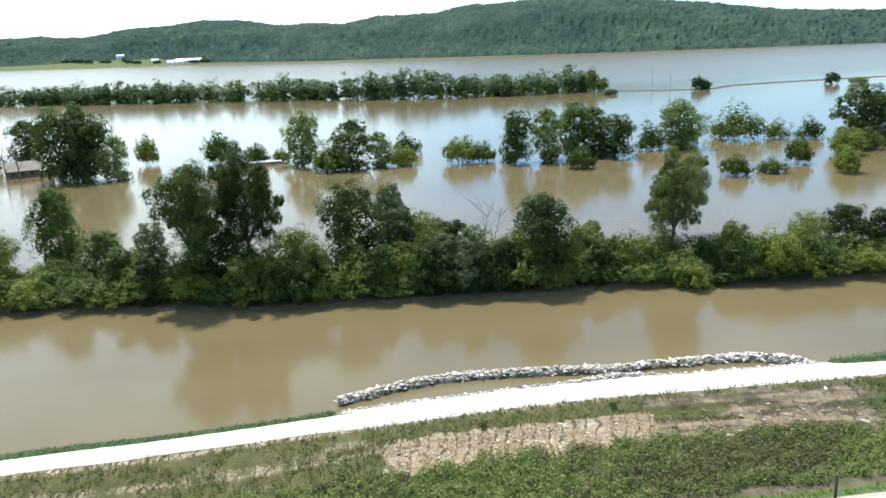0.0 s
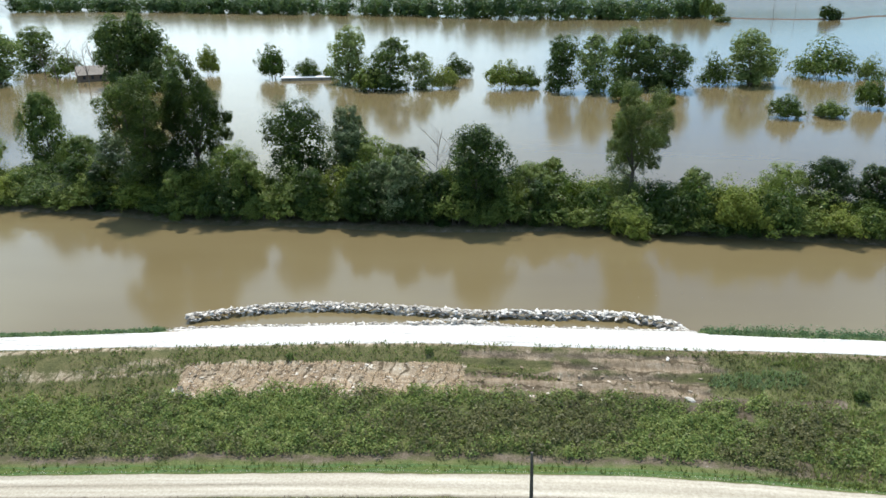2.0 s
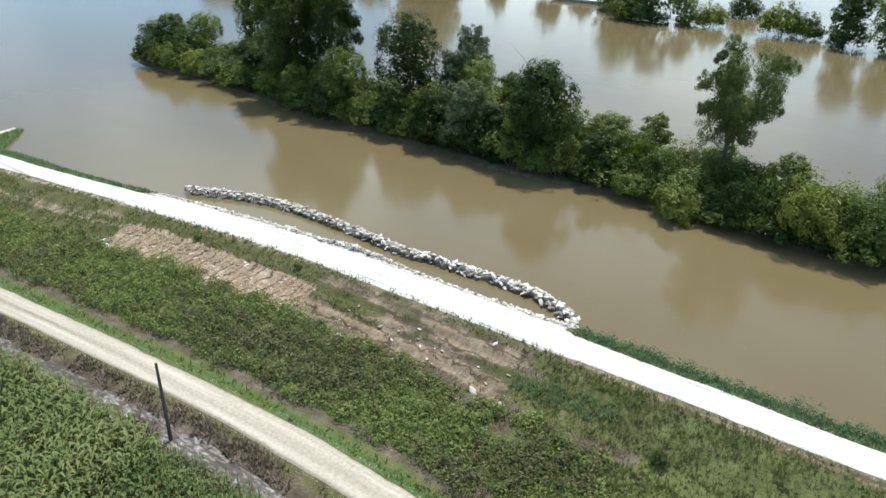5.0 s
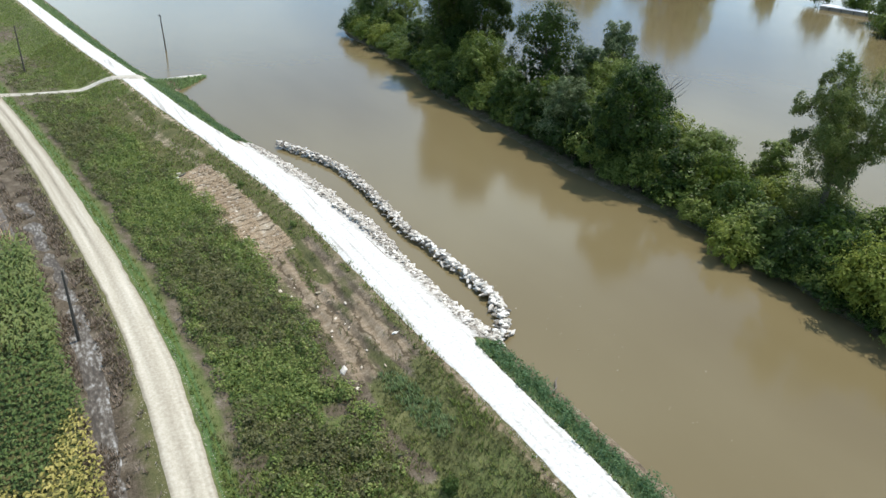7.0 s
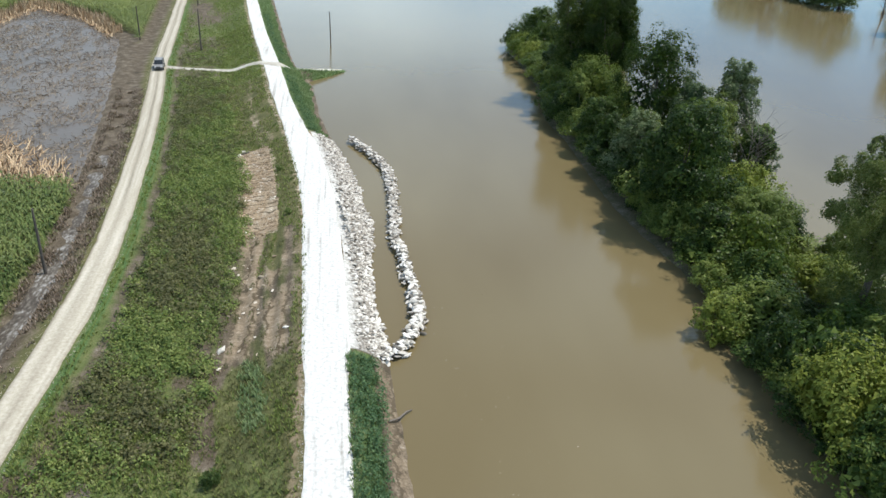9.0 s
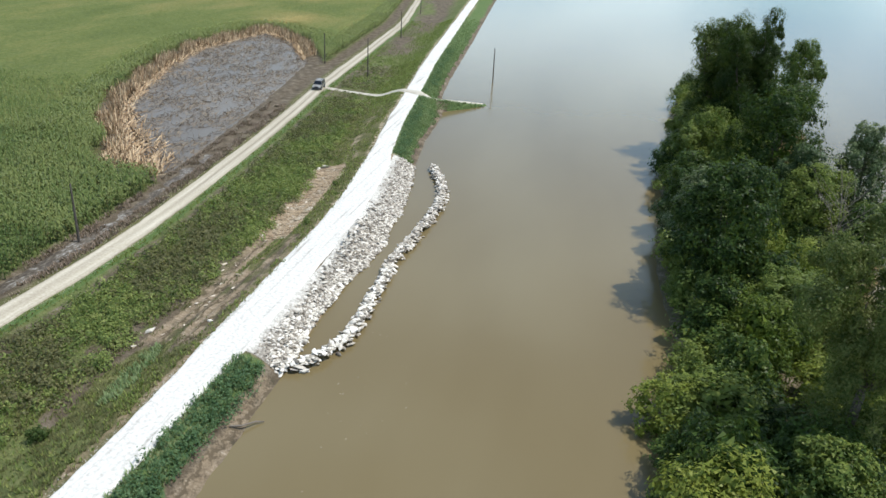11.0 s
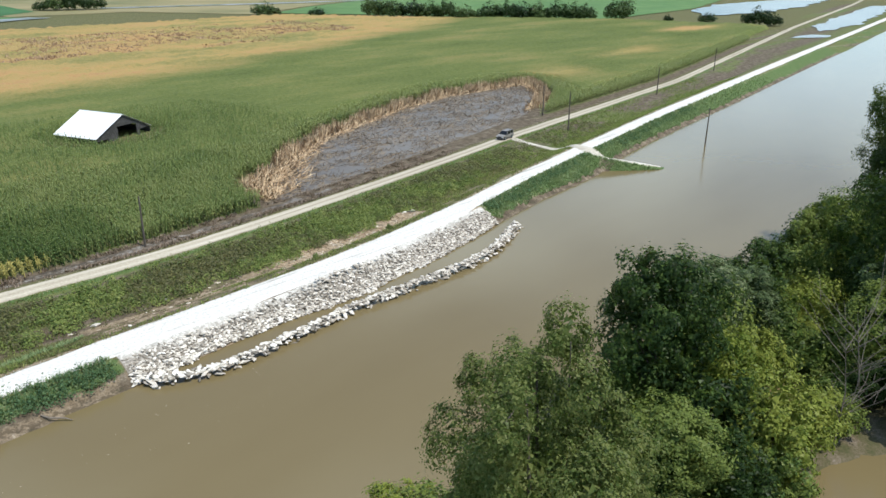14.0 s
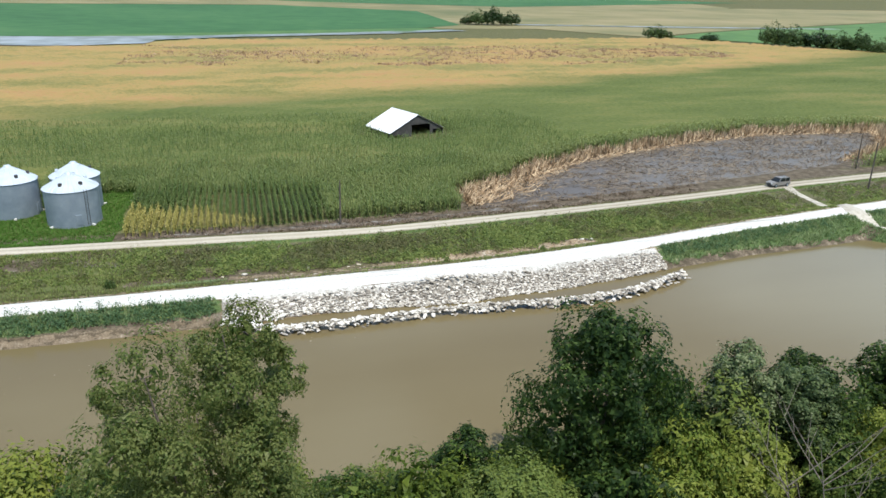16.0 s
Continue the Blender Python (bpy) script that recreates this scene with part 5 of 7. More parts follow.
grass_tufts("fresh_grass", 1800, (29, 43, 48, 54), lambda x, y, d, dl, rng: np.hypot((x - 35.5) / 5.0, (d + 6.0 - 0.1 * (x - 35)) / 1.2) + 0.3 * field_noise(x, y, 0.6, 2.0) < 1, 0.34, M_GRASS, "fresh green grass patch at the foot of the levee", 40)


def on_terrace(x, y, d, dl, rng):
    line = np.cos((d + 0.35 * np.sin(x * 0.17) + 0.02 * (x - 18)) * 4.4)
    return (x > 6) & (x < 31) & (d < -4.2) & (d > -8.6) & (line > 0.55) & (field_noise(x, y, 0.5, 4.0) > -0.05)


grass_tufts("terrace_grass", 3500, (6, 31, 44, 53), on_terrace, 0.24, M_WEED_BROWN, "tufts of dry grass along the cut terraces", 41)
grass_tufts("strip_grass", 2600, (4, 17, 45, 51), lambda x, y, d, dl, rng: (x > 5) & (x < 15.5) & (np.abs(d + 5.7 + 0.06 * (x - 5)) < 0.65 + 0.3 * field_noise(x, y, 0.5, 6.0)), 0.17, M_WEED, "strip of green grass left on the cut bank", 42)
grass_tufts("verge_grass", 36000, (-110, 90, -10, 38), on_verge, 0.26, M_LAWN, "fresh green grass verge along the lane", 33)


def by_ditch(x, y, d, dl, rng):
    n = field_noise(x, y, 0.35, 12.0)
    east = np.interp(x, [-30, 0, 30, 44], [0.1, 0.0, -0.05, -0.4])
    return (dl < -1.9) & (dl > -6.6) & (n + 0.25 * rng.normal(size=len(x)) > 0.02 - east) & (np.abs(dl + 4.7) > 0.9 * (n < 0.25)) & (x < 46)


grass_tufts("dead_weeds", 46000, (-58, 46, 14, 32), by_ditch, 0.34, M_WEED_DEAD, "dead brown flood-killed weeds along the ditch", 38)


def corn_block(name, material, xs, ys, step, row, per, seed, label, hgt=2.35, keep=None, wide=0.10, blade=1.0, stray=0.05):
    """Corn in straight rows that run away from the lane: a stalk and arching blades for each plant."""
    rng = np.random.default_rng(seed)
    X = np.arange(xs[0], xs[1], row)
    Y = np.arange(ys[0], ys[1], step)
    x, y = [a.ravel() for a in np.meshgrid(X, Y)]
    x = x + rng.normal(size=len(x)) * stray
    y = y + rng.normal(size=len(y)) * step * 0.3
    m = keep(x, y, rng)
    x, y = x[m], y[m]
    z = height(x, y)
    n = len(x)
    H = hgt * (0.82 + 0.3 * rng.random(n)) * (1 + 0.22 * field_noise(x, y, 0.12, 4))
    # blades
    i = np.repeat(np.arange(n), per)
    a = rng.random(n * per) * math.tau
    t = np.tile(np.linspace(0.3, 0.97, per), n) + rng.normal(size=n * per) * 0.05
    L = rng.uniform(0.55, 0.95, n * per) * blade
    o = np.stack([np.cos(a), np.sin(a)], -1)
    sd = np.stack([-o[:, 1], o[:, 0]], -1)
    root = np.stack([x[i], y[i], z[i] + H[i] * t * 0.92], -1)
    midp = root + np.concatenate([o * (L * 0.5)[:, None], (L * 0.38)[:, None]], 1)
    tip = root + np.concatenate([o * L[:, None], (L * rng.uniform(-0.25, 0.25, n * per))[:, None]], 1)
    wv = np.concatenate([sd * wide, np.zeros((n * per, 1))], 1)
    V = np.stack([root, midp - wv, tip, midp + wv], 1).reshape(-1, 3)
    F = np.arange(len(V)).reshape(-1, 4)
    # stalk with its tassel
    s0 = np.stack([x, y, z], -1)
    e = np.array([0.045, 0, 0])
    top = s0 + np.stack([0 * x, 0 * x, H + 0.2], -1)
    V2 = np.stack([s0 - e, s0 + e, top + e * 0.6, top - e * 0.6], 1).reshape(-1, 3)
    F2 = np.arange(len(V2)).reshape(-1, 4) + len(V)
    tagged(mesh_of(name, np.concatenate([V, V2]), np.concatenate([F, F2]), material), label, "corn", kind="stuff")


def in_corn(x, y, rng):
    pd = np.where(inside(POND, x, y), 0, edge_dist(POND, x, y))
    barn = (np.abs((x + 13) * 0.951 + (y + 42.5) * 0.309) < 9) & (np.abs(-(x + 13) * 0.309 + (y + 42.5) * 0.951 - 1.5) < 8.5)
    near = curve(x, LANE) - np.interp(x, [-20, 0, 15, 47], [6.4, 6.2, 6.6, 4.2])
    return (pd > 4.2 + 1.5 * np.sin(x * 0.35)) & ~barn & (y < near) & ((x < 45.5) | (y < 3))


def row_block(x, y):
    return (x > 14.5) & (x < 48) & (y > 5 + (47 - x) * 0.15)


def yellow(x, y):
    return (x > 29 + 4 * np.sin(y * 0.9)) & (y > 23.5 - (x - 24) * 0.33 + 1.3 * np.sin(x * 2.1))


corn_block("corn_rows", M_CORN, (8.6, 47), (4, 30), 0.3, 0.98, 7, 41, "tall green corn in straight rows", keep=lambda x, y, r: in_corn(x, y, r) & ~yellow(x, y) & row_block(x, y), blade=0.55)
corn_block("corn_headland", M_CORN, (-35, 62), (-12, 30), 0.36, 0.92, 7, 46, "dense green corn beside the lane", keep=lambda x, y, r: in_corn(x, y, r) & ~row_block(x, y), stray=0.26)
corn_block("ripe_corn", M_CORN_DRY, (8.6, 48), (8, 31), 0.3, 0.98, 6, 42, "yellowing corn at the field's edge", hgt=1.9, keep=lambda x, y, r: in_corn(x, y, r) & yellow(x, y) & row_block(x, y), blade=0.55)
corn_block("corn_stand", M_CORN, (-140, 95), (-62, -12), 0.85, 0.92, 5, 43, "dense green corn further into the field", keep=lambda x, y, r: in_corn(x, y, r) & (x > -60 - (y + 12) * 0.3), wide=0.11, blade=0.75, stray=0.45)


def canopy():
    """The crop further off: its top seen as one rough sheet."""
    xs = axis([(-700, -430, 9), (-430, 130, 2.4), (130, 330, 10)])
    ys = axis([(-322, -150, 4.0), (-150, -12, 2.2), (-12, 20, 2.2)])
    X, Y = np.meshgrid(xs, ys, indexing="ij")
    rng = np.random.default_rng(8)
    lane = curve(X, LANE) - 9.5
    pd = np.where(inside(POND, X, Y), 0, edge_dist(POND, X, Y))
    ok = (Y < lane) & (pd > 6.5)
    ok &= (Y < -8) | (X < -52 - (Y + 12) * 0.3)
    barn = np.hypot(X + 13, Y + 42.5) < 11.5
    ok &= ~barn
    ok &= X > np.interp(Y, [-322, -262, -140, -60, 20], [-262, -296, -386, -408, -400])
    Z = 1.95 + rng.random(X.shape) * 0.55 + 0.35 * field_noise(X, Y, 0.05, 2)
    Z = np.where((Y > -48) & (X > -52 - (Y + 12) * 0.3), Z - 0.45, Z)
    dry = np.clip((np.interp(X, [-341, -237, -66, 47, 87, 300], [-225, -177, -113, -89, -74, -30]) - Y) / 30 + 0.5, 0, 1)
    Z = Z - 0.9 * dry * rng.random(X.shape)
    low = smooth01((X - 50) / 30) * smooth01((190 - X) / 25) * smooth01((-270 + 3 * np.sin(X * 0.05) - Y) / 25)
    Z = Z * (1 - low) + 0.3 * low
    full = ok[:-1, :-1] & ok[1:, :-1] & ok[1:, 1:] & ok[:-1, 1:]
    F = grid_faces(len(xs), len(ys))[full.ravel()]
    count = np.bincount(F.ravel(), minlength=X.size).reshape(X.shape)
    Z = np.where(count < 4, 0.3, Z)
    used = np.unique(F)
    remap = -np.ones(X.size, int)
    remap[used] = np.arange(len(used))
    m, nt, b = mat("crop_canopy")
    v = coords(nt)
    n1 = noise_tex(nt, 0.9, 5, 0.7, v)
    n2 = noise_tex(nt, 0.03, 4, 0.6, coords(nt, (0.5, 1.5, 1)))
    at = nt.nodes.new("ShaderNodeAttribute")
    at.attribute_name = "ripe"
    green = ramp(nt, math_node(nt, 'ADD', math_node(nt, 'MULTIPLY', n1, 0.55), math_node(nt, 'MULTIPLY', n2, 0.45)),
                 [(0.3, (0.050, 0.074, 0.021)), (0.5, (0.112, 0.136, 0.041)), (0.68, (0.18, 0.178, 0.067))])
    tan = ramp(nt, math_node(nt, 'ADD', math_node(nt, 'MULTIPLY', n1, 0.4), math_node(nt, 'MULTIPLY', n2, 0.6)),
               [(0.33, (0.15, 0.155, 0.055)), (0.42, (0.22, 0.195, 0.072)), (0.51, (0.32, 0.235, 0.09)), (0.6, (0.37, 0.225, 0.10)), (0.7, (0.26, 0.155, 0.078))])
    f = math_node(nt, 'ADD', at.outputs["Fac"], math_node(nt, 'MULTIPLY', math_node(nt, 'SUBTRACT', n2, 0.5), 0.8), True)
    nt.links.new(mixc(nt, f, green, tan), b.inputs["Base Color"])
    b.inputs["Roughness"].default_value = 0.95
    b.inputs["Specular IOR Level"].default_value = 0.1
    bump(nt, b, n1, 1.0, 0.5)
    ob = mesh_of("crop", np.stack([X, Y, Z], -1).reshape(-1, 3)[used], remap[F], m)
    spot = np.exp(-(((X + 226) / 26) ** 2 + ((Y + 38) / 6) ** 2)) + 1.3 * np.exp(-(((X + 158) / 15) ** 2 + ((Y + 25) / 7) ** 2)) + 1.4 * np.exp(-(((X + 352) / 26) ** 2 + ((Y + 71) / 7) ** 2))
    val = np.clip(dry + spot, 0, 1).ravel()[used].astype(np.float32)
    ob.data.attributes.new("ripe", 'FLOAT', 'POINT').data.foreach_set("value", val)
    tagged(ob, "wide cornfield ripening from green to tan", "crop", kind="stuff")


canopy()
corn_block("corn_edge", M_CORN, (-330, -20), (-75, 30), 0.6, 0.92, 5, 44, "corn along the lane and round the pond", wide=0.16,
           keep=lambda x, y, r: (y < curve(x, LANE) - 6.6) & ~inside(POND, x, y) & (edge_dist(POND, x, y) > 4) & ((edge_dist(POND, x, y) < 10) | ((x < -58) & (y > curve(x, LANE) - 12.5))))


def dead_patch():
    """Blocks of dead brown stalks in the ripening field."""
    rng = np.random.default_rng(66)
    x, y = scatter(95000, -225, 75, -300, -140, rng)
    n = field_noise(x, y, 0.02, 7.0) + 0.5 * field_noise(x * 0.3, y, 0.09, 1.0)
    mid = np.interp(x, [-215, -100, 0, 60], [-236, -218, -226, -236])
    keep = (np.abs(y - mid) < 46) & (n > -0.22 + 0.35 * rng.random(len(x)))
    x, y = x[keep], y[keep]
    m = len(x)
    a = rng.random(m) * math.pi
    w = np.stack([np.cos(a), np.sin(a), 0 * a], -1) * rng.uniform(0.12, 0.28, m)[:, None]
    p = np.stack([x, y, 1.1 + 0 * x], -1)
    t = p + np.stack([rng.normal(size=m) * 0.4, rng.normal(size=m) * 0.4, rng.uniform(0.5, 1.2, m)], -1)
    V = np.stack([p - w, p + w, t + w * 0.5, t - w * 0.5], 1).reshape(-1, 3)
    ob = mesh_of("dead_patch", V, np.arange(len(V)).reshape(-1, 4), M_BROWN)
    tagged(ob, "patches of dead brown corn in the ripening field", "dead corn", kind="stuff")


M_BROWN = simple("brown_stalk", [(0.3, (0.20, 0.125, 0.075)), (0.5, (0.33, 0.225, 0.14)), (0.75, (0.50, 0.37, 0.235))], 0.6, 0.95, bumps=0.0, island=True)
dead_patch()


def straw_ring():
    """Drowned, bleached corn stalks round the pond and floating on it."""
    rng = np.random.default_rng(61)
    x, y = scatter(150000, -165, 2, -48, 28, rng)
    ins = inside(POND, x, y)
    ed = edge_dist(POND, x, y)
    dl = y - curve(x, LANE)
    near = np.clip((x + 45) / 40, 0, 1)
    wout = 2.9 + 1.2 * np.sin(x * 0.35) + 0.8 * np.sin(x * 0.9)
    stand = (~ins & (ed < wout) & (dl < -7.5)) | (ins & (ed < 0.8 + (1.5 + 9 * near) * rng.random(len(x)) ** 1.8) & (dl < -9))
    stand &= (rng.random(len(x)) < 0.72) & ((dl < -13) | (x < -108) | (x > -20))
    float_ = ins & ~stand & (rng.random(len(x)) < 0.5) & (field_noise(x * 0.35, y, 0.3, 3) + 0.8 * rng.random(len(x)) > 0.2)

    def sticks(px, py, lo, hi, up, thick, z0):
        n = len(px)
        a = rng.normal(size=n) * 0.6 + np.where(rng.random(n) < 0.5, 0.2, 3.3)
        L = rng.uniform(lo, hi, n)
        el = np.clip(rng.normal(size=n) * 0.35 + up, 0.0, 1.5)
        dvec = np.stack([np.cos(a) * np.cos(el), np.sin(a) * np.cos(el), np.sin(el)], -1) * L[:, None]
        p0 = np.stack([px, py, z0], -1)
        w = np.stack([-np.sin(a), np.cos(a), 0.6 + 0 * a], -1) * thick
        return np.stack([p0 - w, p0 + w, p0 + dvec + w * 0.5, p0 + dvec - w * 0.5], 1).reshape(-1, 3)
    g = np.maximum(height(x, y), 0.0)
    upr = np.where(~ins, 1.2 - 0.55 * near, 0.2)
    V1 = sticks(x[stand], y[stand], 0.8, 2.4, upr[stand], 0.075, g[stand])
    V = V1
    ob = mesh_of("dead_corn", V, np.arange(len(V)).reshape(-1, 4), M_STRAW)
    tagged(ob, "bleached dead corn stalks round the pond", "dead corn", kind="stuff")
    V = sticks(x[float_], y[float_], 0.4, 1.5, 0.03, 0.038, g[float_] + 0.03)
    ob = mesh_of("floating_stalks", V, np.arange(len(V)).reshape(-1, 4), M_DRIFT)
    tagged(ob, "dark broken stalks floating on the pond", "debris", kind="stuff")


M_DRIFT = simple("drift", [(0.3, (0.06, 0.045, 0.03)), (0.5, (0.17, 0.13, 0.088)), (0.8, (0.38, 0.305, 0.21))], 1.5, 0.9, bumps=0.0, island=True)
straw_ring()


def sheet(name, poly, z, material, label, category, bumpy=1.5):
    bm = bmesh.new()
    ring = []
    for (ax, ay), (bx, by) in zip(poly, poly[1:] + poly[:1]):
        n = max(1, min(24, int(math.hypot(bx - ax, by - ay) / 9)))
        for k in range(n):
            u = k / n
            px, py = ax + (bx - ax) * u, ay + (by - ay) * u
            ring.append((px + bumpy * rnd(px, py, 0.06, 2.0), py + bumpy * rnd(px, py, 0.06, 7.0)))
    bm.faces.new([bm.verts.new((x, y, z)) for x, y in ring])
    bmesh.ops.triangulate(bm, faces=bm.faces[:])
    ob = part(name, bm, material)
    return tagged(ob, label, category, kind="structure")


M_SOY = simple("soybeans", [(0.3, (0.022, 0.078, 0.026)), (0.5, (0.04, 0.118, 0.038)), (0.7, (0.068, 0.15, 0.05))], 0.05, 0.95, bumps=0.3, dist=0.3)
M_SOY_LIGHT = simple("young_crop", [(0.3, (0.05, 0.11, 0.035)), (0.5, (0.08, 0.16, 0.048)), (0.7, (0.12, 0.19, 0.065))], 0.05, 0.95, bumps=0.3, dist=0.3)
M_STUBBLE = simple("stubble", [(0.35, (0.115, 0.125, 0.052)), (0.5, (0.205, 0.18, 0.085)), (0.65, (0.275, 0.225, 0.12))], 0.012, 0.95, bumps=0.3, dist=0.3)
sheet("far_field", [(700, -405), (140, -358), (-110, -436), (-150, -470), (-170, -720), (-20, -860), (700, -800)], 0.55, M_SOY, "dark green soybean field beyond the flooded strip", "field")
sheet("far_field", [(700, -385), (60, -354), (-128, -414), (-110, -436), (140, -360), (700, -405)], 0.5, M_SOY_LIGHT, "light green strip of crop beside standing water", "field")
sheet("far_field", [(700, -810), (-20, -870), (-120, -730), (-120, -430), (-300, -420), (-700, -900), (-900, -1700), (900, -1700)], 0.45, M_STUBBLE, "pale stubble field far across the plain", "field")
sheet("far_field", [(-60, -1000), (-330, -860), (-900, -1150), (-500, -1500), (300, -1400)], 0.6, M_SOY, "green field far across the plain", "field")
sheet("far_field", [(-265, -345), (-310, -285), (-330, -248), (-380, -185), (-395, -150), (-545, -165), (-700, -210), (-1200, -420), (-700, -560), (-330, -390)], 0.6, M_SOY_LIGHT, "bright green field behind the hedgerow", "field")
sheet("far_field", [(-150, -505), (-250, -345), (-330, -395), (-700, -570), (-1200, -430), (-1200, -800), (-700, -880)], 0.5, M_STUBBLE, "tan field beyond the hedgerow", "field")
sheet("flood_strip", [(330, -352), (170, -334), (155, -300), (128, -290), (100, -294), (75, -305), (72, -325), (40, -345), (-60, -370), (-135, -402), (-128, -414), (-50, -386), (60, -358), (140, -352), (330, -378)], 0.75, M_SOAKED, "long strip of water standing in the fields", "water", 5.0)
sheet("flood_strip", [(-200, -470), (-330, -440), (-480, -420), (-480, -430), (-330, -455), (-200, -482)], 0.75, M_SOAKED, "thin strip of water standing far off", "water")
sheet("flood_pool", [(-470, -118), (-510, -150), (-600, -175), (-760, -170), (-800, -140), (-640, -112), (-540, -108)], 0.75, M_FAR_WATER, "pool of flood water on a green field", "water", 7.0)
sheet("flood_pool", [(-400, -22), (-430, -34), (-560, -56), (-700, -75), (-720, -64), (-580, -38), (-470, -20)], 0.55, M_FAR_WATER, "flooded ground between lane and levee", "water", 5.0)


sheet("puddle", [(42.8, 39.2), (44.5, 40.4), (47, 39.9), (49.5, 39.2), (52, 37.6), (50, 37.0), (46.5, 37.9)], 0.30, M_POND, "dark puddle in the grass beside the lane", "water", 0.5)
sheet("flood_pool", [(-355, -17.5), (-362, -12), (-372, -7), (-384, -8.5), (-380, -17), (-368, -19.5)], 0.5, M_FAR_WATER, "small pool between lane and levee", "water", 3.0)


# ---- buildings, vehicles, poles ----
M_ROOF = simple("white_tin", [(0.3, (0.66, 0.67, 0.68)), (0.5, (0.78, 0.79, 0.80)), (0.75, (0.84, 0.84, 0.84))], 0.8, 0.45, metal=0.0, bumps=0.05, space=ocoords)
M_BOARD = simple("weathered_board", [(0.3, (0.03, 0.028, 0.026)), (0.5, (0.06, 0.057, 0.053)), (0.75, (0.11, 0.105, 0.10))], 3.0, 0.9, bumps=0.3, space=ocoords)
M_GALV = simple("galvanised_steel", [(0.3, (0.19, 0.23, 0.27)), (0.5, (0.25, 0.295, 0.335)), (0.7, (0.32, 0.36, 0.395))], 0.7, 0.42, metal=0.3, bumps=0.05, space=ocoords)
M_BIN_ROOF = simple("bin_roof", [(0.3, (0.44, 0.49, 0.54)), (0.6, (0.56, 0.61, 0.65))], 0.6, 0.42, metal=0.2, bumps=0.03, space=ocoords)
M_DARK = simple("dark_metal", [(0.3, (0.03, 0.03, 0.032)), (0.7, (0.07, 0.07, 0.07))], 3, 0.7, bumps=0.0)
M_EARTH = simple("trodden_earth", [(0.3, (0.07, 0.055, 0.04)), (0.7, (0.15, 0.12, 0.085))], 1.5, 0.95)


def barn():
    """Gabled shed with a lean-to; its ridge runs along local y, the open gable faces +y."""
    root = empty("barn", -12.95, -44.0, -0.2, 20.0, 0.96)
    L, half, eave, ridge = 6.15, 8.1, 1.75, 5.85
    # slopes: local x runs across, y along the ridge
    def slope(name, x0, z0, x1, z1, label=""):
        bm = bmesh.new()
        n = 26
        nx, nz = (z1 - z0), -(x1 - x0)
        ln = math.hypot(nx, nz)
        for lift in (0.0, 0.06):
            ring = []
            for i in range(n * 4 + 1):
                y = -L - 0.35 + (2 * L + 0.7) * i / (n * 4)
                rib = 0.035 if i % 4 == 0 else 0.0
                zz = lift + (rib if lift else 0)
                ring.append((bm.verts.new((x0, y, z0 + zz)), bm.verts.new((x1, y, z1 + zz))))
            for a, b in zip(ring, ring[1:]):
                bm.faces.new((a[0], a[1], b[1], b[0]) if lift else (b[0], b[1], a[1], a[0]))
        return part(name, bm, M_ROOF, root, label)
    slope("roof_panel", 0.0, ridge, half + 0.3, eave, "sagging white tin roof slope")
    slope("roof_panel", -4.4, 3.75, 0.0, ridge)
    slope("lean_to_roof", -half - 0.3, 1.75, -4.4, 3.75)
    bm = bmesh.new()
    box(bm, -0.18, 0.18, -L - 0.4, L + 0.4, ridge + 0.02, ridge + 0.10)
    part("ridge_cap", bm, M_ROOF, root)
    # gable boards on both ends, leaving the openings
    for sy in (-1, 1):
        k = 0
        for i in range(54):
            x0 = -half + i * 0.3
            x1 = x0 + 0.285
            xm = (x0 + x1) / 2
            top = (ridge - (ridge - eave) * xm / half - 0.06) if xm > 0 else (ridge + (ridge - 3.75) * xm / 4.4 - 0.06 if xm > -4.4 else 3.75 + (3.75 - 1.75) * (xm + 4.4) / 3.7 - 0.06)
            low = 0.0
            if sy > 0:
                if -3.9 < xm < 1.9:
                    low = 3.4
                elif xm > 4.6:
                    low = 1.15
                elif xm < -4.9:
                    low = 1.75
            if low >= top - 0.1:
                continue
            bm = bmesh.new()
            box(bm, x0, x1, sy * L - 0.02, sy * L + 0.02, low, top)
            part("board", bm, M_BOARD, root)
    for x in (-half + 0.1, half - 0.1):
        bm = bmesh.new()
        box(bm, x - 0.04, x + 0.04, -L, L, 1.2 if x > 0 else 0.0, 1.75)
        part("side_wall", bm, M_BOARD, root)
    for x in (-half, -4.4, 1.8, 4.6, half):
        for y in (-L + 0.1, 0, L - 0.1):
            bm = bmesh.new()
            box(bm, x - 0.1, x + 0.1, y - 0.1, y + 0.1, -0.4, 1.75 if abs(x) > 8 else 2.95)
            part("post", bm, M_BOARD, root)
    bm = bmesh.new()
    box(bm, -half, half, -L, L, -0.4, 0.05)
    part("dirt_floor", bm, M_EARTH, root)
    tagged(root, "weathered open barn with white tin roof, standing in corn", "barn")


barn()


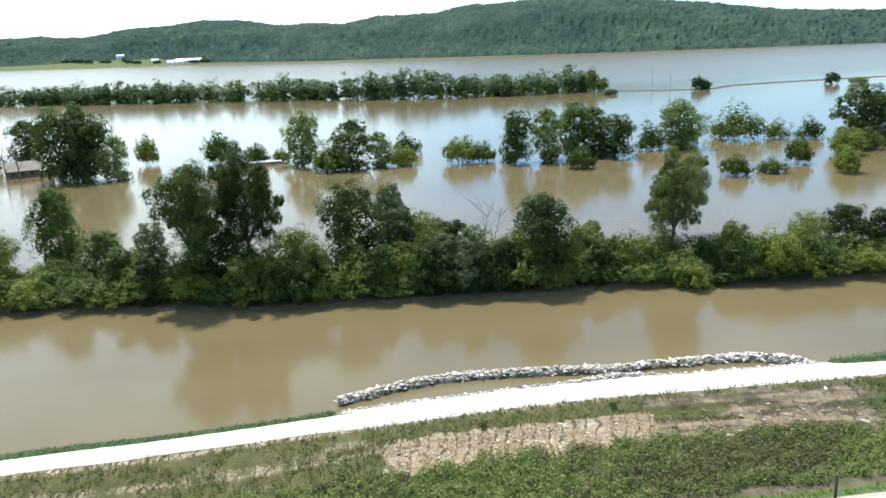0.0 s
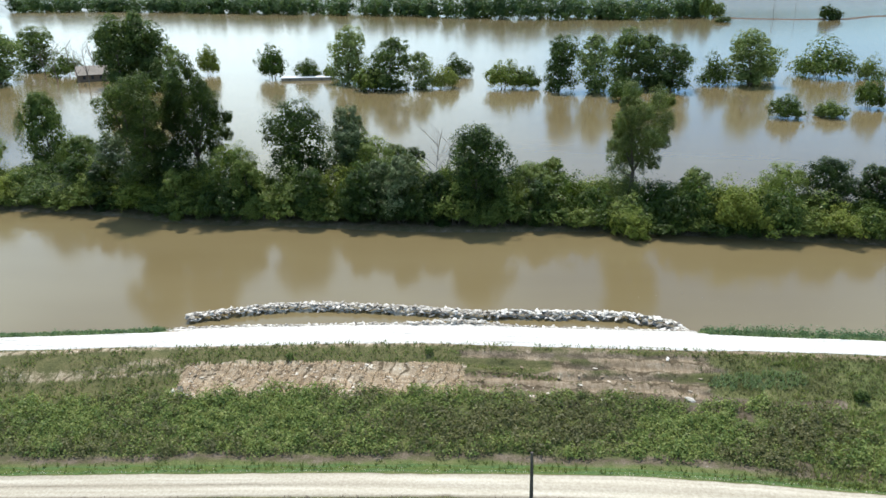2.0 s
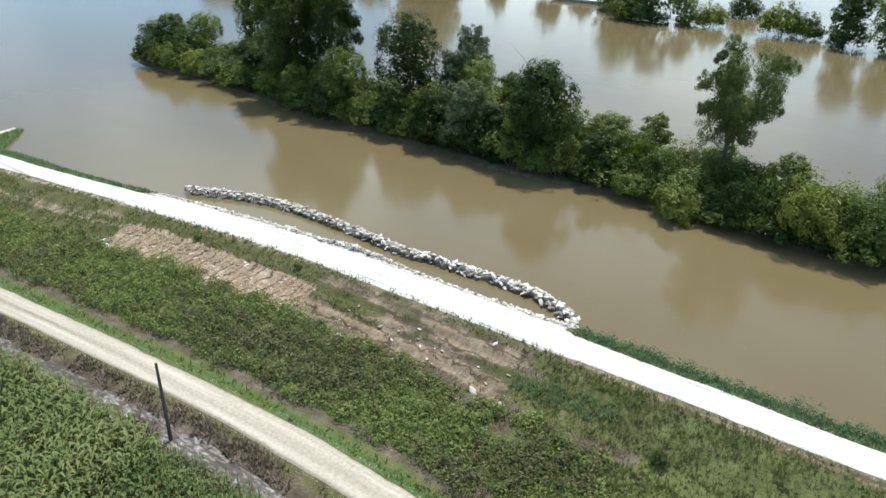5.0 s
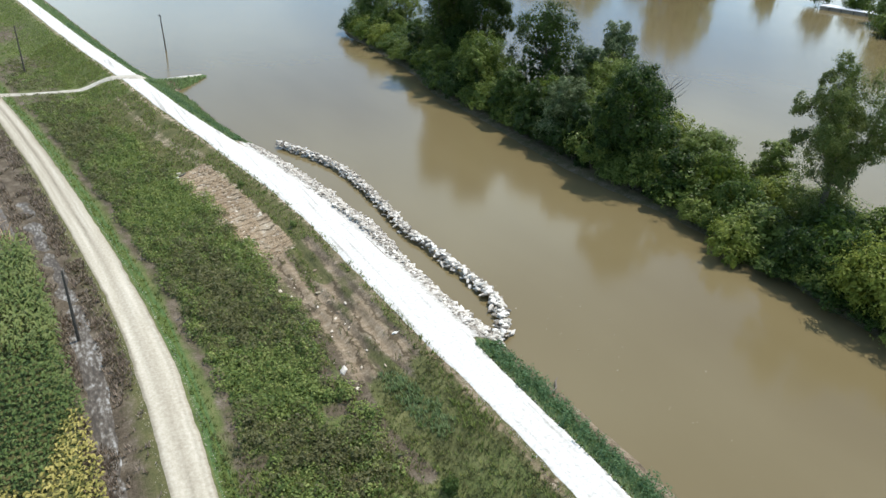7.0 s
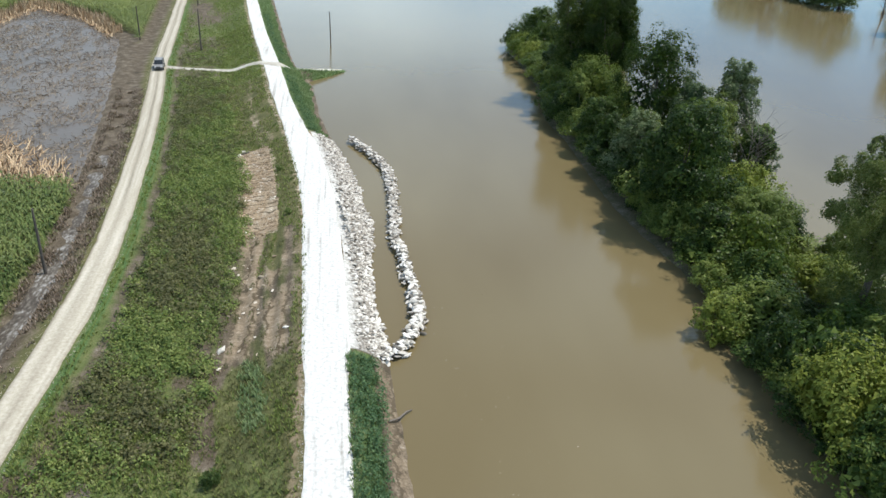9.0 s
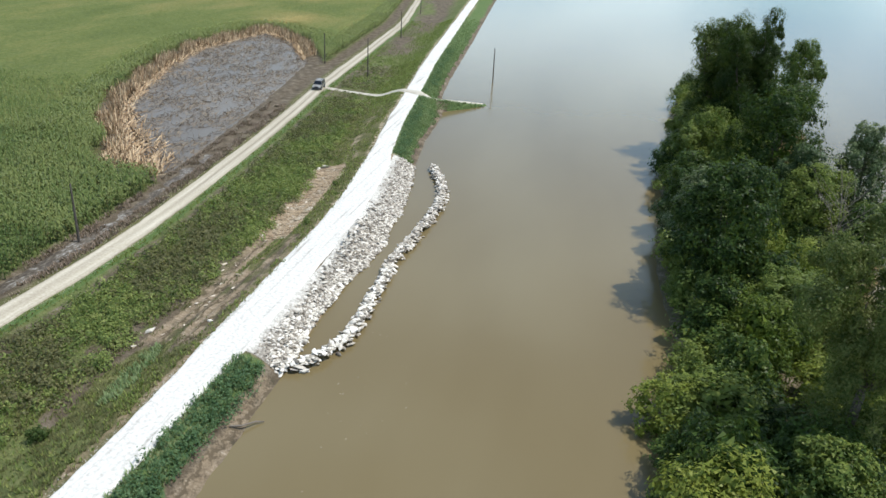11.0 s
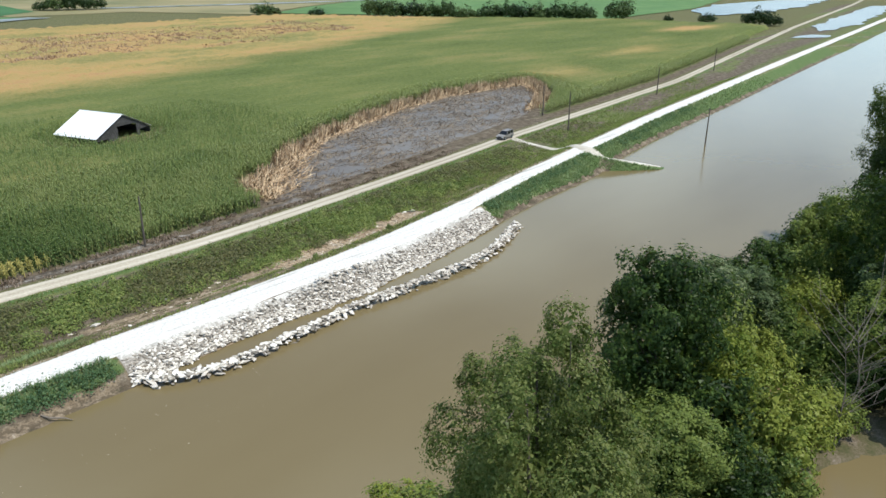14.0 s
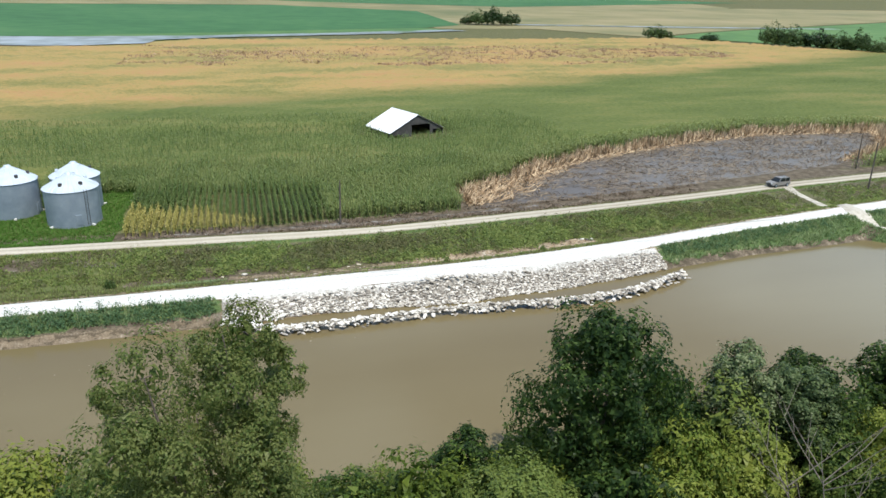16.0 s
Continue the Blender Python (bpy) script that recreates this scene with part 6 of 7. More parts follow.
def grain_bin():
    root = empty("grain_bin", 0, 0, 0)
    R, H, top = 3.95, 5.75, 7.75
    n = 64
    rings = 16
    for k in range(rings // 2):
        bm = bmesh.new()
        vs = []
        for q in range(5):
            z = H * (k + q / 4) / (rings // 2)
            rr = R + 0.006 * math.cos(q * math.pi)
            vs.append([bm.verts.new((math.cos(i * math.tau / n) * rr, math.sin(i * math.tau / n) * rr, z)) for i in range(n)])
        for a, b in zip(vs, vs[1:]):
            for i in range(n):
                bm.faces.new((a[i], a[(i + 1) % n], b[(i + 1) % n], b[i]))
        part("wall_sheet", bm, M_GALV, root, smooth=True)
    m = 28
    for s in range(m):
        a0, a1 = s * math.tau / m, (s + 1) * math.tau / m
        bm = bmesh.new()
        p = []
        for rr, z in ((R + 0.14, H - 0.06), (0.55, top)):
            row = []
            for u, lift in ((0.0, 0.05), (0.08, 0.0), (0.92, 0.0), (1.0, 0.05)):
                a = a0 + (a1 - a0) * u
                row.append(bm.verts.new((math.cos(a) * rr, math.sin(a) * rr, z + lift)))
            p.append(row)
        for i in range(3):
            bm.faces.new((p[0][i], p[0][i + 1], p[1][i + 1], p[1][i]))
        part("roof_sheet", bm, M_BIN_ROOF, root)
    bm = bmesh.new()
    bmesh.ops.create_cone(bm, cap_ends=True, segments=24, radius1=0.62, radius2=0.45, depth=0.3, matrix=Matrix.Translation((0, 0, top + 0.12)))
    part("cap", bm, M_BIN_ROOF, root)
    for a in (0.9, 2.0, 3.6, 5.2):
        bm = bmesh.new()
        box(bm, -0.22, 0.22, -0.22, 0.22, -0.1, 0.42, 0.04)
        bmesh.ops.transform(bm, matrix=Matrix.Translation((math.cos(a) * 2.7, math.sin(a) * 2.7, H + (top - H) * 0.36)) @ Matrix.Rotation(a, 4, 'Z'), verts=bm.verts)
        part("roof_vent", bm, M_DARK if a < 3 else M_BIN_ROOF, root)
    bm = bmesh.new()
    box(bm, -0.45, 0.45, 3.92, 4.04, 0.5, 2.1, 0.02)
    part("hatch_door", bm, M_GALV, root)
    lad = part("ladder", bmesh.new(), M_DARK, root)
    bm = bmesh.new()
    for x in (-0.2, 0.2):
        tube(bm, [(x - 1.4, 3.9, 0.4), (x - 1.4, 3.9, H + 0.2)], [0.03, 0.03], 6)
    for k in range(18):
        tube(bm, [(-1.6, 3.9, 0.5 + k * 0.3), (-1.2, 3.9, 0.5 + k * 0.3)], [0.015, 0.015], 5)
    bm.to_mesh(lad.data)
    bm.free()
    for k in range(4):
        a = k * math.tau / 4 + 0.5
        bm = bmesh.new()
        box(bm, -0.25, 0.25, -0.2, 0.2, 0.0, 0.3, 0.05)
        bmesh.ops.transform(bm, matrix=Matrix.Translation((math.cos(a) * 4.2, math.sin(a) * 4.2, 0)) @ Matrix.Rotation(a, 4, 'Z'), verts=bm.verts)
        part("footing", bm, M_GRAVEL, root)
    bm = bmesh.new()
    bmesh.ops.create_cone(bm, cap_ends=True, segments=48, radius1=4.1, radius2=4.05, depth=0.3, matrix=Matrix.Translation((0, 0, -0.1)))
    part("slab", bm, M_EARTH, root, "stained concrete base")
    return tagged(root, "round galvanised steel grain bin with conical roof", "grain bin", "grain bins beside the lane")


gb = grain_bin()
gb.matrix_basis = pose(53.35, 18.3, 0.25, 0, 0, 20)
copy_thing(gb, pose(63.4, 12.0, 0.25, 0, 0, 75))
copy_thing(gb, pose(54.3, 9.6, 0.2, 0, 0, 160) @ Matrix.Scale(0.96, 4))


def car_paint():
    m, nt, b = mat("silver_paint")
    n = noise_tex(nt, 3, 4, 0.6, ocoords(nt))
    nt.links.new(ramp(nt, n, [(0.3, (0.19, 0.175, 0.16)), (0.7, (0.27, 0.255, 0.235))]), b.inputs["Base Color"])
    b.inputs["Metallic"].default_value = 0.15
    b.inputs["Roughness"].default_value = 0.45
    b.inputs["Coat Weight"].default_value = 0.3
    return m


def glass_mat():
    m, nt, b = mat("tinted_glass")
    b.inputs["Base Color"].default_value = (0.01, 0.012, 0.014, 1)
    b.inputs["Roughness"].default_value = 0.06
    return m


def suv():
    """Silver sport utility vehicle; local x is forward."""
    paint, glass = car_paint(), glass_mat()
    root = empty("suv", -73.6, float(curve(-73.6, LANE)) + 0.1, float(height(-73.6, 21.4)) + 0.06, 8.0)

    def loft(name, sections, material, parent, label=""):
        bm = bmesh.new()
        rows = []
        for x, w0, z0, w1, z1 in sections:
            rows.append([bm.verts.new((x, y, z)) for y, z in ((-w0, z0), (-w1, z1), (w1, z1), (w0, z0))])
        for a, b in zip(rows, rows[1:]):
            for i in range(4):
                bm.faces.new((a[i], a[(i + 1) % 4], b[(i + 1) % 4], b[i]))
        bm.faces.new(rows[0][::-1])
        bm.faces.new(rows[-1])
        bmesh.ops.recalc_face_normals(bm, faces=bm.faces)
        bmesh.ops.bevel(bm, geom=bm.edges[:], offset=0.05, segments=2, affect='EDGES')
        return part(name, bm, material, parent, label)
    loft("body", [(-2.3, 0.86, 0.42, 0.86, 1.0), (-2.2, 0.93, 0.36, 0.92, 1.08), (0.9, 0.95, 0.34, 0.93, 1.06), (1.5, 0.94, 0.36, 0.9, 1.02), (2.25, 0.88, 0.4, 0.84, 0.92), (2.36, 0.82, 0.45, 0.78, 0.82)], paint, root)
    loft("cabin", [(-2.15, 0.86, 1.02, 0.72, 1.45), (-1.95, 0.87, 1.02, 0.74, 1.74), (0.1, 0.88, 1.02, 0.74, 1.76), (0.35, 0.88, 1.02, 0.74, 1.70), (1.15, 0.86, 1.02, 0.8, 1.06)], glass, root, "dark tinted cabin glass")
    loft("roof", [(-2.0, 0.74, 1.70, 0.70, 1.78), (0.2, 0.74, 1.72, 0.70, 1.80), (0.34, 0.72, 1.68, 0.68, 1.74)], paint, root)
    for y in (-0.45, 0.45):
        bm = bmesh.new()
        tube(bm, [(-1.8, y, 1.83), (0.0, y, 1.84)], [0.025, 0.025], 6)
        part("roof_rail", bm, M_DARK, root)
    for y in (-0.82, 0.82):
        for x0, x1 in ((0.75, 0.15), (-0.95, -0.95), (-2.0, -2.05)):
            bm = bmesh.new()
            tube(bm, [(x0, y * 1.06, 1.04), (x1, y * 0.94, 1.72)], [0.05, 0.05], 6)
            part("pillar", bm, paint, root)
    tyre_m = simple("rubber", [(0.3, (0.015, 0.015, 0.015)), (0.7, (0.035, 0.033, 0.03))], 4, 0.9, space=ocoords)
    for x in (-1.4, 1.45):
        for y in (-0.88, 0.88):
            bm = bmesh.new()
            bmesh.ops.create_cone(bm, cap_ends=True, segments=24, radius1=0.37, radius2=0.37, depth=0.25, matrix=Matrix.Translation((x, y, 0.36)) @ Matrix.Rotation(math.pi / 2, 4, 'X'))
            bmesh.ops.bevel(bm, geom=[e for e in bm.edges if len(e.link_faces[0].verts) != len(e.link_faces[1].verts)], offset=0.05, segments=2, affect='EDGES')
            wheel = part("wheel", bm, tyre_m, root, "black rubber tyre")
            bm = bmesh.new()
            bmesh.ops.create_cone(bm, cap_ends=True, segments=18, radius1=0.22, radius2=0.2, depth=0.27, matrix=Matrix.Translation((x, y, 0.36)) @ Matrix.Rotation(math.pi / 2, 4, 'X'))
            part("rim", bm, M_GALV, wheel)
    for y in (-0.62, 0.62):
        bm = bmesh.new()
        box(bm, 2.24, 2.35, y - 0.2, y + 0.2, 0.68, 0.84, 0.03)
        part("headlight", bm, M_ROOF, root, "clear headlight")
        bm = bmesh.new()
        box(bm, -2.34, -2.26, y - 0.12 + 0.15 * (1 if y > 0 else -1), y + 0.12 + 0.1 * (1 if y > 0 else -1), 0.75, 1.05, 0.02)
        part("tail_light", bm, simple("red_lens", [(0.3, (0.3, 0.02, 0.02)), (0.7, (0.4, 0.03, 0.03))], 3, 0.3, bumps=0), root, "red tail light")
        bm = bmesh.new()
        box(bm, 0.75, 0.95, y * 1.62 - 0.1, y * 1.62 + 0.1, 1.05, 1.22, 0.03)
        part("mirror", bm, M_DARK, root)
    bm = bmesh.new()
    box(bm, 2.3, 2.4, -0.4, 0.4, 0.55, 0.8, 0.02)
    part("grille", bm, M_DARK, root)
    bm = bmesh.new()
    box(bm, 2.24, 2.44, -0.86, 0.86, 0.36, 0.52, 0.04)
    part("bumper", bm, M_DARK, root)
    tagged(root, "silver sport utility vehicle driving on the gravel lane", "car")


suv()


def pole(x, y, h, leanx=0.0, arm=True):
    z = max(float(height(x, y)), -1.5)
    root = empty("utility_pole", x, y, z, 20)
    bm = bmesh.new()
    tube(bm, [(0, 0, -0.6), (leanx * 0.5, 0, h * 0.5), (leanx, 0, h)], [0.17, 0.14, 0.10], 10)
    part("pole", bm, M_POLE, root)
    if arm:
        bm = bmesh.new()
        box(bm, leanx - 0.55, leanx + 0.55, -0.15, -0.05, h - 0.42, h - 0.30)
        part("cross_arm", bm, M_POLE, root)
        for s in (-0.48, 0.0, 0.48):
            bm = bmesh.new()
            tube(bm, [(leanx + s, -0.1, h - 0.31 if s else h - 0.02), (leanx + s, -0.1, h - 0.12 if s else h + 0.16)], [0.04, 0.025], 8)
            part("insulator", bm, M_GALV, root)
    tagged(root, "bare dark wooden utility pole, slightly leaning", "utility pole", "utility poles")


pole(-100, 55.7, 9.4, -0.6)
pole(-89.6, 27.2, 9.2, 0.0, False)
pole(12.75, 27.4, 7.3, -0.1, False)
pole(-101, 11.6, 7.6, 0.1, False)
pole(-150, 17, 8.0, 0.1, False)
pole(-212, 6, 8.0, 0.0, False)


def flooded_house():
    root = empty("flooded_house", -159, 257, -1.2, 25)
    shingle = simple("tan_shingle", [(0.3, (0.22, 0.19, 0.155)), (0.7, (0.36, 0.32, 0.27))], 1.5, 0.9, space=ocoords)
    wall_m = simple("brown_siding", [(0.3, (0.15, 0.11, 0.08)), (0.7, (0.24, 0.18, 0.13))], 2, 0.9, space=ocoords)
    bm = bmesh.new()
    box(bm, -5.5, 5.5, -4, 4, 0, 3.9)
    v = [bm.verts.new(p) for p in ((-5.5, -4, 3.9), (-5.5, 4, 3.9), (-5.5, 0, 6.4), (5.5, -4, 3.9), (5.5, 4, 3.9), (5.5, 0, 6.4))]
    bm.faces.new((v[0], v[2], v[1]))
    bm.faces.new((v[3], v[4], v[5]))
    part("wall", bm, wall_m, root)
    for s in (-1, 1):
        bm = bmesh.new()
        p = [bm.verts.new(q) for q in ((-6, s * 4.6, 3.55), (6, s * 4.6, 3.55), (6, 0, 6.5), (-6, 0, 6.5), (-6, s * 4.6, 3.7), (6, s * 4.6, 3.7), (6, 0, 6.65), (-6, 0, 6.65))]
        for f in ((0, 1, 2, 3), (7, 6, 5, 4), (0, 4, 5, 1), (1, 5, 6, 2), (3, 2, 6, 7), (0, 3, 7, 4)):
            bm.faces.new([p[i] for i in f])
        bmesh.ops.recalc_face_normals(bm, faces=bm.faces)
        part("roof", bm, shingle, root)
    bm = bmesh.new()
    box(bm, 5.5, 9, -2.6, 2.6, 0, 3.0)
    part("annex", bm, wall_m, root)
    bm = bmesh.new()
    box(bm, 5.4, 9.4, -3, 3, 3.0, 3.15)
    part("annex_roof", bm, M_ROOF, root)
    for x in (-3, 0, 3):
        bm = bmesh.new()
        box(bm, x - 0.5, x + 0.5, -4.06, -3.98, 2.0, 3.3)
        part("window", bm, M_DARK, root)
    tagged(root, "brown house standing deep in flood water", "house")


flooded_house()


def drowned_shed():
    root = empty("drowned_shed", -74.6, 258.2, -0.8, 9)
    bm = bmesh.new()
    box(bm, -9, 9, -2, 2, 0, 1.75)
    part("wall", bm, simple("stone_wall", [(0.3, (0.2, 0.17, 0.13)), (0.7, (0.42, 0.37, 0.3))], 1.5, 0.9, space=ocoords), root)
    bm = bmesh.new()
    box(bm, -9.3, 9.3, -2.3, 2.3, 1.75, 2.0, 0.05)
    part("roof", bm, M_ROOF, root, "flat pale roof")
    for x in (-6, -2, 2, 6):
        bm = bmesh.new()
        box(bm, x - 0.12, x + 0.12, -2.12, -1.98, 0, 1.7)
        part("pier", bm, M_BOARD, root)
    tagged(root, "long low flat-roofed building almost under water", "building")


drowned_shed()


def dead_tree(x, y, h, seed, forks=7, spread=0.3):
    rng = np.random.default_rng(seed)
    z = max(float(height(x, y)), -1.2)
    root = empty("dead_tree", x, y, z, seed * 40)
    bm = bmesh.new()
    t = [(0, 0, -0.3), (0.04 * h * rng.normal(), 0.04 * h * rng.normal(), h * 0.5), (0.06 * h * rng.normal(), 0.06 * h * rng.normal(), h)]
    big = 2.4 if 200 < y < 300 else 1.0
    tube(bm, t, [(h * 0.007 + 0.02) * big, (h * 0.004 + 0.01) * big, 0.012 * big], 6)
    part("trunk", bm, M_DEADWOOD, root)
    for k in range(forks if big > 1 else forks + 7):
        f = 0.25 + 0.65 * rng.random()
        p = Vector(t[0]).lerp(Vector(t[1]), min(1, f * 2)) if f < 0.5 else Vector(t[1]).lerp(Vector(t[2]), f * 2 - 1)
        a = rng.random() * math.tau
        L = h * spread * (0.5 + rng.random())
        q = p + Vector((math.cos(a) * L * 0.8, math.sin(a) * L * 0.8, L * 0.75))
        bm = bmesh.new()
        for f2 in (0.35, 0.6, 0.8):
            w = p.lerp(q, f2)
            a2 = a + rng.normal() * 1.2
            e = w + Vector((math.cos(a2), math.sin(a2), 0.9)) * (L * 0.3 * (0.5 + rng.random()))
            tube(bm, [w, w.lerp(e, 0.5) + Vector((0, 0, 0.04 * L)), e], [0.018 * big, 0.012 * big, 0.005 * big], 4)
        tube(bm, [p, p.lerp(q, 0.5) + Vector((0.1 * rng.normal(), 0.1 * rng.normal(), 0)), q], [0.035 * big, 0.022 * big, 0.008 * big], 5)
        part("branch", bm, M_DEADWOOD, root)
    tagged(root, "bare grey dead tree standing in water", "dead tree", "dead trees")


for i, (x, y, h) in enumerate([(-5.5, 112, 12), (-4, 112, 11), (-152, 262, 14), (-168, 272, 13), (-175, 266, 15), (-146, 256, 12), (-180, 258, 13), (-160, 249, 13), (-155, 247, 15), (-171, 252, 14),
                               (67, 192, 7), (77, 190, 6), (84, 191, 4), (170, 539, 20), (184, 540, 18), (131, 262, 7)]):
    dead_tree(x, y, h, i + 1, 8 if h < 16 else 3, 0.32 if h < 16 else 0.1)


# ---- far things ----
far_tree = kind(build_bush("field_tree", 71, 10, 6, 0.8, 22, M_LEAF_HEDGE, "dark hedgerow tree far across the fields", category="tree"), 10, 6)
place(far_tree, [(-302, -262, 13, 9), (-296, -272, 14, 8), (-310, -250, 12, 9), (-318, -240, 11, 9), (-318, -228, 13, 8), (-325, -216, 9, 7), (-336, -204, 11, 8), (-343, -196, 12, 8), (-350, -188, 11, 8), (-358, -180, 11, 8),
                 (-366, -172, 12, 8), (-372, -163, 11, 8), (-377, -158, 10, 7), (-390, -140, 15, 9), (-249, -330, 9, 9), (-270, -300, 6, 6), (-180, -474, 15, 9), (-168, -478, 12, 9), (-192, -470, 11, 8), (-160, -482, 8, 6),
                 (-1240, 3110, 22, 16), (-1290, 3170, 20, 14), (-1130, 3020, 18, 12), (-1340, 3240, 22, 18), (-1080, 3060, 16, 12), (-960, 2830, 16, 14), (-1010, 2900, 18, 15), (-1180, 3090, 16, 14), (-880, 2800, 15, 13), (-1420, 3330, 20, 18), (-720, 2700, 16, 15), (-690, 2720, 18, 16), (-402, -112, 5, 3), (-420, -94, 6, 6), (-416, -62, 11, 8), (-424, -56, 8, 6)], "hedgerow trees across the fields")
spit_bush = kind(build_bush("spit_bush", 75, 10, 6, 1.2, 12, M_LEAF, "green bush on a drowned sand spit"), 10, 6)
place(spit_bush, [(202, 533, 11, 5), (208, 535, 8, 4), (305, 533, 10, 5), (319, 523, 6, 6), (133, 520, 5, 5), (137, 562, 12, 5), (128, 556, 20, 4)], "bushes on the spit")


def spit():
    bm = bmesh.new()
    line = [(134, 560), (160, 545), (185, 537), (215, 536), (240, 560), (300, 575), (365, 585), (480, 600)]
    rows = []
    for i, (x, y) in enumerate(line):
        w = 3.0 + 1.5 * (i % 2)
        rows.append([bm.verts.new((x + dx, y + s * w, z)) for s, z, dx in ((-1, -0.3, 0), (-0.4, 0.5, 1), (0.4, 0.6, 0), (1, -0.3, 1))])
    for a, b in zip(rows, rows[1:]):
        for i in range(3):
            bm.faces.new((a[i], b[i], b[i + 1], a[i + 1]))
    ob = part("mud_spit", bm, simple("wet_mud", [(0.3, (0.05, 0.04, 0.03)), (0.7, (0.11, 0.085, 0.065))], 0.4, 0.8), smooth=True)
    tagged(ob, "narrow brown mud spit across the river", "spit", kind="structure")


spit()


def far_building(x, y, z, w, d, h, rz, roof, label):
    root = empty("farm_building", x, y, z, rz)
    bm = bmesh.new()
    box(bm, -w / 2, w / 2, -d / 2, d / 2, -6, h)
    part("wall", bm, M_ROOF, root)
    bm = bmesh.new()
    p = [bm.verts.new(q) for q in ((-w / 2 - 1, -d / 2 - 1, h), (w / 2 + 1, -d / 2 - 1, h), (w / 2 + 1, d / 2 + 1, h), (-w / 2 - 1, d / 2 + 1, h), (-w / 2 - 1, 0, h + d * 0.28), (w / 2 + 1, 0, h + d * 0.28))]
    for f in ((0, 1, 5, 4), (2, 3, 4, 5), (0, 4, 3), (1, 2, 5), (3, 2, 1, 0)):
        bm.faces.new([p[i] for i in f])
    part("roof", bm, roof, root)
    for k in range(3):
        bm = bmesh.new()
        box(bm, -w * 0.35 + k * w * 0.3, -w * 0.25 + k * w * 0.3, -d / 2 - 0.3, -d / 2 - 0.05, h * 0.3, h * 0.75)
        part("window", bm, M_DARK, root)
    tagged(root, label, "farm building", "farm across the river")


far_building(-765, 2790, 6, 88, 22, 9, 18, M_ROOF, "long white barn on the far river bank")
far_building(-800, 2745, 4, 52, 24, 7, 10, M_ROOF, "white barn near the far shore")
far_building(-905, 2860, 7, 24, 16, 12, 30, M_ROOF, "white farmhouse on the far bank")
far_building(-860, 2840, 6, 16, 12, 9, 0, M_BOARD, "grey shed on the far bank")
far_building(-1180, 3300, 25, 30, 16, 14, 10, M_ROOF, "white house below the hills")
far_building(-640, -1300, 0, 9, 9, 7, 0, M_ROOF, "white farm building far across the plain")
far_building(-665, -1300, 0, 9, 9, 7, 0, M_ROOF, "white farm building far across the plain")
far_building(-690, -1300, 0, 9, 9, 7, 0, M_ROOF, "white farm building far across the plain")


# ---- small things ----
def loose_rock(x, y, s, lab="pale limestone block lying in the grass"):
    ob = new("loose_rock", STONES[int(abs(x * 7)) % 10])
    ob.matrix_basis = pose(x, y, float(height(x, y)) + 0.15 * s, 10, 5, x * 50) @ Matrix.Scale(s, 4)
    tagged(ob, lab, "rock", "loose blocks on the levee")


for x, y, s in [(27.9, 46.9, 0.75), (26.5, 52.4, 0.45), (-22.9, 43.6, 0.9), (-23.6, 43.2, 0.7), (-22.2, 42.9, 0.6), (19.5, 46.2, 0.5), (20.5, 46.0, 0.45), (-14, 44.2, 0.4), (4, 46.5, 0.4), (-31.3, 57.3, 0.5)]:
    loose_rock(x, y, s)


weed_plant = kind(build_bush("weed_plant", 90, 1.3, 0.8, 0.13, 26, M_LEAF_FLOOD, "tall green weed on the levee bank", category="weed", masses=5, subs=12), 1.3, 0.8)
place(weed_plant, [(44.1, 48.3, 1.4, 0.75), (1.6, 51.3, 1.0, 0.45), (-13.1, 49.2, 0.9, 0.45)], "tall weeds on the levee")


def drift_log():
    bm = bmesh.new()
    tube(bm, [(38.6, 60.9, 0.5), (38.2, 61.7, 0.42), (37.2, 62.4, 0.25), (36.8, 62.9, 0.1)], [0.09, 0.08, 0.07, 0.04], 7)
    ob = part("drift_log", bm, M_DEADWOOD)
    tagged(ob, "bleached driftwood stick on the muddy bank", "driftwood")


drift_log()


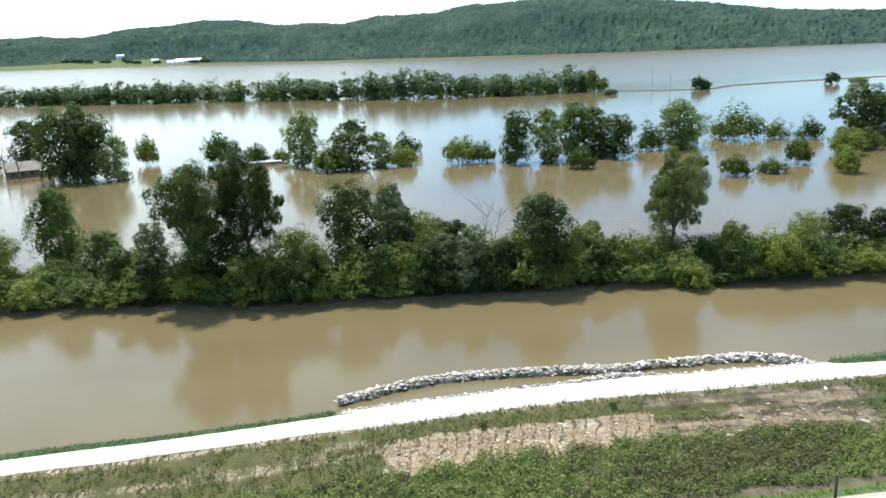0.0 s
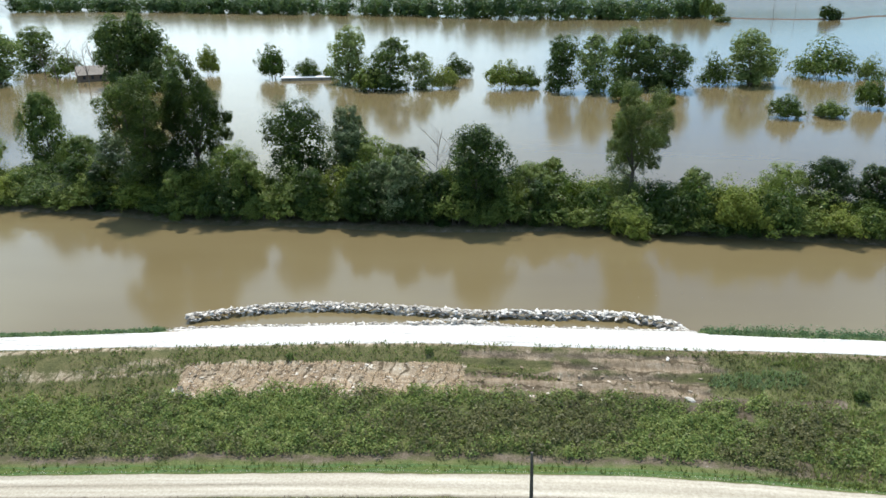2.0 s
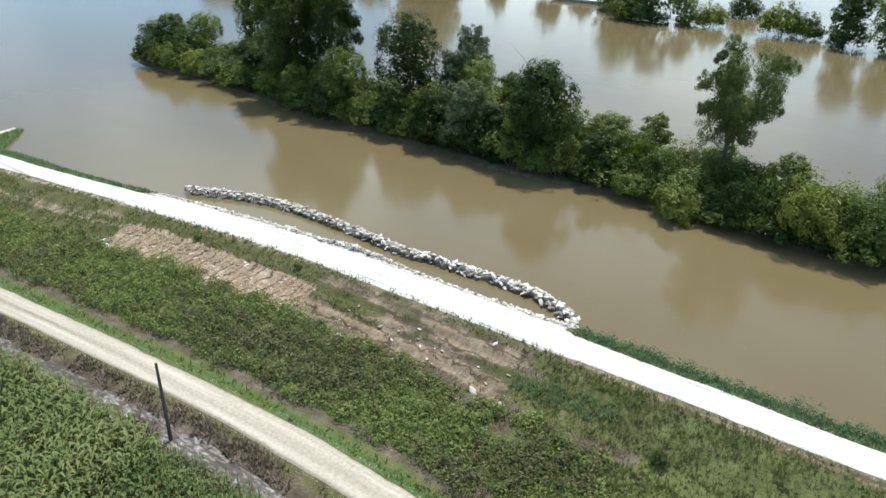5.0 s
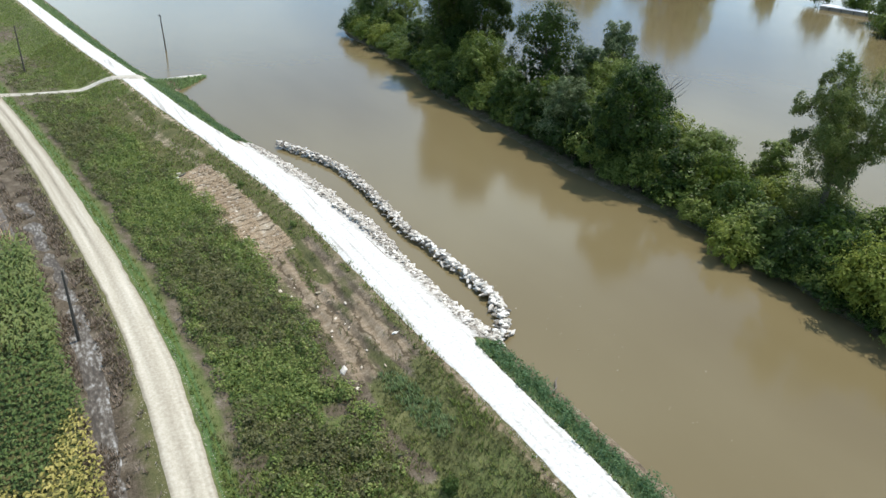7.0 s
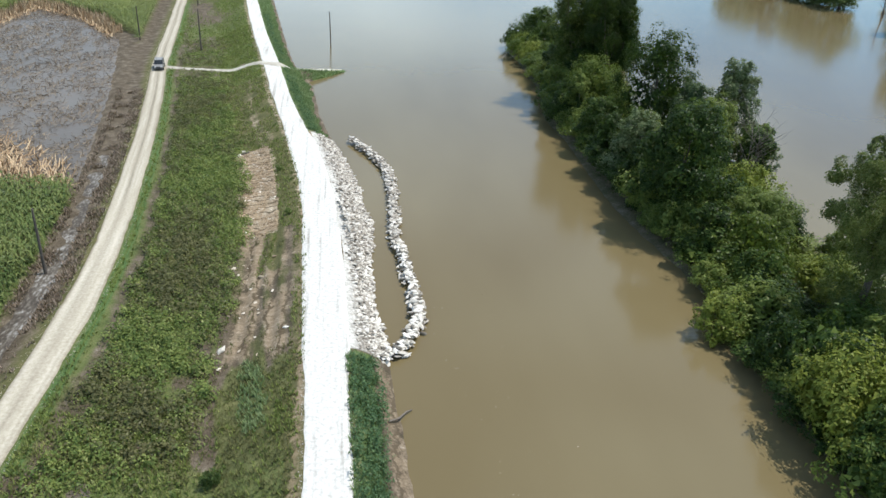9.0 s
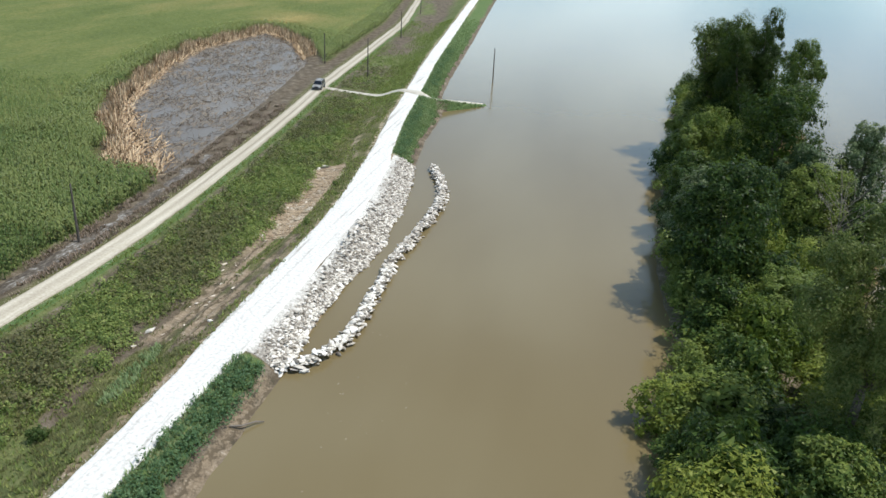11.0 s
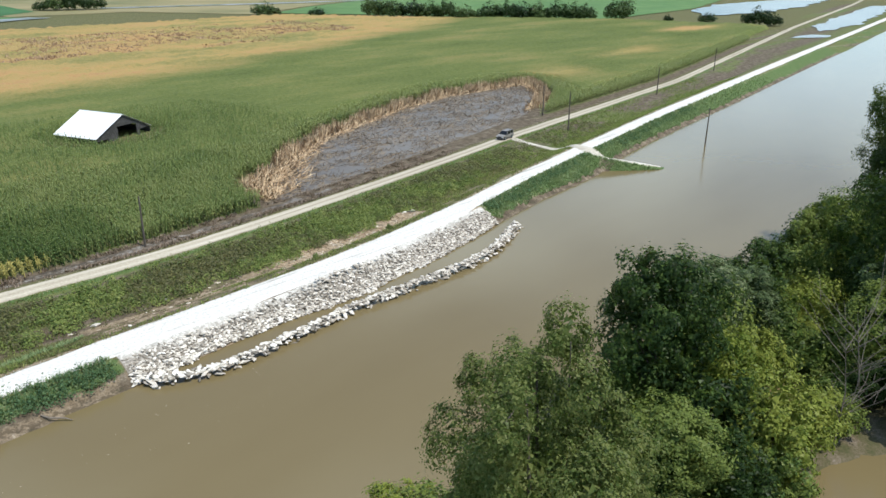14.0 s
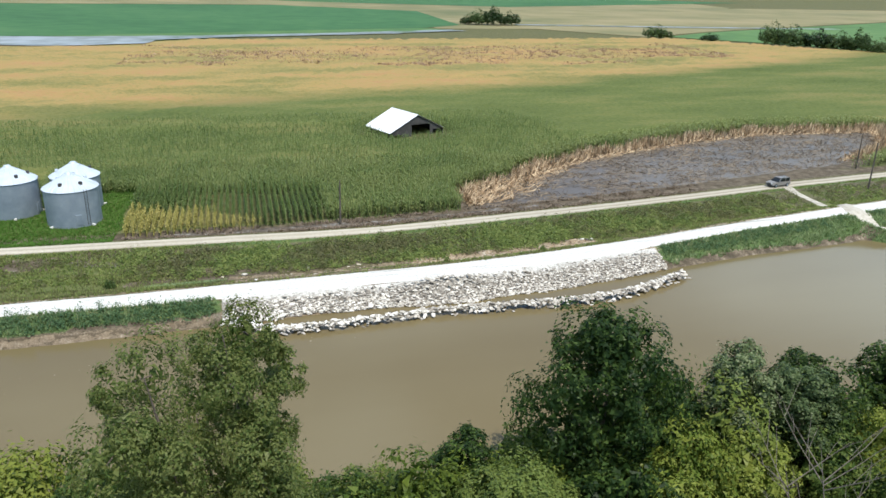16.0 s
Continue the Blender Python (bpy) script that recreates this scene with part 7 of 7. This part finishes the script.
def clods():
    """Lumps of broken earth and straw on the dozed bank."""
    rng = np.random.default_rng(88)
    x, y = scatter(5200, -25, 31, 40, 53, rng)
    d = y - curve(x, CREST)
    keep = (d < -5) & (d > -9.8) & (x > -23.4) & ((x < 6) | (rng.random(len(x)) < 0.12))
    x, y = x[keep], y[keep]
    z = height(x, y)
    V, F, k = [], [], 0
    for i in range(len(x)):
        src = STONES[i % 10]
        s = 0.07 + 0.42 * rng.random() ** 2.6
        a = rng.random() * 6.28
        for v in src.vertices:
            V.append((x[i] + (v.co.x * math.cos(a) - v.co.y * math.sin(a)) * s, y[i] + (v.co.x * math.sin(a) + v.co.y * math.cos(a)) * s, z[i] + v.co.z * s * 0.7 + 0.03))
        F += [[k + q for q in p.vertices] for p in src.polygons]
        k += len(src.vertices)
    ob = mesh_of("clods", V, F, M_CLOD)
    tagged(ob, "pale clods and straw lumps on the bare bank", "clods", kind="stuff")


M_CLOD = simple("clod", [(0.3, (0.20, 0.15, 0.10)), (0.5, (0.37, 0.30, 0.215)), (0.72, (0.66, 0.60, 0.50))], 1.5, 0.95, island=True)
clods()


def straw_mat():
    """Loose straw strewn over the bare bank, most of it lying up and down the slope."""
    rng = np.random.default_rng(93)
    x, y = scatter(26000, -25, 6, 40, 54, rng)
    d = y - curve(x, CREST)
    n = field_noise(x, y, 0.5, 17.0)
    keep = (x > -23.6) & (x < 5.6) & (d < -4.9) & (d > -9.4) & (n > -0.2)
    x, y = x[keep], y[keep]
    m = len(x)
    a = math.pi / 2 + 0.7 * rng.normal(size=m)
    L = rng.uniform(0.1, 0.36, m)
    w = rng.uniform(0.008, 0.022, m)
    o = np.stack([np.cos(a), np.sin(a)], -1)
    ends = []
    for s_ in (-0.5, 0.5):
        px, py = x + o[:, 0] * L * s_, y + o[:, 1] * L * s_
        pz = height(px, py) + 0.08 + 0.06 * rng.random(m)
        for q in (-1, 1):
            ends.append(np.stack([px - o[:, 1] * w * q, py + o[:, 0] * w * q, pz], -1))
    V = np.stack([ends[0], ends[1], ends[3], ends[2]], 1).reshape(-1, 3)
    tagged(mesh_of("straw", V, np.arange(len(V)).reshape(-1, 4), M_STRAW), "dull straw scattered on the bare bank", "straw", kind="stuff")


straw_mat()


def water_flecks():
    """Small pale flecks on the water past the end of the berm."""
    rng = np.random.default_rng(77)
    n = 70
    u = rng.random(n)
    x, y = 20 + 32 * u + rng.normal(size=n) * 3, 65.5 + 6 * rng.random(n) + rng.normal(size=n) * 2.0
    near = (y > curve(x, CREST) + 10)
    x, y = x[near], y[near]
    V, F = leaves(np.stack([x, y, 0.02 + 0 * x], -1), rng.uniform(0.05, 0.14, len(x)), rng, flat=0.97, long=1.3)
    V[:, 2] = np.clip(V[:, 2], 0.005, 0.05)
    tagged(mesh_of("water_flecks", V, F, M_CLOD), "small pale flecks on the flood water", "debris", kind="stuff")


water_flecks()
